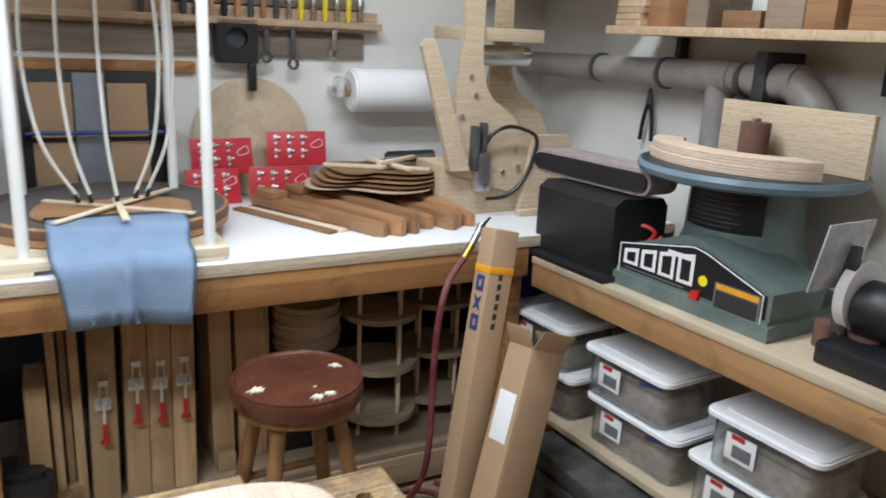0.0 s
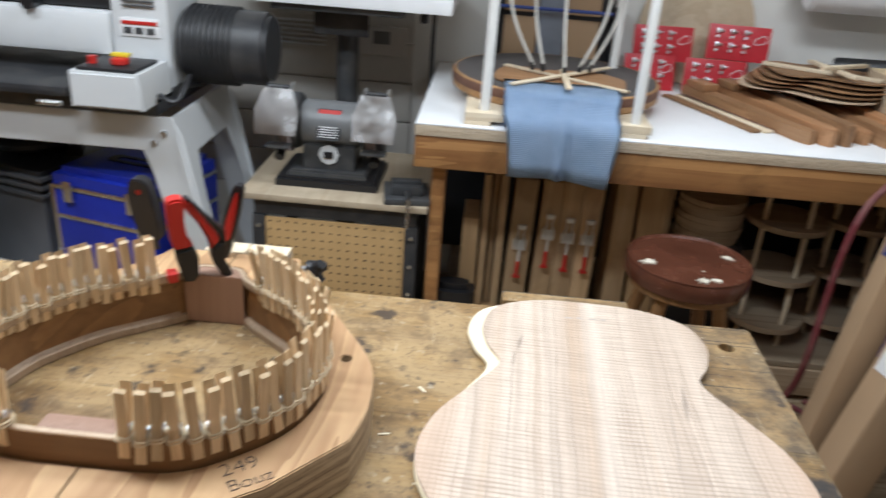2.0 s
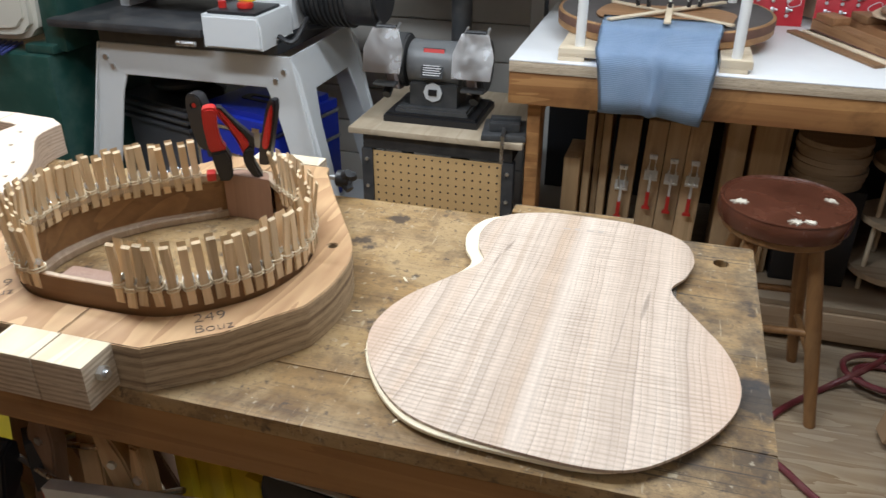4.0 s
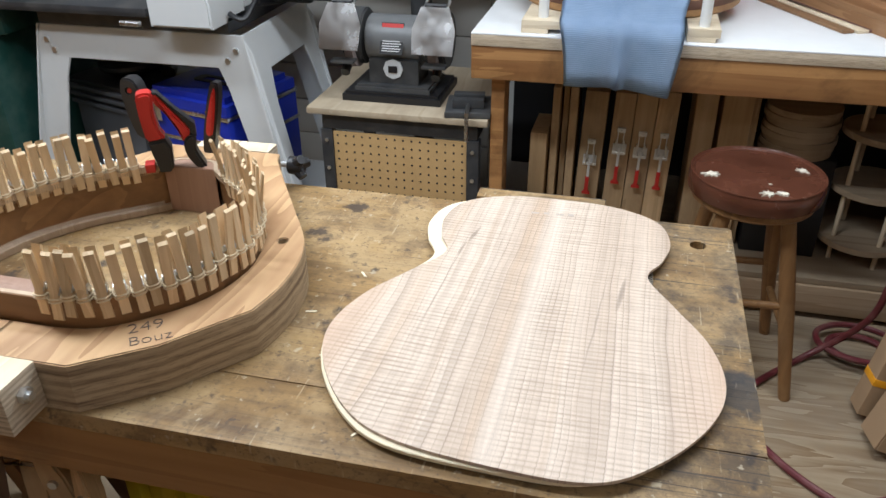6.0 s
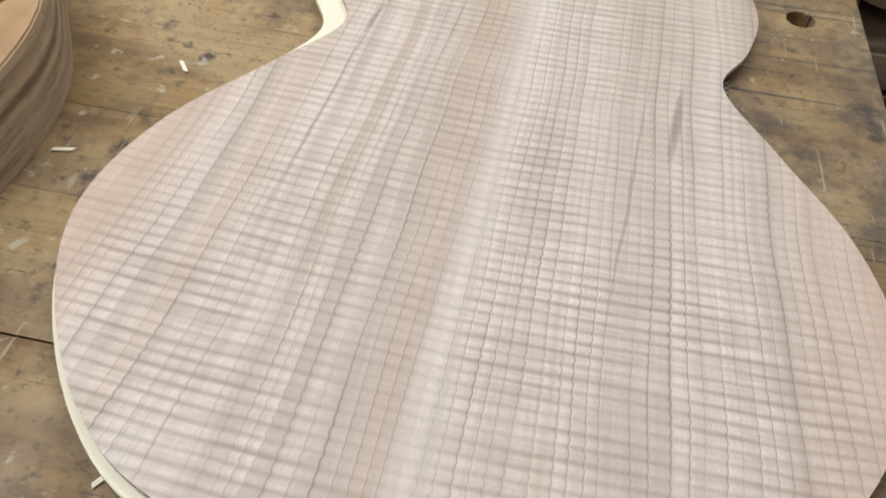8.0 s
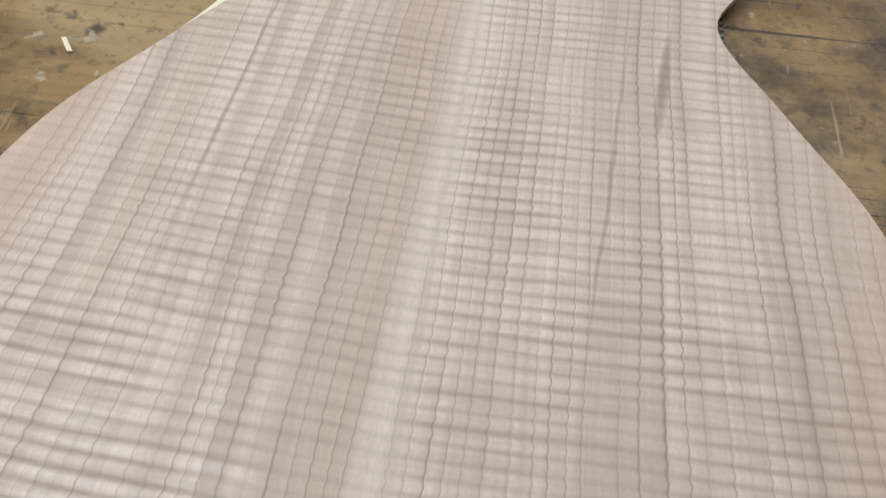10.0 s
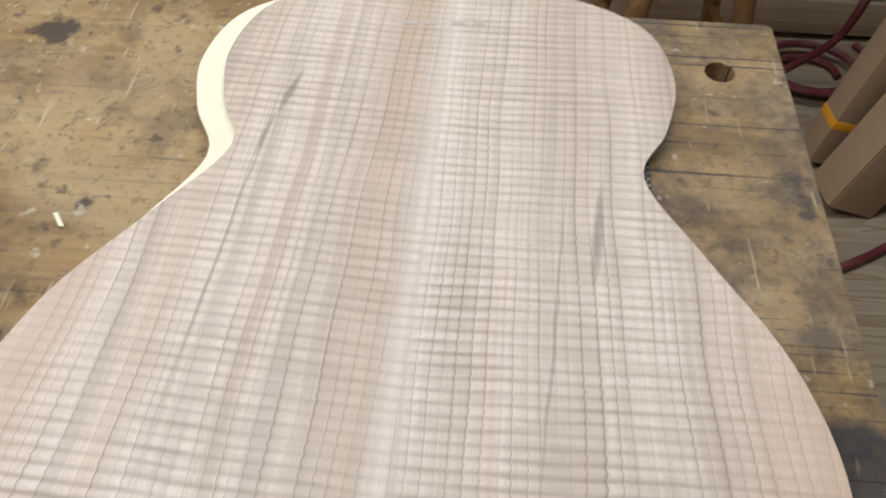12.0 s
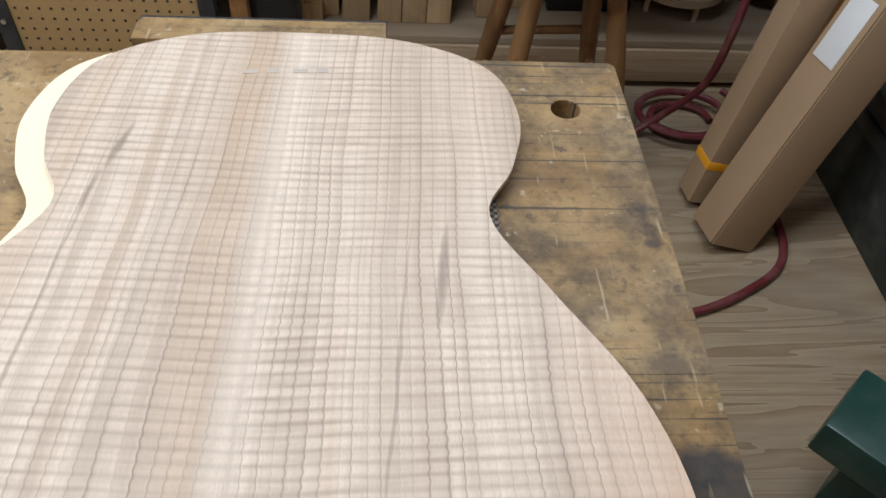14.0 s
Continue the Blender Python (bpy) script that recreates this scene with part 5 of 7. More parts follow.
for i in range(18):
    x = -0.02 + i * 0.042
    t = thing("screwdriver", (x, YW - 0.045, 1.4345), "screwdriver standing in the tool rail", "screwdriver", "tools in the rail")
    c = (DARK, DARK, STEEL, BLACK, MAHOG)[rnd.randrange(5)] if i < 11 else (YELLOW, STEEL)[i % 2]
    part("grip", add_lathe(bm_new(), [(0, 0.0), (0.008, 0), (0.011, 0.02), (0.009, 0.05), (0.011, 0.075), (0.006, 0.085), (0, 0.085)], 12), c, t)
    part("shank", add_cyl(bm_new(), (0, 0, -0.035), (0, 0, 0.001), 0.0035, seg=8), STEEL, t)


def wrench(x, z, ln, mt):
    t = thing("wrench", (x, YW - 0.05, z), "steel combination wrench hanging below the tool rail", "wrench", "hanging wrenches")
    part("shaft", add_box(bm_new(), -0.008, 0.008, -0.004, 0.004, -ln, 0, 0.002), mt, t)
    ring = [(0.020 * math.cos(a), 0.020 * math.sin(a)) for a in np.linspace(math.radians(-60), math.radians(240), 14)]
    inn_ = [(0.010 * math.cos(a), 0.012 * math.sin(a)) for a in np.linspace(math.radians(-40), math.radians(220), 10)]
    part("jaw", add_prism(bm_new(), [(x_, y_) for x_, y_ in ring] + inn_[::-1], -0.005, 0.005, (), 0.0, pose(0, 0, -ln - 0.014, 90, 0, 0) @ pose(0, 0, 0, 0, 0, 180)), mt, t)


wrench(0.365, 1.405, 0.08, DARK)
wrench(0.455, 1.405, 0.10, DARK)
wrench(0.60, 1.41, 0.07, STEEL)
bx = thing("black_gauge_box", (0.265, YW - 0.02, 1.29), "black plastic tool with a round opening on the wall", "wall tool")
part("housing", add_prism(bm_new(), [(-0.068, 0), (0.068, 0), (0.068, 0.14), (-0.068, 0.14)], 0, 0.05, [[(0.034 * math.cos(k * math.pi / 10), 0.078 + 0.034 * math.sin(k * math.pi / 10)) for k in range(20)]], 0.003, pose(0, 0, 0, 90, 0, 0)), BLACK, bx)
part("dial", add_cyl(bm_new(), (0, -0.02, 0.078), (0, -0.004, 0.078), 0.033, seg=24), plain("dark_blue_grey", (0.06, 0.07, 0.09), 0.3), bx)
part("grip", add_box(bm_new(), 0.035, 0.062, -0.05, -0.02, -0.09, -0.001, 0.005), BLACK, bx)
solo("round_board", add_cyl(bm_new(), (0, 0, 0.195), (0, 0.009, 0.195), 0.195, seg=64), PLY_TOP, (0.315, YW - 0.055, BBZ + 0.002), "round pale plywood board leaning on the wall", "round board", rx=-5)

tw = thing("paper_towel_roll", (0.79, YW - 0.095, 1.21), "white paper towel roll on a clear wall holder", "paper towels")
part("roll", add_cyl(bm_new(), (-0.15, 0, 0), (0.165, 0, 0), 0.074, seg=48, bevel=0.008), TOWEL, tw)
part("core", add_cyl(bm_new(), (-0.165, 0, 0), (0.17, 0, 0), 0.02, seg=20), CARD, tw)
part("holder_cap", add_cyl(bm_new(), (-0.20, 0, 0.01), (-0.155, 0, 0.01), 0.038, 0.03, 20, 0.004), CLEAR, tw)
part("holder_arm", add_box(bm_new(), -0.20, -0.19, -0.012, 0.093, -0.012, 0.012, 0.002), WHITE, tw)
part("holder_arm", add_box(bm_new(), 0.175, 0.185, -0.012, 0.093, -0.012, 0.012, 0.002), WHITE, tw)

# ---- drill press behind the grinder ----
dp = thing("drill_press", (-0.85, 1.62, 0), "drill press column with a white table board", "drill press")
part("column", add_cyl(bm_new(), (0, 0, 0.02), (0, 0, 1.75), 0.036, seg=28), DARK, dp)
part("base", add_prism(bm_new(), [(-0.18, -0.2), (0.18, -0.2), (0.18, 0.16), (-0.18, 0.16)], 0, 0.03, (), 0.01), DARK, dp)
part("bracket", add_prism(bm_new(), [(-0.085, -0.12), (0.085, -0.12), (0.06, 0.05), (-0.06, 0.05)], 0.985, 1.062, (), 0.006), BLACK_METAL, dp)
part("cast_table", add_box(bm_new(), -0.20, 0.20, -0.20, 0.14, 1.0625, 1.082, 0.004), DARK, dp)
tb = part("table_board", add_box(bm_new(), -0.42, 0.345, -0.22, 0.20, 1.083, 1.125, 0.003), WHITE, dp, "white laminated table board")
part("table_knob", add_cyl(bm_new(), (0.26, -0.17, 1.05), (0.26, -0.17, 1.0825), 0.012, seg=12), BLACK, dp)
part("table_knob", add_cyl(bm_new(), (0.19, -0.17, 1.06), (0.19, -0.17, 1.0825), 0.010, seg=12), BLACK, dp)
part("rack", add_cyl(bm_new(), (0.27, 0.12, 0.0), (0.27, 0.12, 1.4), 0.008, seg=10), DARK, dp)
part("head", add_box(bm_new(), -0.13, 0.13, -0.30, 0.14, 1.752, 1.98, 0.02), GREY, dp)
for i in range(4):
    solo("plywood_scrap", add_box(bm_new(), -0.18 + 0.02 * i, 0.16, -0.12, 0.1, 0, 0.011, 0.001), PLY, (-0.93 + 0.09 * (i % 2), 1.55, 1.1255 + 0.0112 * i), "pale plywood offcut on the drill press table", "offcut", "plywood scraps", rz=3 * i - 4)
ob = thing("outlet_box", (-0.78, Y1 - 0.023, 0.865), "grey wall box with a small display", "wall box")
part("box", add_box(bm_new(), -0.095, 0.095, -0.03, 0, 0, 0.10, 0.004), SIDING, ob)
part("display", add_box(bm_new(), -0.02, 0.04, -0.032, -0.0305, 0.04, 0.085, 0.001), GREY, ob)
vt = thing("wall_vent", (-1.09, Y1 - 0.023, 0.87), "grey louvred wall vent behind the grinder", "vent")
part("surround", add_box(bm_new(), -0.14, 0.14, -0.012, 0, 0, 0.11, 0.003), SIDING, vt)
for k in range(6):
    part("slat", add_box(bm_new(), -0.12, 0.12, -0.028, -0.0125, 0.012 + k * 0.016, 0.018 + k * 0.016, 0.001), LIGHT_GREY, vt)

# ---- drum sander on its stand ----
ds = thing("drum_sander", (-1.575, 1.10, 0), "white and black drum sander on a white steel stand", "drum sander")
ZT = 0.80
for sy, yy in ((0, 0.0), (1, 0.42)):
    o = [(-0.33, ZT), (0.335, ZT), (0.365, ZT - 0.05), (0.52, 0.0), (0.43, 0.0), (0.272, ZT - 0.16), (0.25, ZT - 0.10), (-0.25, ZT - 0.10), (-0.275, ZT - 0.16), (-0.44, 0.0), (-0.53, 0.0), (-0.35, ZT - 0.05)]
    part("leg_frame", add_prism(bm_new(), o, -0.006, 0.0, (), 0.002, pose(0, yy - 0.02 + 0.04 * sy, 0, 90, 0, 0)), LIGHT_GREY, ds, "white enamelled steel leg frame")
for sx in (-1, 1):
    o = [(-0.02, ZT), (0.45, ZT), (0.50, 0.0), (0.41, 0.0), (0.372, ZT - 0.22), (0.345, ZT - 0.12), (0.085, ZT - 0.12), (0.058, ZT - 0.22), (0.02, 0.0), (-0.07, 0.0)]
    m = pose(sx * 0.338, 0, 0, 0, 0, 0) @ pose(0, 0, 0, 90, 0, 90)
    sh = Matrix.Identity(4)
    sh[0][2] = -sx * 0.225
    sh[0][3] = sx * 0.225 * ZT
    part("side_frame", add_prism(bm_new(), o, -0.003, 0.003, (), 0.001, sh @ m), LIGHT_GREY, ds)
for x in (-0.315, -0.295, 0.285, 0.315):
    part("bolt", add_cyl(bm_new(), (x, -0.027, ZT - 0.045 - 0.03 * (abs(x) < 0.3)), (x, -0.020, ZT - 0.045 - 0.03 * (abs(x) < 0.3)), 0.008, seg=12), ZINC, ds)
part("stand_shelf", add_box(bm_new(), -0.47, 0.47, -0.02, 0.45, 0.20, 0.215, 0.002), LIGHT_GREY, ds)
part("bed", add_box(bm_new(), -0.33, 0.30, -0.02, 0.44, ZT + 0.001, ZT + 0.05, 0.004), DARK, ds)
part("conveyor", add_box(bm_new(), -0.46, 0.09, -0.09, 0.55, ZT + 0.052, ZT + 0.080, 0.012), BLACK_METAL, ds, "black conveyor belt table")
bm = add_prism(bm_new(), [(0.110, ZT + 0.035), (0.30, ZT + 0.035), (0.30, ZT + 0.10), (0.292, ZT + 0.130), (0.110, ZT + 0.130)], -0.18, 0.02, (), 0.006, pose(0, 0, 0, 90, 0, 0) @ pose(0, 0, 0.09))
part("control_box", bm, LIGHT_GREY, ds, "white control box")
part("control_panel", add_box(bm_new(), 0.125, 0.280, -0.095, 0.06, ZT + 0.1305, ZT + 0.139, 0.002), BLACK, ds)
part("stop_button", add_cyl(bm_new(), (0.215, -0.03, ZT + 0.139), (0.215, -0.03, ZT + 0.155), 0.024, seg=24, bevel=0.003), RED, ds, "red and yellow stop button")
part("stop_paddle", add_box(bm_new(), 0.185, 0.235, -0.02, 0.0, ZT + 0.155, ZT + 0.165, 0.003), YELLOW, ds)
part("dial", add_cyl(bm_new(), (0.145, -0.04, ZT + 0.139), (0.145, -0.04, ZT + 0.158), 0.012, seg=16), RED, ds)
part("crank", add_cyl(bm_new(), (0.04, -0.14, ZT + 0.05), (0.10, -0.14, ZT + 0.05), 0.008, seg=10), STEEL, ds)
part("column", add_box(bm_new(), 0.14, 0.30, 0.10, 0.34, ZT + 0.05, ZT + 0.46, 0.01), LIGHT_GREY, ds)
part("badge", add_box(bm_new(), 0.165, 0.275, 0.096, 0.0995, ZT + 0.19, ZT + 0.24, 0.001), PAPER, ds)
part("badge_stripe", add_box(bm_new(), 0.17, 0.27, 0.094, 0.0958, ZT + 0.222, ZT + 0.232, 0.0005), RED, ds)
for k in range(3):
    part("badge_mark", add_box(bm_new(), 0.175 + k * 0.032, 0.198 + k * 0.032, 0.094, 0.0958, ZT + 0.197, ZT + 0.215, 0.0005), DARK, ds)
for k in range(7):
    part("vent_slot", add_box(bm_new(), 0.175, 0.265, 0.094, 0.0995, ZT + 0.27 + k * 0.012, ZT + 0.275 + k * 0.012, 0.0005), DARK, ds)
part("drum_cover", add_box(bm_new(), -0.34, 0.138, 0.09, 0.36, ZT + 0.13, ZT + 0.25, 0.02), LIGHT_GREY, ds, "white drum cover")
part("drum_lid", add_box(bm_new(), -0.34, 0.138, 0.12, 0.34, ZT + 0.2505, ZT + 0.34, 0.02), BLACK, ds)
part("cover_handle", add_cyl(bm_new(), (-0.08, 0.07, ZT + 0.262), (-0.08, 0.12, ZT + 0.262), 0.018, seg=16), BLACK, ds)
part("cover_support", add_box(bm_new(), -0.36, -0.32, 0.15, 0.30, ZT + 0.05, ZT + 0.20, 0.006), LIGHT_GREY, ds)
bm = add_cyl(bm_new(), (0.305, 0.22, ZT + 0.16), (0.56, 0.22, ZT + 0.16), 0.105, seg=40, bevel=0.012)
mo = part("motor", bm, BLACK_METAL, ds, "black finned electric motor")
for k in range(9):
    part("fin", add_lathe(bm_new(), [(0.104, -0.003), (0.114, -0.002), (0.114, 0.002), (0.104, 0.003)], 36), BLACK_METAL, mo).matrix_basis = pose(0.33 + k * 0.016, 0.22, ZT + 0.16, 0, 90, 0)
part("cable", add_tube(bm_new(), [(0.31, -0.02, ZT + 0.06), (0.36, -0.03, ZT + 0.05), (0.37, 0.05, ZT + 0.10), (0.33, 0.12, ZT + 0.06), (0.36, 0.20, ZT + 0.05)], 0.008, 8), BLACK, ds)

CRATE = plain("dark_grey_plastic", (0.10, 0.103, 0.112), 0.45)
cr = thing("black_crate", (-1.83, 1.365, 0.200), "black plastic crate with a coiled hose on top", "crate", rz=-17)
bm = add_prism(bm_new(), [(-0.16, -0.12), (0.16, -0.12), (0.16, 0.16), (-0.16, 0.16)], 0.0, 0.27, (), 0.004)
part("body", bm, CRATE, cr)
for k in range(3):
    part("rib", add_box(bm_new(), -0.172 - 0.006 * k, 0.172 + 0.006 * k, -0.132 - 0.006 * k, 0.172, 0.272 + 0.03 * k, 0.286 + 0.03 * k, 0.003), CRATE, cr)
    part("wall_band", add_box(bm_new(), -0.164 - 0.005 * k, 0.164 + 0.005 * k, -0.124 - 0.005 * k, 0.164, 0.2865 + 0.03 * k - 0.0, 0.3015 + 0.03 * k, 0.002), BLACK_METAL, cr)
solo("coiled_hose", add_tube(bm_new(), [((0.12 - 0.003 * k) * math.cos(k * 0.7), (0.10 - 0.002 * k) * math.sin(k * 0.7), 0.028 + 0.0055 * k) for k in range(22)], 0.024, 10), BLACK, (-1.80, 1.36, 0.20 + 0.348), "black ribbed vacuum hose coiled in the crate", "hose")
bc = thing("blue_case", (-1.475, 1.21, 0.216), "blue tool case with aluminium edges under the sander", "tool case", rz=-14)
part("body", add_box(bm_new(), -0.15, 0.19, -0.10, 0.24, 0.001, 0.33, 0.006), BLUE, bc)
for zz in (0.0, 0.225, 0.318):
    part("edge", add_box(bm_new(), -0.154, 0.194, -0.104, 0.244, zz + 0.001, zz + 0.015, 0.004), ALU, bc, "aluminium edge trim")
for sx in (-1, 1):
    part("corner_edge", add_box(bm_new(), sx * 0.1475 - 0.008, sx * 0.1475 + 0.008, -0.1055, -0.095, 0.001, 0.334, 0.003), ALU, bc)
lid = part("lid", add_prism(bm_new(), [(-0.148, -0.098), (0.188, -0.098), (0.188, 0.238), (-0.148, 0.238)], 0.3345, 0.385, (), 0.02), BLUE, bc)
part("handle_recess", add_prism(bm_new(), [(x + 0.03, y + 0.05) for x, y in round_rect(0.085, 0.030, 0.02)], 0.385, 0.388, [[(x + 0.03, y + 0.05) for x, y in round_rect(0.055, 0.012, 0.008)]], 0.001), BLACK, lid, "black recessed handle")
for lx in (-0.09, 0.13):
    part("latch", add_box(bm_new(), lx - 0.016, lx + 0.016, -0.112, -0.1045, 0.285, 0.350, 0.002), ALU, bc, "aluminium latch")

# ---- bandsaw ----
bs = thing("bandsaw", (-2.25, 1.05, 0), "dark green bandsaw with cream wheel cover", "bandsaw")
part("cabinet", add_box(bm_new(), -0.33, 0.20, -0.05, 0.55, 0.0, 0.76, 0.015), GREEN, bs, "dark green steel cabinet")
part("cabinet_plate", add_box(bm_new(), -0.22, 0.02, -0.054, -0.0505, 0.46, 0.555, 0.012), CREAM, bs)
door = smooth_curve([(-0.23, 0.10), (-0.20, 0.03), (-0.12, 0.0), (0.10, 0.0), (0.16, 0.03), (0.185, 0.10), (0.185, 0.52), (-0.23, 0.52)], 4)
part("wheel_cover", add_prism(bm_new(), door, -0.02, 0.06, (), 0.018, pose(-0.02, 0.03, 0.80, 90, 0, 0)), CREAM, bs, "cream lower wheel cover")
part("cover_panel", add_prism(bm_new(), [(x * 0.84, y * 0.9 + 0.035) for x, y in door], 0.06, 0.066, (), 0.004, pose(-0.02, 0.03, 0.80, 90, 0, 0)), CREAM, bs)
part("column", add_box(bm_new(), 0.155, 0.24, 0.0, 0.30, 0.7605, 1.5, 0.02), GREEN, bs)
part("hinge_foot", add_box(bm_new(), 0.10, 0.21, -0.03, 0.10, 0.7605, 0.79, 0.008), GREEN, bs)
part("crank", add_cyl(bm_new(), (-0.38, -0.06, 0.80), (-0.28, -0.06, 0.80), 0.018, seg=14), BLACK, bs)
part("crank_handle", add_cyl(bm_new(), (-0.36, -0.09, 0.79), (-0.36, -0.09, 0.90), 0.015, seg=14), BLACK, bs)
for k in range(6):
    solo("blue_pen", add_cyl(bm_new(), (0, -0.08, 0.006), (0, 0.08, 0.006), 0.005, seg=8), NAVY, (-2.33 + 0.022 * k, 1.04, 0.7605), "dark blue pencil on the bandsaw cabinet", "pencil", "pencils on the cabinet", rz=20)


# ---- under the back bench ----
SZ = 0.136


BRIGHT_ZINC = plain("bright_zinc", (0.74, 0.77, 0.79), 0.42, 0.55)


def toggle_board(x, w, h, lean, clamp_z):
    t = thing("clamping_caul", (x, 1.275, SZ), "upright lumber caul with a red-handled toggle clamp", "clamping caul", "toggle clamp cauls", rx=-4, ry=lean)
    part("board", add_box(bm_new(), -w / 2, w / 2, 0, 0.16, 0, h, 0.003), SCRAP, t)
    c = part("toggle_clamp", add_box(bm_new(), -0.020, 0.020, -0.0035, -0.0005, clamp_z, clamp_z + 0.034, 0.001), BRIGHT_ZINC, t, "zinc toggle clamp")
    bm = bm_new()
    for s in (-1, 1):
        add_box(bm, s * 0.012 - 0.0015, s * 0.012 + 0.0015, -0.022, -0.004, clamp_z + 0.006, clamp_z + 0.046, 0.0005)
        add_box(bm, s * 0.0085 - 0.0014, s * 0.0085 + 0.0014, -0.018, -0.012, clamp_z + 0.030, clamp_z + 0.088, 0.0004)
        for zz in (0.005, 0.029):
            add_cyl(bm, (s * 0.016, -0.007, clamp_z + zz), (s * 0.016, -0.0035, clamp_z + zz), 0.0032, seg=8)
    add_cyl(bm, (-0.018, -0.016, clamp_z + 0.012), (0.018, -0.016, clamp_z + 0.012), 0.003, seg=8)
    part("clamp_arm", bm, ZINC, c)
    part("plunger", add_cyl(bm_new(), (0, -0.030, clamp_z + 0.080), (0, -0.002, clamp_z + 0.080), 0.0045, seg=10), ZINC, c)
    part("nut", add_box(bm_new(), -0.012, 0.012, -0.022, -0.010, clamp_z + 0.074, clamp_z + 0.088, 0.002), BRIGHT_ZINC, c)
    part("lever", add_box(bm_new(), -0.004, 0.004, -0.026, -0.0225, clamp_z - 0.034, clamp_z + 0.030, 0.001), BRIGHT_ZINC, c)
    part("red_grip", add_prism(bm_new(), [(-0.012, -0.086), (0.012, -0.086), (0.012, -0.080), (0.0055, -0.074), (0.0055, -0.030), (-0.0055, -0.030), (-0.0055, -0.074), (-0.012, -0.080)], 0.018, 0.029, (), 0.002, pose(0, 0, clamp_z, 90, 0, 0)), RED, c, "red plastic grip")


for x, w, h, cz in ((-0.245, 0.068, 0.50, 0.270), (-0.162, 0.060, 0.50, 0.312), (-0.100, 0.060, 0.50, 0.305), (-0.038, 0.060, 0.51, 0.305)):
    toggle_board(x, w, h, 1.5, cz)
rnd = random.Random(8)
for i, (x, w, z1, y, mt) in enumerate(((-0.395, 0.050, 0.37, 1.25, PINE_Z), (-0.352, 0.022, 0.50, 1.29, SCRAP), (-0.325, 0.018, 0.54, 1.33, SCRAP), (-0.300, 0.024, 0.50, 1.30, SCRAP), (0.085, 0.062, 0.50, 1.34, SCRAP), (0.175, 0.085, 0.53, 1.36, PINE_Z), (0.228, 0.022, 0.53, 1.38, SCRAP))):
    solo("lumber_offcut", add_box(bm_new(), -w / 2, w / 2, 0, 0.20, 0, z1, 0.003), mt, (x, y, SZ), "upright lumber offcut stored under the bench", "lumber offcut", "stored offcuts", rx=-3)
    if i in (1, 2, 4):
        for k in range(2):
            solo("wooden_cleat", add_box(bm_new(), -0.026, 0.026, 0, 0.03, 0, 0.055, 0.003), PINE_Z, (x, y - 0.032, SZ + 0.001 + 0.12 * k * 0), "short wooden cleat on the low shelf", "cleat", "cleats") if k == 0 else None
for k in range(8):
    solo("round_blank", add_cyl(bm_new(), (0, 0, 0), (0, 0, 0.0175), 0.105, seg=36), DUSTY, (0.36 + 0.004 * (k % 3), 1.43, 0.46 + 0.0178 * k), "dusty round wooden blank in a stack", "round blank", "stacked round blanks")
solo("stack_box", add_box(bm_new(), -0.11, 0.11, -0.10, 0.10, 0, 0.323, 0.004), BLACK, (0.36, 1.45, SZ + 0.0005), "dark box under the stacked blanks", "box")


def tier_stand(x, y, n):
    t = thing("tiered_form_stand", (x, y, SZ), "dusty wooden discs on dowel posts under the bench", "tiered stand", "tiered stands")
    for k in range(n):
        part("disc", add_cyl(bm_new(), (0, 0, 0.06 + k * 0.17), (0, 0, 0.078 + k * 0.17), 0.125, seg=40), DUSTY, t)
        for a in range(4):
            ang = a * math.pi / 2 + 0.4
            part("dowel", add_cyl(bm_new(), (0.09 * math.cos(ang), 0.09 * math.sin(ang), 0.0785 + k * 0.17 - (0.0785 if k == 0 else 0) * 0), (0.09 * math.cos(ang), 0.09 * math.sin(ang), 0.2295 + k * 0.17), 0.007, seg=10), PALE, t)
    for a in range(4):
        ang = a * math.pi / 2 + 0.4
        part("dowel", add_cyl(bm_new(), (0.09 * math.cos(ang), 0.09 * math.sin(ang), 0.0), (0.09 * math.cos(ang), 0.09 * math.sin(ang), 0.0595), 0.007, seg=10), PALE, t)


tier_stand(0.60, 1.40, 3)
tier_stand(0.84, 1.46, 3)
solo("black_sack", add_prism(bm_new(), smooth_curve([(-0.05, -0.03), (0.05, -0.03), (0.06, 0.03), (0.0, 0.05), (-0.06, 0.03)], 4, True), 0, 0.20, (), 0.02), BLACK, (-0.43, 1.17, 0.136 + 0.0), "black bag hanging behind the bench leg", "bag")

tub = thing("blue_tub", (1.10, 1.32, SZ), "blue plastic tub on the low shelf in the corner", "tub")
part("tub_body", add_prism(bm_new(), round_rect(0.14, 0.09, 0.03), 0.0, 0.54, [round_rect(0.134, 0.084, 0.026)], 0.002), BLUE, tub)
part("tub_lid", add_prism(bm_new(), round_rect(0.148, 0.098, 0.03), 0.541, 0.56, (), 0.004), BLUE, tub)

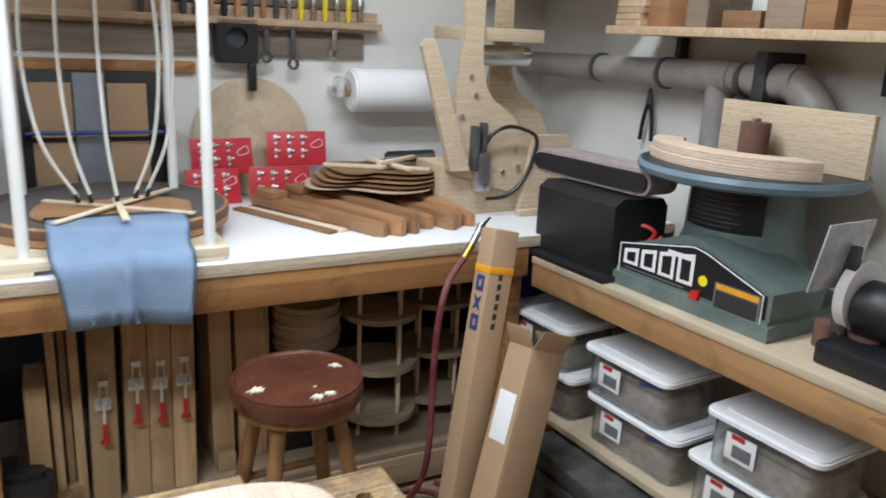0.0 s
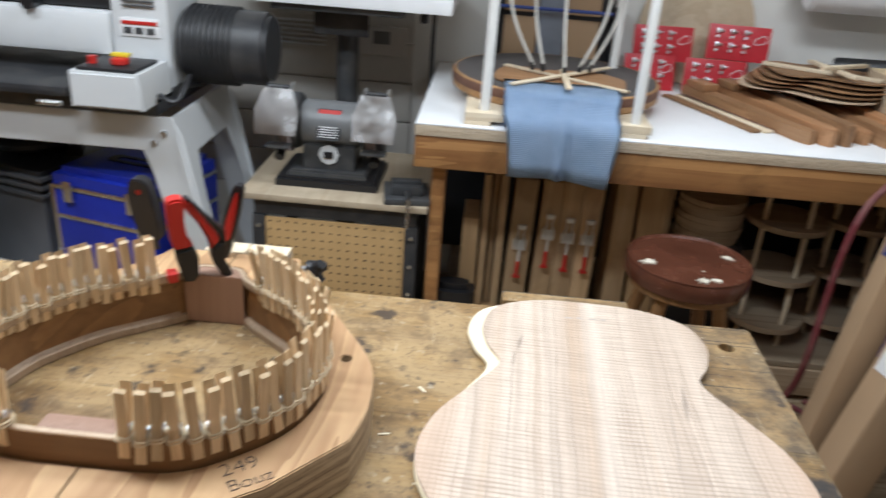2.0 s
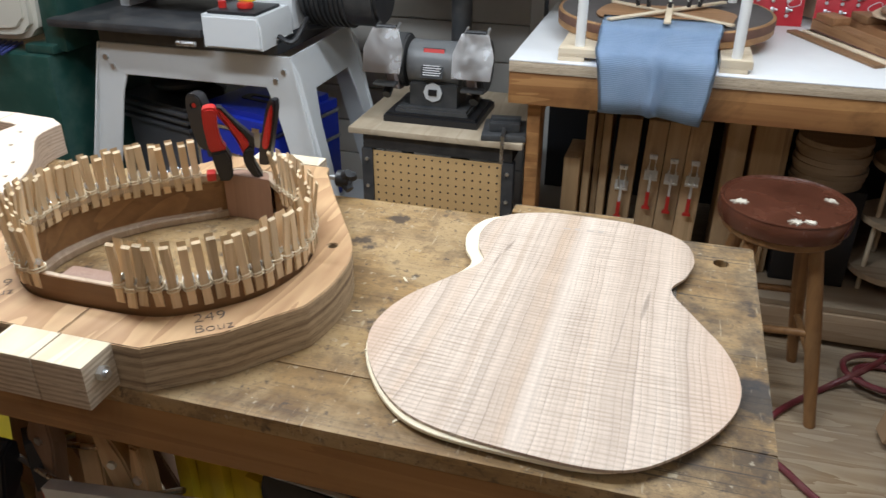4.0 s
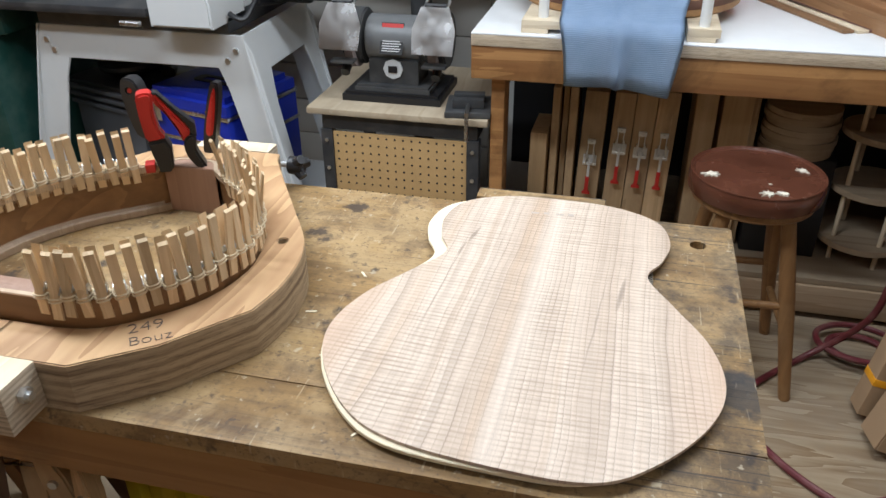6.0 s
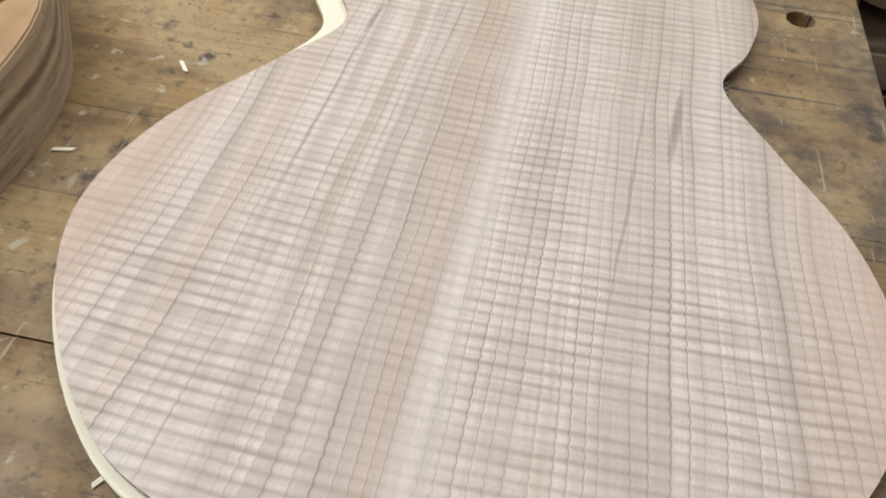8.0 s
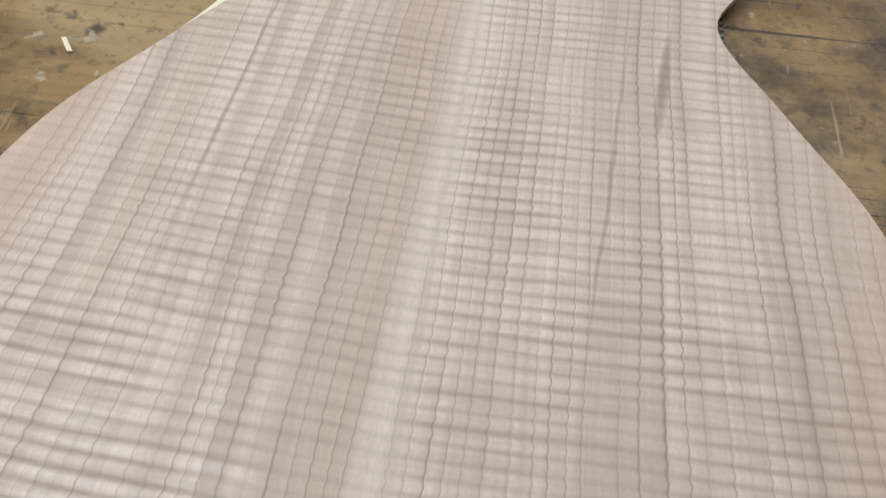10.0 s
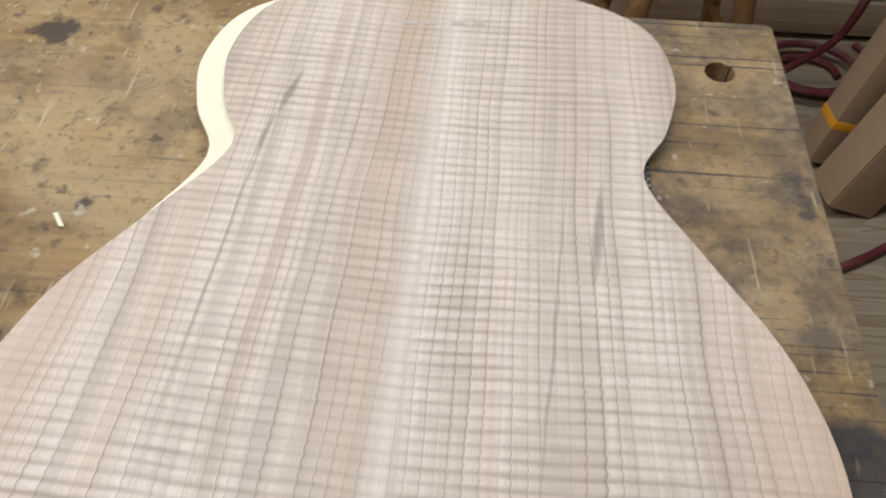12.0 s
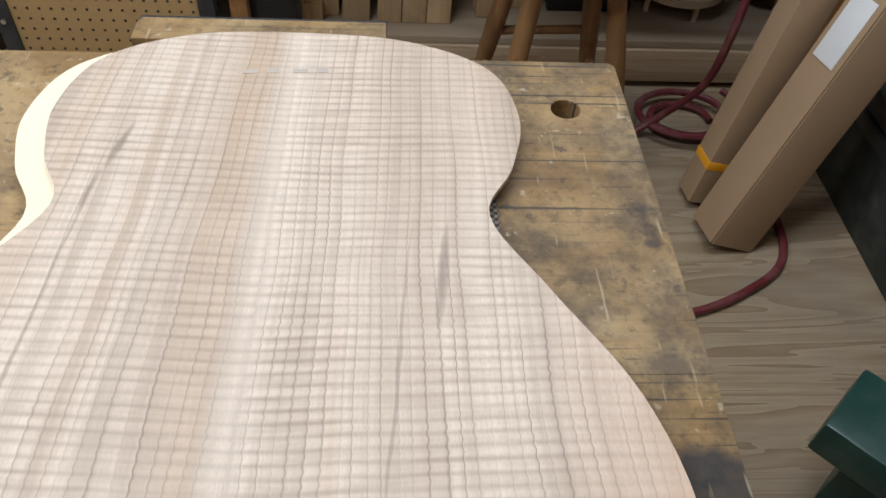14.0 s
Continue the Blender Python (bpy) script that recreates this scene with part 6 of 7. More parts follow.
# ---- stool ----
st = thing("stool", (0.187, 0.946, -0.0), "round wooden stool with torn brown vinyl seat", "stool")
part("cushion", add_lathe(bm_new(), [(0, 0.527), (0.152, 0.527), (0.160, 0.532), (0.163, 0.552), (0.162, 0.572), (0.158, 0.579), (0.153, 0.580), (0.148, 0.5765), (0.12, 0.5775), (0.07, 0.580), (0, 0.581)], 64), LEATHER, st, "brown vinyl cushion, torn at the rim")
part("seat_board", add_lathe(bm_new(), [(0, 0.507), (0.145, 0.507), (0.148, 0.511), (0.148, 0.5265), (0, 0.5265)], 48), STOOL_WOOD, st)
part("piping", add_tube(bm_new(), [(0.158 * math.cos(k * math.pi / 12), 0.158 * math.sin(k * math.pi / 12), 0.5795) for k in range(24)], 0.0032, 6, True), LEATHER, st)
rnd = random.Random(5)
for cx, cy, r in ((-0.112, -0.038, 0.017), (0.108, 0.030, 0.014), (0.045, -0.118, 0.013), (0.012, -0.124, 0.016), (0.022, -0.070, 0.004)):
    pts = [(cx + r * q * math.cos(k * math.pi / 8) * 1.15, cy + r * q * math.sin(k * math.pi / 8)) for k, q in ((k, rnd.uniform(0.35, 0.7) if k % 2 else rnd.uniform(0.7, 1.35)) for k in range(16))]
    part("torn_patch", add_prism(bm_new(), pts, 0.570, 0.5812, (), 0.0004), FOAM, st, "pale stuffing showing through a tear")
feet = []
for a in range(4):
    ang = math.pi / 4 + a * math.pi / 2 + 0.06
    p0, p1 = Vector((0.105 * math.cos(ang), 0.105 * math.sin(ang), 0.5065)), Vector((0.213 * math.cos(ang), 0.213 * math.sin(ang), 0.0))
    feet.append((p0, p1))
    bm = add_cyl(bm_new(), p1, p1.lerp(p0, 0.55), 0.015, 0.021, 16)
    add_cyl(bm, p1.lerp(p0, 0.55), p0, 0.021, 0.018, 16)
    part("leg", bm, STOOL_WOOD, st)
for a in range(4):
    f = 0.36 if a % 2 else 0.52
    part("rung", add_cyl(bm_new(), feet[a][1].lerp(feet[a][0], f), feet[(a + 1) % 4][1].lerp(feet[(a + 1) % 4][0], f), 0.010, seg=12), STOOL_WOOD, st)


# ---- cardboard boxes leaning by the bench ----
def carton(base, top, w, d, twist, name, label):
    b, t_ = Vector(base), Vector(top)
    ax = t_ - b
    q = ax.to_track_quat("Z", "X").to_matrix().to_4x4()
    ob = new(name)
    ob.matrix_basis = Matrix.Translation(b) @ q @ pose(0, 0, 0, 0, 0, twist)
    tagged(ob, label, "cardboard box", "cartons by the bench")
    return ob, ax.length, w / 2, d / 2


tall, L, w, d = carton((0.545, 0.79, 0.012), (0.722, 0.90, 0.925), 0.074, 0.068, -30, "tall_carton", "tall narrow brown cardboard carton with orange tape")
part("box", add_box(bm_new(), -w, w, -d, d, 0, L, 0.003), CARD, tall)
for z in (L - 0.115, 0.09):
    part("tape", add_box(bm_new(), -w - 0.0008, w + 0.0008, -d - 0.0008, d + 0.0008, z, z + 0.02, 0.0005), ORANGE, tall, "orange tape band")
R_ = tall.matrix_basis.to_3x3()
for k in range(6):
    for way, mt in (((-0.9, -0.43, 0), NAVY), ((0.3, -0.9, 0), INK)):
        v = max(((R_ @ Vector(q)).dot(Vector(way)), q) for q in ((1, 0, 0), (-1, 0, 0), (0, 1, 0), (0, -1, 0)))[1]
        fm = pose(0, 0, 0, 0, 0, math.degrees(math.atan2(v[1], v[0])) + 90) @ pose(0, -(w if v[0] else d), 0)
        if mt is NAVY and k < 3:
            z = L - 0.165 - 0.052 * k
            o = [(-0.018, 0.0), (0.018, 0.0), (0.018, 0.042), (-0.018, 0.042)] if k != 1 else [(-0.018, 0.0), (0.0, 0.010), (0.018, 0.0), (0.008, 0.02), (0.018, 0.042), (0.0, 0.032), (-0.018, 0.042), (-0.008, 0.02)]
            hole = [[(-0.006, 0.012), (0.006, 0.012), (0.006, 0.03), (-0.006, 0.03)]] if k != 1 else ()
            part("printed_mark", add_prism(bm_new(), o, 0, 0.0006, hole, 0, fm @ pose(0, -0.0002, z, 90, 0, 0)), mt, tall)
        elif mt is INK:
            z = L - 0.13 - 0.026 * k
            part("printed_mark", add_prism(bm_new(), [(-0.006, 0), (0.006, 0), (0.006, 0.016), (-0.006, 0.016)], 0, 0.0006, (), 0, fm @ pose(0, -0.0002, z, 90, 0, 0)), mt, tall)
short, L, w, d = carton((0.566, 0.668, 0.012), (0.772, 0.768, 0.635), 0.105, 0.095, -22, "short_carton", "open brown cardboard carton leaning on its neighbour")
for sx, sy in ((-1, 0), (1, 0), (0, -1), (0, 1)):
    if sx:
        part("panel", add_box(bm_new(), sx * w - 0.002, sx * w + 0.002, -d, d, 0, L, 0.0008), CARD, short)
    else:
        part("panel", add_box(bm_new(), -w + 0.0025, w - 0.0025, sy * d - 0.002, sy * d + 0.002, 0, L, 0.0008), CARD, short)
part("base_panel", add_box(bm_new(), -w + 0.003, w - 0.003, -d + 0.003, d - 0.003, 0.001, 0.004, 0), CARD, short)
part("flap", add_box(bm_new(), -w, w, -0.001, 0.001, 0, 0.06, 0.0005, pose(0, d, L, -28, 0, 0)), CARD, short)
part("flap", add_box(bm_new(), -0.001, 0.001, -d, d, 0, 0.055, 0.0005, pose(w, 0, L, 0, 30, 0)), CARD, short)
part("flap", add_box(bm_new(), -0.001, 0.001, -d, d, 0, 0.05, 0.0005, pose(-w, 0, L, 0, 35, 0)), CARD, short)
def facing(ob, w, d, way):
    """The side of a carton that looks most along a way: its middle line and outward direction."""
    R = ob.matrix_basis.to_3x3()
    best = max(((R @ Vector(v)).dot(Vector(way)), v) for v in ((1, 0, 0), (-1, 0, 0), (0, 1, 0), (0, -1, 0)))[1]
    v = Vector(best)
    return pose(0, 0, 0, 0, 0, math.degrees(math.atan2(v.y, v.x)) + 90) @ pose(0, -(w if v.x else d), 0), (d if v.x else w)


side_m, half = facing(short, w, d, (-0.9, -0.43, 0))
part("shipping_label", add_box(bm_new(), -0.034, 0.034, -0.0036, -0.0024, L * 0.62, L * 0.62 + 0.13, 0.0002, side_m), PAPER, short, "blank white shipping label")

# air hose
hose = thing("air_hose", (0, 0, 0), "red rubber air hose with brass coupling, looped to the floor", "air hose")
part("hose", add_tube(bm_new(), [(0.665, 0.985, 0.83), (0.61, 0.97, 0.765), (0.575, 0.95, 0.66), (0.565, 0.945, 0.50), (0.555, 0.93, 0.34), (0.545, 0.95, 0.20), (0.50, 1.00, 0.08), (0.42, 0.99, 0.012), (0.275, 0.838, 0.010), (0.215, 0.72, 0.010), (0.232, 0.64, 0.010), (0.273, 0.59, 0.010), (0.315, 0.535, 0.010), (0.36, 0.49, 0.010), (0.41, 0.45, 0.010)], 0.0092, 10), HOSE, hose)
part("hose_coil", add_tube(bm_new(), [(0.58 + (0.07 + 0.004 * k) * math.cos(k * 0.7), 1.06 + (0.055 + 0.003 * k) * math.sin(k * 0.7), 0.010 + 0.0021 * k) for k in range(20)], 0.0090, 8), HOSE, hose)
part("hose_tail", add_tube(bm_new(), [(0.41, 0.45, 0.010), (0.47, 0.46, 0.0115), (0.56, 0.50, 0.0115), (0.66, 0.57, 0.0115), (0.70, 0.66, 0.0115), (0.70, 0.78, 0.0115), (0.66, 0.90, 0.0115)], 0.0090, 10), HOSE, hose)
part("coupling", add_cyl(bm_new(), (0.665, 0.985, 0.83), (0.69, 0.99, 0.865), 0.012, seg=12), plain("brass", (0.62, 0.45, 0.12), 0.3, 1.0), hose, "brass coupling")
part("nozzle", add_cyl(bm_new(), (0.69, 0.99, 0.865), (0.725, 1.0, 0.915), 0.011, seg=12), ZINC, hose)
part("trigger", add_cyl(bm_new(), (0.715, 0.99, 0.91), (0.745, 0.995, 0.935), 0.005, 0.003, seg=8), BLACK, hose)

# ---- bench along the right wall ----
RB = thing("side_bench", (0.935, 1.055, 0), "side bench with plywood top and fir front beam", "workbench", rz=4)
RL = 1.75


def rb(u, v, z):
    """A place on the side bench: u along its front from the corner, v inwards from its front edge."""
    return RB.matrix_basis @ Vector((v, -u, z))


part("top", add_box(bm_new(), 0.0, 0.50, -RL, 0.0, 0.772, 0.792, 0.002), PLY_TOP, RB, "dusty plywood top")
part("front_beam", add_box(bm_new(), 0.003, 0.04, -RL, -0.002, 0.70, 0.7715, 0.003), FIR_Y, RB, "fir front beam")
part("lower_shelf", add_box(bm_new(), 0.0, 0.50, -RL, -0.01, 0.305, 0.325, 0.002), PLY_TOP, RB, "plywood lower shelf")
for u in (0.02, RL - 0.1):
    part("leg", add_box(bm_new(), 0.05, 0.135, -u - 0.04, -u, 0.0, 0.304, 0.003), FIR, RB)
    part("leg", add_box(bm_new(), 0.42, 0.46, -u - 0.04, -u, 0.3255, 0.771, 0.003), FIR, RB)


def bin_box(u0, u1, z, contents, v=0.02, depth=0.33):
    L_, D_ = u1 - u0, depth
    t = thing("storage_bin", tuple(rb((u0 + u1) / 2, v + D_ / 2, z)), "clear plastic storage bin with white lid and paper label", "storage bin", "storage bins", rz=4)
    o = lambda g: round_rect(D_ / 2 - g, L_ / 2 - g, 0.03)
    bm = add_prism(bm_new(), o(0.014), 0.0, 0.122, [o(0.0165)], 0)
    add_prism(bm, o(0.017), 0.0, 0.002)
    part("tub", bm, CLEAR, t)
    part("contents", add_prism(bm_new(), o(0.03), 0.003, 0.085, (), 0.012), contents, t, "jumbled contents seen through the side")
    bm = add_prism(bm_new(), o(0.0), 0.1225, 0.138, (), 0.005)
    part("lid", bm, WHITE, t, "white plastic lid")
    part("lid_panel", add_prism(bm_new(), o(0.03), 0.1382, 0.1415, (), 0.002), WHITE, t)
    part("paper_label", add_box(bm_new(), -D_ / 2 + 0.011, -D_ / 2 + 0.0135, L_ / 2 - 0.145, L_ / 2 - 0.065, 0.035, 0.100, 0.0003), PAPER, t)
    part("label_stripe", add_box(bm_new(), -D_ / 2 + 0.010, -D_ / 2 + 0.0108, L_ / 2 - 0.115, L_ / 2 - 0.08, 0.088, 0.10, 0.0003), RED, t)
    part("label_picture", add_box(bm_new(), -D_ / 2 + 0.010, -D_ / 2 + 0.0108, L_ / 2 - 0.135, L_ / 2 - 0.085, 0.045, 0.075, 0.0003), GREY, t)
    for k in range(6):
        a = random.Random(int(u0 * 100 + z * 10 + k))
        part("oddment", add_box(bm_new(), -0.02, 0.02, -0.03, 0.03, 0, 0.015, 0.003, pose(-D_ / 2 + 0.05 + a.uniform(0, 0.12), a.uniform(-L_ / 2 + 0.07, L_ / 2 - 0.07), 0.084, a.uniform(-20, 20), a.uniform(-15, 15), a.uniform(0, 90))), (CARD, MAHOG, GREY, BLUE, RED, YELLOW)[k], t)


MIXED = plain("mixed_small_parts", (0.36, 0.30, 0.25), 0.7, vary=0.5, scale=22)
for u0, u1, v0, v1 in ((-0.10, 0.20, -0.145, 0.165), (0.25, 0.59, 0.235, 0.550), (0.615, 0.955, 0.660, 0.965)):
    bin_box(u0, u1, 0.3255, MIXED, 0.022, 0.235)
    bin_box(v0, v1, 0.3255 + 0.1423, MIXED, 0.012, 0.225)

# spindle sander
ss = thing("spindle_sander", tuple(rb(0.52, 0.235, 0.7925)), "grey-green oscillating spindle sander with round table", "spindle sander", rz=4)
o = smooth_curve([(-0.185, -0.27), (0.17, -0.27), (0.185, -0.255), (0.185, 0.255), (0.17, 0.27), (-0.185, 0.27)], 1)
part("base", add_prism(bm_new(), [(-0.19, -0.25), (0.19, -0.25), (0.19, 0.25), (-0.19, 0.25)], 0.0, 0.045, (), 0.01), SAGE, ss)
prof = [(-0.24, 0.0455), (0.24, 0.0455), (0.24, 0.105), (0.225, 0.118), (0.03, 0.178), (-0.02, 0.178), (-0.225, 0.105), (-0.24, 0.09)]
part("front_housing", add_prism(bm_new(), [(-x, y) for x, y in prof], -0.175, 0.02, (), 0.006, pose(0, 0, 0, 90, 0, 90)), SAGE, ss)
pan = [(-0.228, 0.012), (0.228, 0.012), (0.228, 0.100), (0.06, 0.155), (0.02, 0.162), (-0.228, 0.112)]
m_front = pose(-0.1765, 0, 0, 90, 0, -90)
part("name_plate", add_prism(bm_new(), pan, 0, 0.003, (), 0.001, m_front), BLACK, ss, "black name plate with white outline")
for (a, b), (c_, d_) in zip(pan, pan[1:] + pan[:1]):
    part("plate_outline", add_cyl(bm_new(), m_front @ Vector((a * 0.965, b * 0.96 + 0.003, 0.0035)), m_front @ Vector((c_ * 0.965, d_ * 0.96 + 0.003, 0.0035)), 0.0016, seg=6), PAPER, ss)
for k in range(4):
    x = -0.205 + k * 0.060
    top = 0.100 + 0.0105 * k
    part("logo_block", add_prism(bm_new(), [(x, 0.062), (x + 0.050, 0.062), (x + 0.050, top + 0.010), (x, top)], 0.003, 0.0038, [[(x + 0.010, 0.070), (x + 0.040, 0.070), (x + 0.040, top - 0.002), (x + 0.010, top - 0.008)]], 0, m_front), PAPER, ss)
for k in range(3):
    part("small_print", add_prism(bm_new(), [(-0.20, 0.050 - k * 0.011), (0.0, 0.050 - k * 0.011), (0.0, 0.053 - k * 0.011), (-0.20, 0.053 - k * 0.011)], 0.003, 0.0036, (), 0, m_front), GREY, ss)
part("logo_bar", add_prism(bm_new(), [(-0.06, 0.122), (0.015, 0.122), (0.015, 0.134), (-0.06, 0.134)], 0.003, 0.0036, (), 0, m_front), PAPER, ss)
part("dot", add_cyl(bm_new(), m_front @ Vector((0.055, 0.085, 0.003)), m_front @ Vector((0.055, 0.085, 0.0045)), 0.013, seg=20), plain("yellow_dot", (0.85, 0.72, 0.02), 0.4), ss, "yellow dot")
part("switch_key", add_prism(bm_new(), [(0.02, 0.03), (0.05, 0.035), (0.055, 0.06), (0.03, 0.055)], 0.003, 0.012, (), 0.001, m_front), RED, ss, "red switch key")
part("warning_label", add_prism(bm_new(), [(0.09, 0.02), (0.215, 0.02), (0.215, 0.095), (0.09, 0.095)], 0.003, 0.0036, (), 0, m_front), GREY, ss)
part("warning_text", add_prism(bm_new(), [(0.095, 0.024), (0.21, 0.024), (0.21, 0.076), (0.095, 0.076)], 0.0037, 0.0040, (), 0, m_front), INK, ss)
part("warning_band", add_prism(bm_new(), [(0.095, 0.079), (0.21, 0.079), (0.21, 0.092), (0.095, 0.092)], 0.0037, 0.0040, (), 0, m_front), ORANGE, ss)
part("column", add_lathe(bm_new(), [(0.0, 0.046), (0.165, 0.046), (0.160, 0.12), (0.145, 0.16), (0.140, 0.302), (0.0, 0.302)], 40, (0.04, 0.02)), SAGE, ss)
bm = bm_new()
ring = []
for k in range(13):
    t_ = radians(150 + 7 * k)
    ring.append([bm.verts.new((0.04 + r_ * math.cos(t_), 0.02 + r_ * math.sin(t_), z_)) for r_, z_ in ((0.1452, 0.190), (0.1462, 0.192), (0.1445, 0.288), (0.1435, 0.290))])
for q0, q1 in zip(ring, ring[1:]):
    for k in range(3):
        bm.faces.new((q0[k], q1[k], q1[k + 1], q0[k + 1]))
part("spec_plate", bm, BLACK, ss, "glossy black specification plate")
for k in range(7):
    part("spec_line", add_tube(bm_new(), [(0.04 + 0.1472 * math.cos(radians(t_)), 0.02 + 0.1472 * math.sin(radians(t_)), 0.202 + 0.012 * k) for t_ in range(157, 157 + 56 + 8 * (k % 2), 8)], 0.0009, 4), GREY, ss)
part("table_rim", add_lathe(bm_new(), [(0.0, 0.303), (0.23, 0.303), (0.268, 0.315), (0.274, 0.328), (0.270, 0.340), (0.0, 0.340)], 64, (0.03, 0.02)), TABLE_BLUE, ss, "blue-grey round table rim")
part("table_top", add_lathe(bm_new(), [(0.0, 0.3402), (0.262, 0.3402), (0.264, 0.3412), (0.0, 0.3416)], 64, (0.03, 0.02)), BLACK_METAL, ss)
part("spindle", add_cyl(bm_new(), (0.03, 0.02, 0.342), (0.03, 0.02, 0.445), 0.036, seg=32), ABRASIVE_BROWN, ss, "brown abrasive spindle sleeve")
part("spindle_nut", add_cyl(bm_new(), (0.03, 0.02, 0.4455), (0.03, 0.02, 0.455), 0.014, seg=6), ZINC, ss)
part("red_wire", add_tube(bm_new(), [(-0.10, 0.235, 0.05), (-0.11, 0.255, 0.10), (-0.10, 0.235, 0.145), (-0.08, 0.20, 0.13), (-0.09, 0.225, 0.09), (-0.06, 0.19, 0.12)], 0.006, 8), RED, ss, "coiled red wire")
for k in range(3):
    r = 0.024 + 0.006 * k
    solo("sanding_sleeve", add_cyl(bm_new(), (0, 0, 0), (0, 0, 0.055), r, seg=28), ABRASIVE_BROWN, tuple(rb(0.80 + 0.045 * k + 0.03, 0.16 + 0.06 * (k % 2), 0.7925)), "brown abrasive sanding sleeve on the bench", "sanding sleeve", "sanding sleeves")
zt = 0.7925 + 0.3418
RIM_PLY = face_and_edge("pinkish_rim_plywood", (0.78, 0.58, 0.40), (0.66, 0.46, 0.30), (0.74, 0.55, 0.38), (0.50, 0.33, 0.20), 0.0032)
for k in range(2):
    arc = [(0.255 * math.cos(a), 0.19 * math.sin(a)) for a in np.linspace(math.radians(12), math.radians(165), 18)]
    arc += [(0.175 * math.cos(a), 0.115 * math.sin(a)) for a in np.linspace(math.radians(165), math.radians(12), 18)]
    solo("laminated_rim", add_prism(bm_new(), arc, 0, 0.021, (), 0.002), RIM_PLY, tuple(rb(0.49, 0.250 + 0.004 * k, zt + 0.0004 + 0.0214 * k)), "curved pale plywood rim segment on the sander table", "wood segment", "rim segments", rz=94 - k)
solo("fence_board", add_box(bm_new(), -0.215, 0.215, -0.009, 0.009, 0, 0.145, 0.002), JIG_PLY, (1.315, 0.535, zt + 0.0004), "pale plywood fence on the sander table", "fence board", rz=91)

# belt sander
bl = thing("belt_sander", tuple(rb(0.05, 0.13, 0.7925)), "black bench belt sander with worn grey belt", "belt sander", rz=4)
part("base", add_box(bm_new(), -0.13, 0.12, -0.25, 0.11, 0.0, 0.018, 0.006), BLACK, bl)
part("housing", add_prism(bm_new(), [(-0.095, 0.0), (0.10, 0.0), (0.10, 0.185), (0.07, 0.205), (-0.075, 0.198), (-0.095, 0.175)], -0.24, 0.09, (), 0.012, pose(0, 0, 0.0185, 90, 0, 180)), BLACK, bl)
ends = [(-0.25, 0.268), (0.16, 0.262)]
pts = [(ends[1][0] + 0.036 * math.cos(a), ends[1][1] + 0.036 * math.sin(a)) for a in np.linspace(-math.pi / 2, math.pi / 2, 12)] + [(ends[0][0] + 0.036 * math.cos(a), ends[0][1] + 0.036 * math.sin(a)) for a in np.linspace(math.pi / 2, 3 * math.pi / 2, 12)]
part("belt", add_prism(bm_new(), pts, -0.05, 0.05, (), 0.0, pose(0.02, 0, 0, 90, 0, 90)), SAND, bl, "grey abrasive belt", 50)
part("belt_frame", add_prism(bm_new(), [(x * 0.97, 0.265 + (y - 0.265) * 0.7) for x, y in pts], -0.058, -0.0505, (), 0.0, pose(0.02, 0, 0, 90, 0, 90)), BLACK, bl)

# guarded tool at the end of the bench
gd = thing("guarded_disc_tool", tuple(rb(0.975, 0.17, 0.7925)), "black bench tool with a clear plastic guard", "bench tool", rz=4)
part("base", add_box(bm_new(), -0.12, 0.12, -0.12, 0.10, 0.0, 0.05, 0.01), BLACK, gd)
part("motor", add_cyl(bm_new(), (0, -0.12, 0.11), (0, 0.08, 0.11), 0.06, seg=28, bevel=0.008), BLACK, gd)
part("guard_arm", add_box(bm_new(), -0.045, -0.030, 0.085, 0.118, 0.05, 0.24, 0.002), BLACK_METAL, gd)
part("wheel", add_cyl(bm_new(), (0.0, 0.082, 0.13), (0.0, 0.105, 0.13), 0.075, seg=32), PAPER, gd)
part("guard", add_box(bm_new(), -0.12, 0.04, -0.004, 0.002, 0.0, 0.15, 0.004, pose(-0.02, 0.125, 0.145, 10, 0, 0)), plain("smoky_plastic", (0.42, 0.44, 0.47), 0.25), gd, "smoky plastic guard")
part("guard_screw", add_cyl(bm_new(), (-0.03, 0.105, 0.275), (-0.03, 0.130, 0.275), 0.009, seg=10), ZINC, gd)

# ---- right wall: duct, shelf ----
du = thing("dust_pipe", (1.40, 0, 1.31), "dusty grey plastic dust pipe with bands on the wall", "duct")
part("pipe", add_cyl(bm_new(), (0, 1.88, 0.008), (0, 0.66, 0.024), 0.043, seg=32), PIPE, du)
part("elbow", add_tube(bm_new(), [(0, 0.68, 0.022), (0, 0.61, 0.014), (0.0, 0.545, -0.035), (0.0, 0.515, -0.11), (0, 0.51, -0.24)], 0.046, 20), PIPE, du)
part("branch", add_cyl(bm_new(), (0, 0.86, 0.0), (0, 0.86, -0.30), 0.040, seg=28), PIPE, du)
for y in (1.08, 0.77, 1.40):
    part("band", add_cyl(bm_new(), (0, y - 0.008, 0.017), (0, y + 0.008, 0.017), 0.0485, seg=32), DARK, du)
for y in (0.88, 0.67):
    part("sleeve", add_cyl(bm_new(), (0, y - 0.07, 0.020), (0, y + 0.07, 0.020), 0.0475, seg=32), PIPE, du)
part("bracket", add_box(bm_new(), -0.055, 0.09, 0.665, 0.705, -0.05, 0.095, 0.004), BLACK_METAL, du)
sh = thing("wall_shelf", (0, 0, 1.435), "pine wall shelf holding wood and boxes", "shelf")
part("board", add_box(bm_new(), 1.235, X1 - 0.003, -0.60, 1.19, 0.0, 0.024, 0.003), PINE, sh)
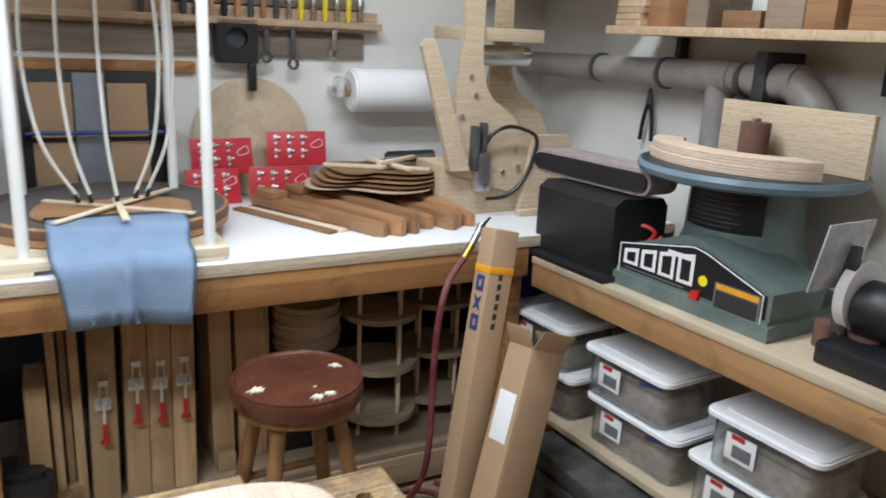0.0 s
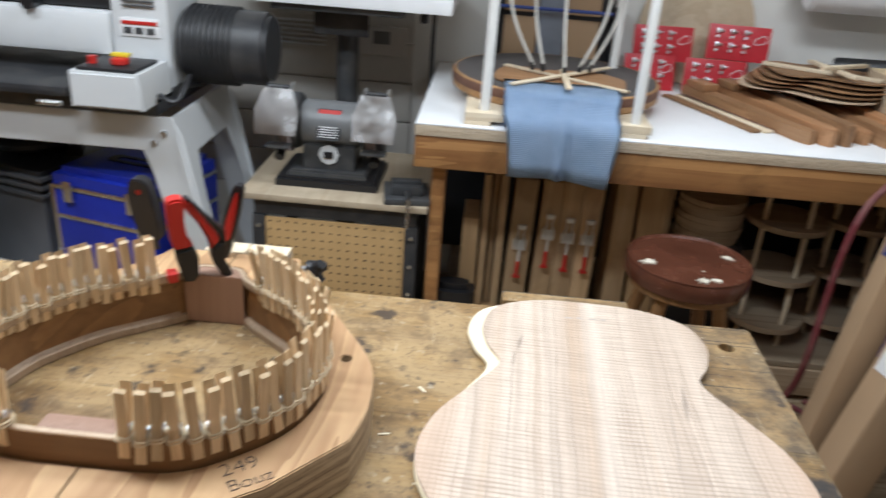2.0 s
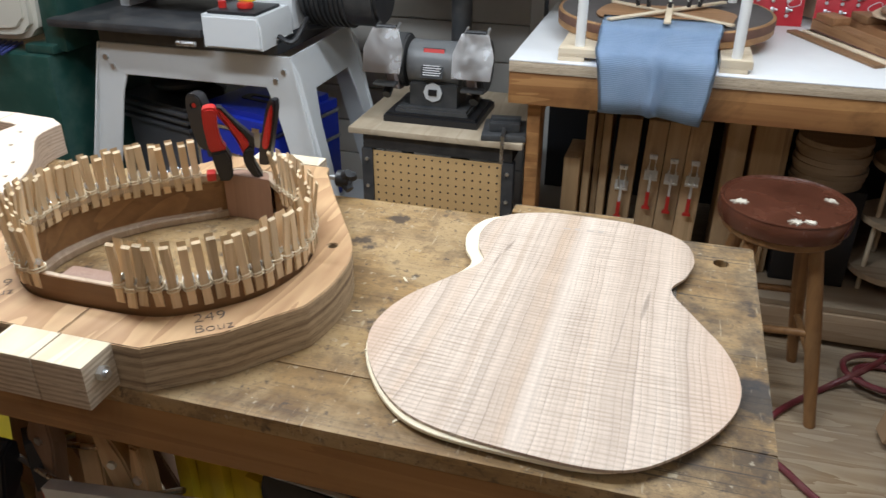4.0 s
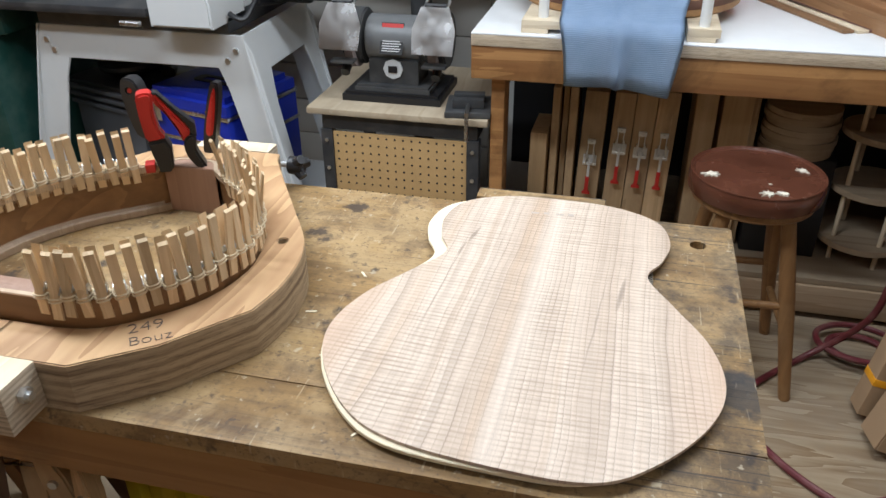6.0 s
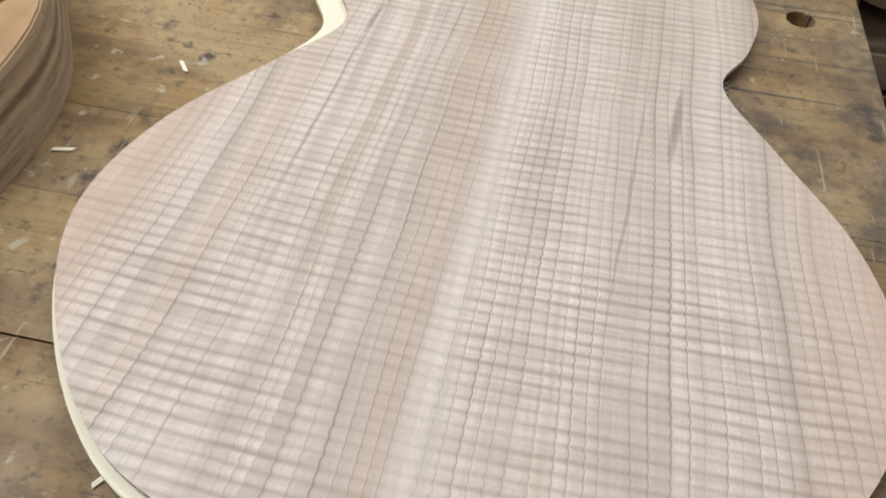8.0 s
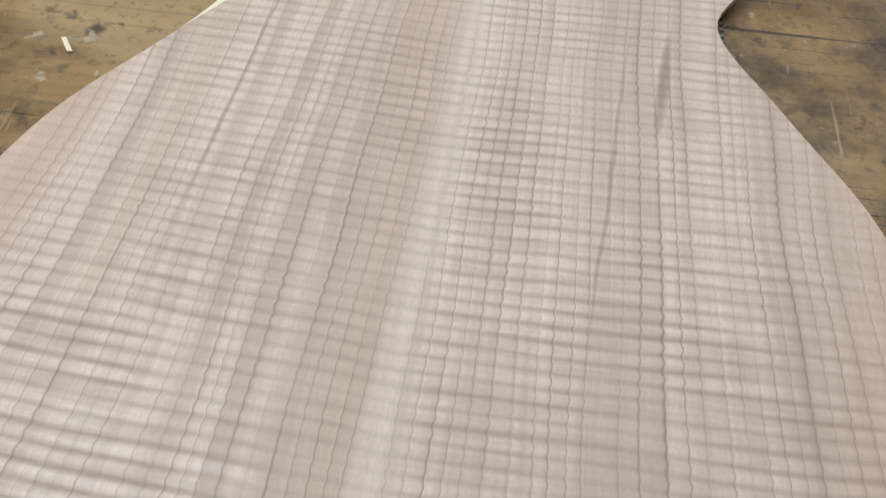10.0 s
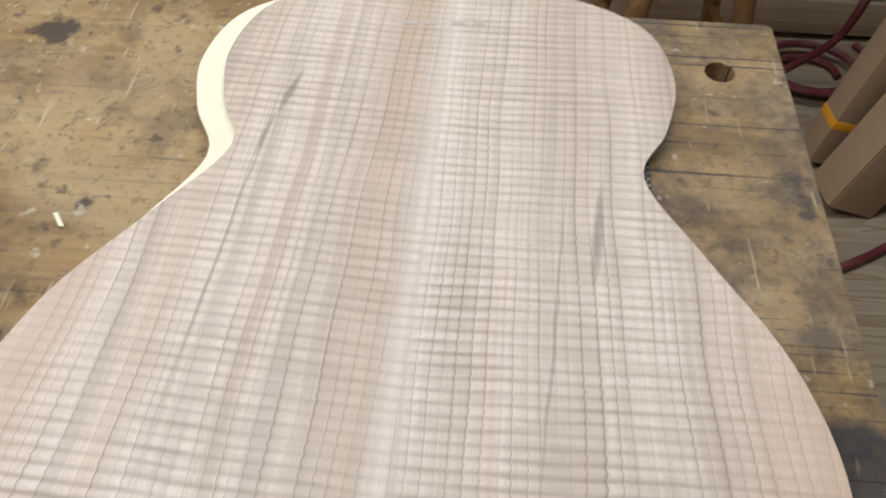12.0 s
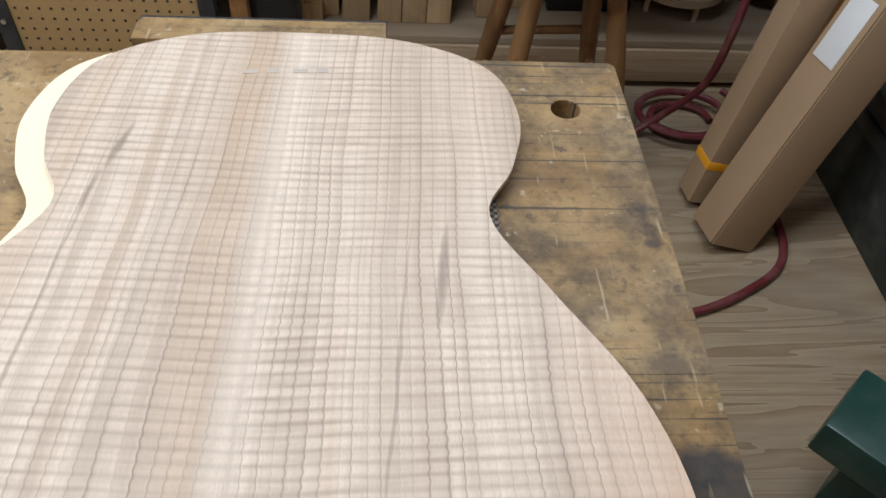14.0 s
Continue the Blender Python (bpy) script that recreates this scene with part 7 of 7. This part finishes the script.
for y in (1.1, 0.4):
    part("bracket", add_box(bm_new(), 1.46, X1 - 0.003, y, y + 0.02, -0.12, -0.0005, 0.002), BLACK_METAL, sh)
sh2 = thing("corner_shelf", (0, 0, 1.56), "upper pine shelf in the corner", "shelf")
part("board", add_box(bm_new(), 1.12, X1 - 0.003, 1.22, Y1 - 0.003, 0.0, 0.02, 0.003), PINE, sh2)
rnd = random.Random(21)
OLD = wood("old_dark_lumber", (0.30, 0.21, 0.13), (0.18, 0.115, 0.065), "y", 50, 0.7, (0.07, 0.05, 0.035), 0.6, 0.5)
y = 1.17
for k in range(11):
    w = rnd.uniform(0.04, 0.12)
    mt = (WALNUT, MAHOG, OLD, CARD, OLD, WALNUT)[rnd.randrange(6)]
    if k < 3:
        for j in range(4):
            solo("wood_stick", add_box(bm_new(), -0.10, 0.10, -0.055, 0.055, 0, 0.018, 0.002), (SCRAP, PINE)[j % 2], (1.35, y - 0.06, 1.4595 + 0.0184 * j), "short wooden stick stacked on the shelf", "wood offcut", "wood on the shelf", rz=rnd.uniform(-5, 5)) if k < 1 else None
    h = rnd.uniform(0.04, 0.15)
    if k >= 1:
        solo("wood_block", add_box(bm_new(), -0.09, 0.10, -w / 2, w / 2, 0, h, 0.003), mt, (1.36 + rnd.uniform(-0.02, 0.02), y - w / 2, 1.4595), "dark block of wood lying on the shelf", "wood block", "wood on the shelf", rz=rnd.uniform(-14, 14))
        y -= w + 0.03
    else:
        y -= 0.135
solo("pale_wood_box", add_box(bm_new(), -0.11, 0.12, -0.22, 0.22, 0, 0.16, 0.004), PALE_X, (1.37, 0.20 - 0.05, 1.4595), "pale wooden box on the shelf", "wooden box")
hk = thing("hanging_pliers", (X1 - 0.03, 1.22, 1.10), "dark pliers hanging on the side wall", "pliers")
for s in (-1, 1):
    part("handle", add_tube(bm_new(), [(0, s * 0.006, 0.12), (0, s * 0.02, 0.07), (0, s * 0.028, 0.0)], 0.007, 8), BLACK, hk)
    part("jaw", add_cyl(bm_new(), (0, s * 0.006, 0.12), (0, s * 0.003, 0.17), 0.009, 0.004, seg=10), DARK, hk)
part("wall_hook", add_cyl(bm_new(), (0.0, 0, 0.125), (0.03, 0, 0.125), 0.004, seg=8), STEEL, hk)

# ---- floor: trunk and green box ----
tk = thing("old_trunk", (0, 0, 0), "dark green trunk with metal edging under the side bench", "trunk")
part("body", add_box(bm_new(), 0.865, 1.42, -0.28, 0.90, 0.0, 0.235, 0.006), plain("dark_trunk_cloth", (0.028, 0.036, 0.032), 0.6, dust=0.12), tk)
part("lid", add_box(bm_new(), 0.855, 1.43, -0.29, 0.91, 0.2355, 0.29, 0.008), plain("dark_trunk_lid", (0.04, 0.043, 0.038), 0.6, dust=0.15), tk)
part("edging", add_box(bm_new(), 0.849, 0.875, -0.292, 0.912, 0.2, 0.232, 0.003), BLACK_METAL, tk)
gb = thing("green_steel_box", (0.6785, 0.0485, 0), "dark green steel box on the floor", "steel box", rz=43)
part("body", add_box(bm_new(), -0.08, 0.0, -0.12, 0.10, 0.0, 0.1795, 0.006), GREEN, gb)
part("lid", add_box(bm_new(), -0.14, 0.0, -0.12, 0.16, 0.18, 0.25, 0.006), GREEN, gb)
part("rivet", add_cyl(bm_new(), (-0.144, 0.04, 0.215), (-0.139, 0.04, 0.215), 0.012, seg=10), DARK, gb)

# ---- stored under the workbench ----
BROWN_ARM = wood("brown_clamp_arm", (0.34, 0.19, 0.10), (0.24, 0.125, 0.06), "z", 80, 0.55)
def yellow_crate(x, y, rz):
    t = thing("yellow_crate", (x, y, 0.3205), "yellow plastic crate under the workbench", "crate", "yellow crates", rz=rz)
    bm = add_prism(bm_new(), [(-0.16, -0.11), (0.16, -0.11), (0.16, 0.13), (-0.16, 0.13)], 0, 0.385, [[(-0.153, -0.103), (0.153, -0.103), (0.153, 0.123), (-0.153, 0.123)]], 0.002)
    part("tub", bm, YELLOW, t)
    for j in range(5):
        part("rib", add_box(bm_new(), -0.14 + j * 0.065, -0.115 + j * 0.065, -0.124, -0.1105, 0.02, 0.37, 0.002), YELLOW, t)
    part("rim", add_prism(bm_new(), [(-0.172, -0.124), (0.172, -0.124), (0.172, 0.142), (-0.172, 0.142)], 0.3853, 0.400, [[(-0.153, -0.103), (0.153, -0.103), (0.153, 0.123), (-0.153, 0.123)]], 0.002), YELLOW, t)


for cx, cy, turn in ((-0.545, -0.275, -14), (-1.44, -0.22, 6)):
    yellow_crate(cx, cy, turn)
rnd = random.Random(17)
for k in range(6):
    t = thing("trigger_clamp", (-1.10 + 0.034 * k, -0.41 + 0.03 * (k % 2), 0.3205), "black bar clamp with red grip standing under the bench", "bar clamp", "clamps under the bench", rz=rnd.uniform(-50, 50), rx=rnd.uniform(-6, 6))
    h = rnd.uniform(0.27, 0.34)
    part("bar", add_box(bm_new(), -0.003, 0.003, -0.008, 0.008, 0.0, h, 0.001), BLACK_METAL, t)
    part("head", add_prism(bm_new(), [(-0.03, h - 0.085), (-0.012, h - 0.09), (0.016, h - 0.06), (0.018, h - 0.01), (0.008, h + 0.002), (-0.014, h - 0.012)], -0.010, 0.010, (), 0.004, pose(0, 0, 0, 90, 0, 90)), BLACK, t)
    part("pommel", add_prism(bm_new(), [(-0.040, h - 0.20), (-0.022, h - 0.205), (0.006, h - 0.13), (-0.004, h - 0.10), (-0.016, h - 0.12)], -0.007, 0.007, (), 0.003, pose(0, 0, 0, 90, 0, 90)), RED, t, "red plastic grip")
# wooden clamp arms heaped at many angles: foot x, y, length, width, lean, wood
for k, (x, y, h, w, ry, mt) in enumerate(((-0.985, -0.36, 0.40, 0.052, 14, BROWN_ARM), (-0.700, -0.385, 0.41, 0.034, -12, PINE_Z), (-0.865, -0.405, 0.36, 0.030, 18, BROWN_ARM), (-0.740, -0.40, 0.395, 0.028, 2, PINE_Z), (-0.90, -0.33, 0.41, 0.036, 4, SCRAP), (-0.80, -0.31, 0.42, 0.044, -22, BROWN_ARM), (-0.76, -0.28, 0.40, 0.040, 20, SCRAP), (-1.02, -0.26, 0.40, 0.05, 24, SCRAP), (-1.18, -0.20, 0.42, 0.05, 10, BROWN_ARM), (-1.08, -0.17, 0.43, 0.046, -16, SCRAP), (-0.97, -0.19, 0.42, 0.052, 8, BROWN_ARM), (-0.88, -0.16, 0.43, 0.044, -26, BROWN_ARM), (-0.82, -0.21, 0.42, 0.05, 12, SCRAP), (-0.72, -0.17, 0.43, 0.048, -8, BROWN_ARM), (-1.25, -0.33, 0.36, 0.046, 32, BROWN_ARM))):
    t = thing("wooden_cam_clamp", (x, y, 0.3205 + abs(w * math.sin(radians(ry))) / 2), "wooden cam clamp with steel rod under the bench", "cam clamp", "cam clamps", rz=rnd.uniform(-14, 14), ry=ry)
    part("arm", add_prism(bm_new(), [(-w / 2, 0), (w / 2, 0), (w / 2, h - 0.05), (w * 0.28, h), (-w * 0.28, h), (-w / 2, h - 0.05)], -0.011, 0.011, (), 0.003, pose(0, 0, 0, 90, 0, 0)), mt, t)
    part("pivot", add_cyl(bm_new(), (0, -0.015, h - 0.055), (0, 0.015, h - 0.055), 0.006, seg=12), STEEL, t)
    part("rod", add_cyl(bm_new(), (-0.09, -0.018, h - 0.12), (0.09, -0.018, h - 0.10), 0.0045, seg=8), STEEL, t)
al = thing("steel_bar", (-0.873, -0.425, 0.3205), "bright steel bar propped under the bench front", "steel bar")
part("bar", add_box(bm_new(), 0.0, 0.50, -0.010, 0.010, -0.011, 0.011, 0.003, pose(0.0, 0, 0.295, 0, -8, 0)), BRIGHT_ZINC, al)
part("stand", add_box(bm_new(), 0.18, 0.22, -0.008, 0.008, 0.0, 0.308, 0.004), BLACK_METAL, al)
tbg = thing("tool_bag", (-0.40, -0.38, 0.3205), "black and orange zipped tool bag under the bench", "tool bag", rz=-8)
part("bag", add_box(bm_new(), -0.15, 0.20, -0.06, 0.12, 0, 0.41, 0.03), BLACK, tbg)
part("orange_strap", add_box(bm_new(), -0.02, 0.015, -0.066, 0.126, 0.0, 0.416, 0.004), plain("orange_webbing", (0.55, 0.13, 0.03), 0.8), tbg)
part("zip", add_tube(bm_new(), [(-0.13, -0.05, 0.405), (0.0, -0.055, 0.417), (0.18, -0.05, 0.405)], 0.004, 6), ZINC, tbg)

# ---- crumbs of wood on the bench ----
rnd = random.Random(33)
for k, (x, y, rz) in enumerate(((-0.417, -0.368, 20), (-0.428, -0.214, -50), (-0.46, -0.30, 15), (-0.49, -0.345, -25), (-0.35, -0.468, 60))):
    solo("wood_shaving", add_prism(bm_new(), [(-0.006, -0.001), (0.005, -0.0016), (0.007, 0.0008), (-0.005, 0.0012)], 0, 0.0009), SPRUCE, (x, y, BZ + 0.0003), "tiny pale wood shaving on the workbench", "wood shaving", "wood shavings", rz=rz)
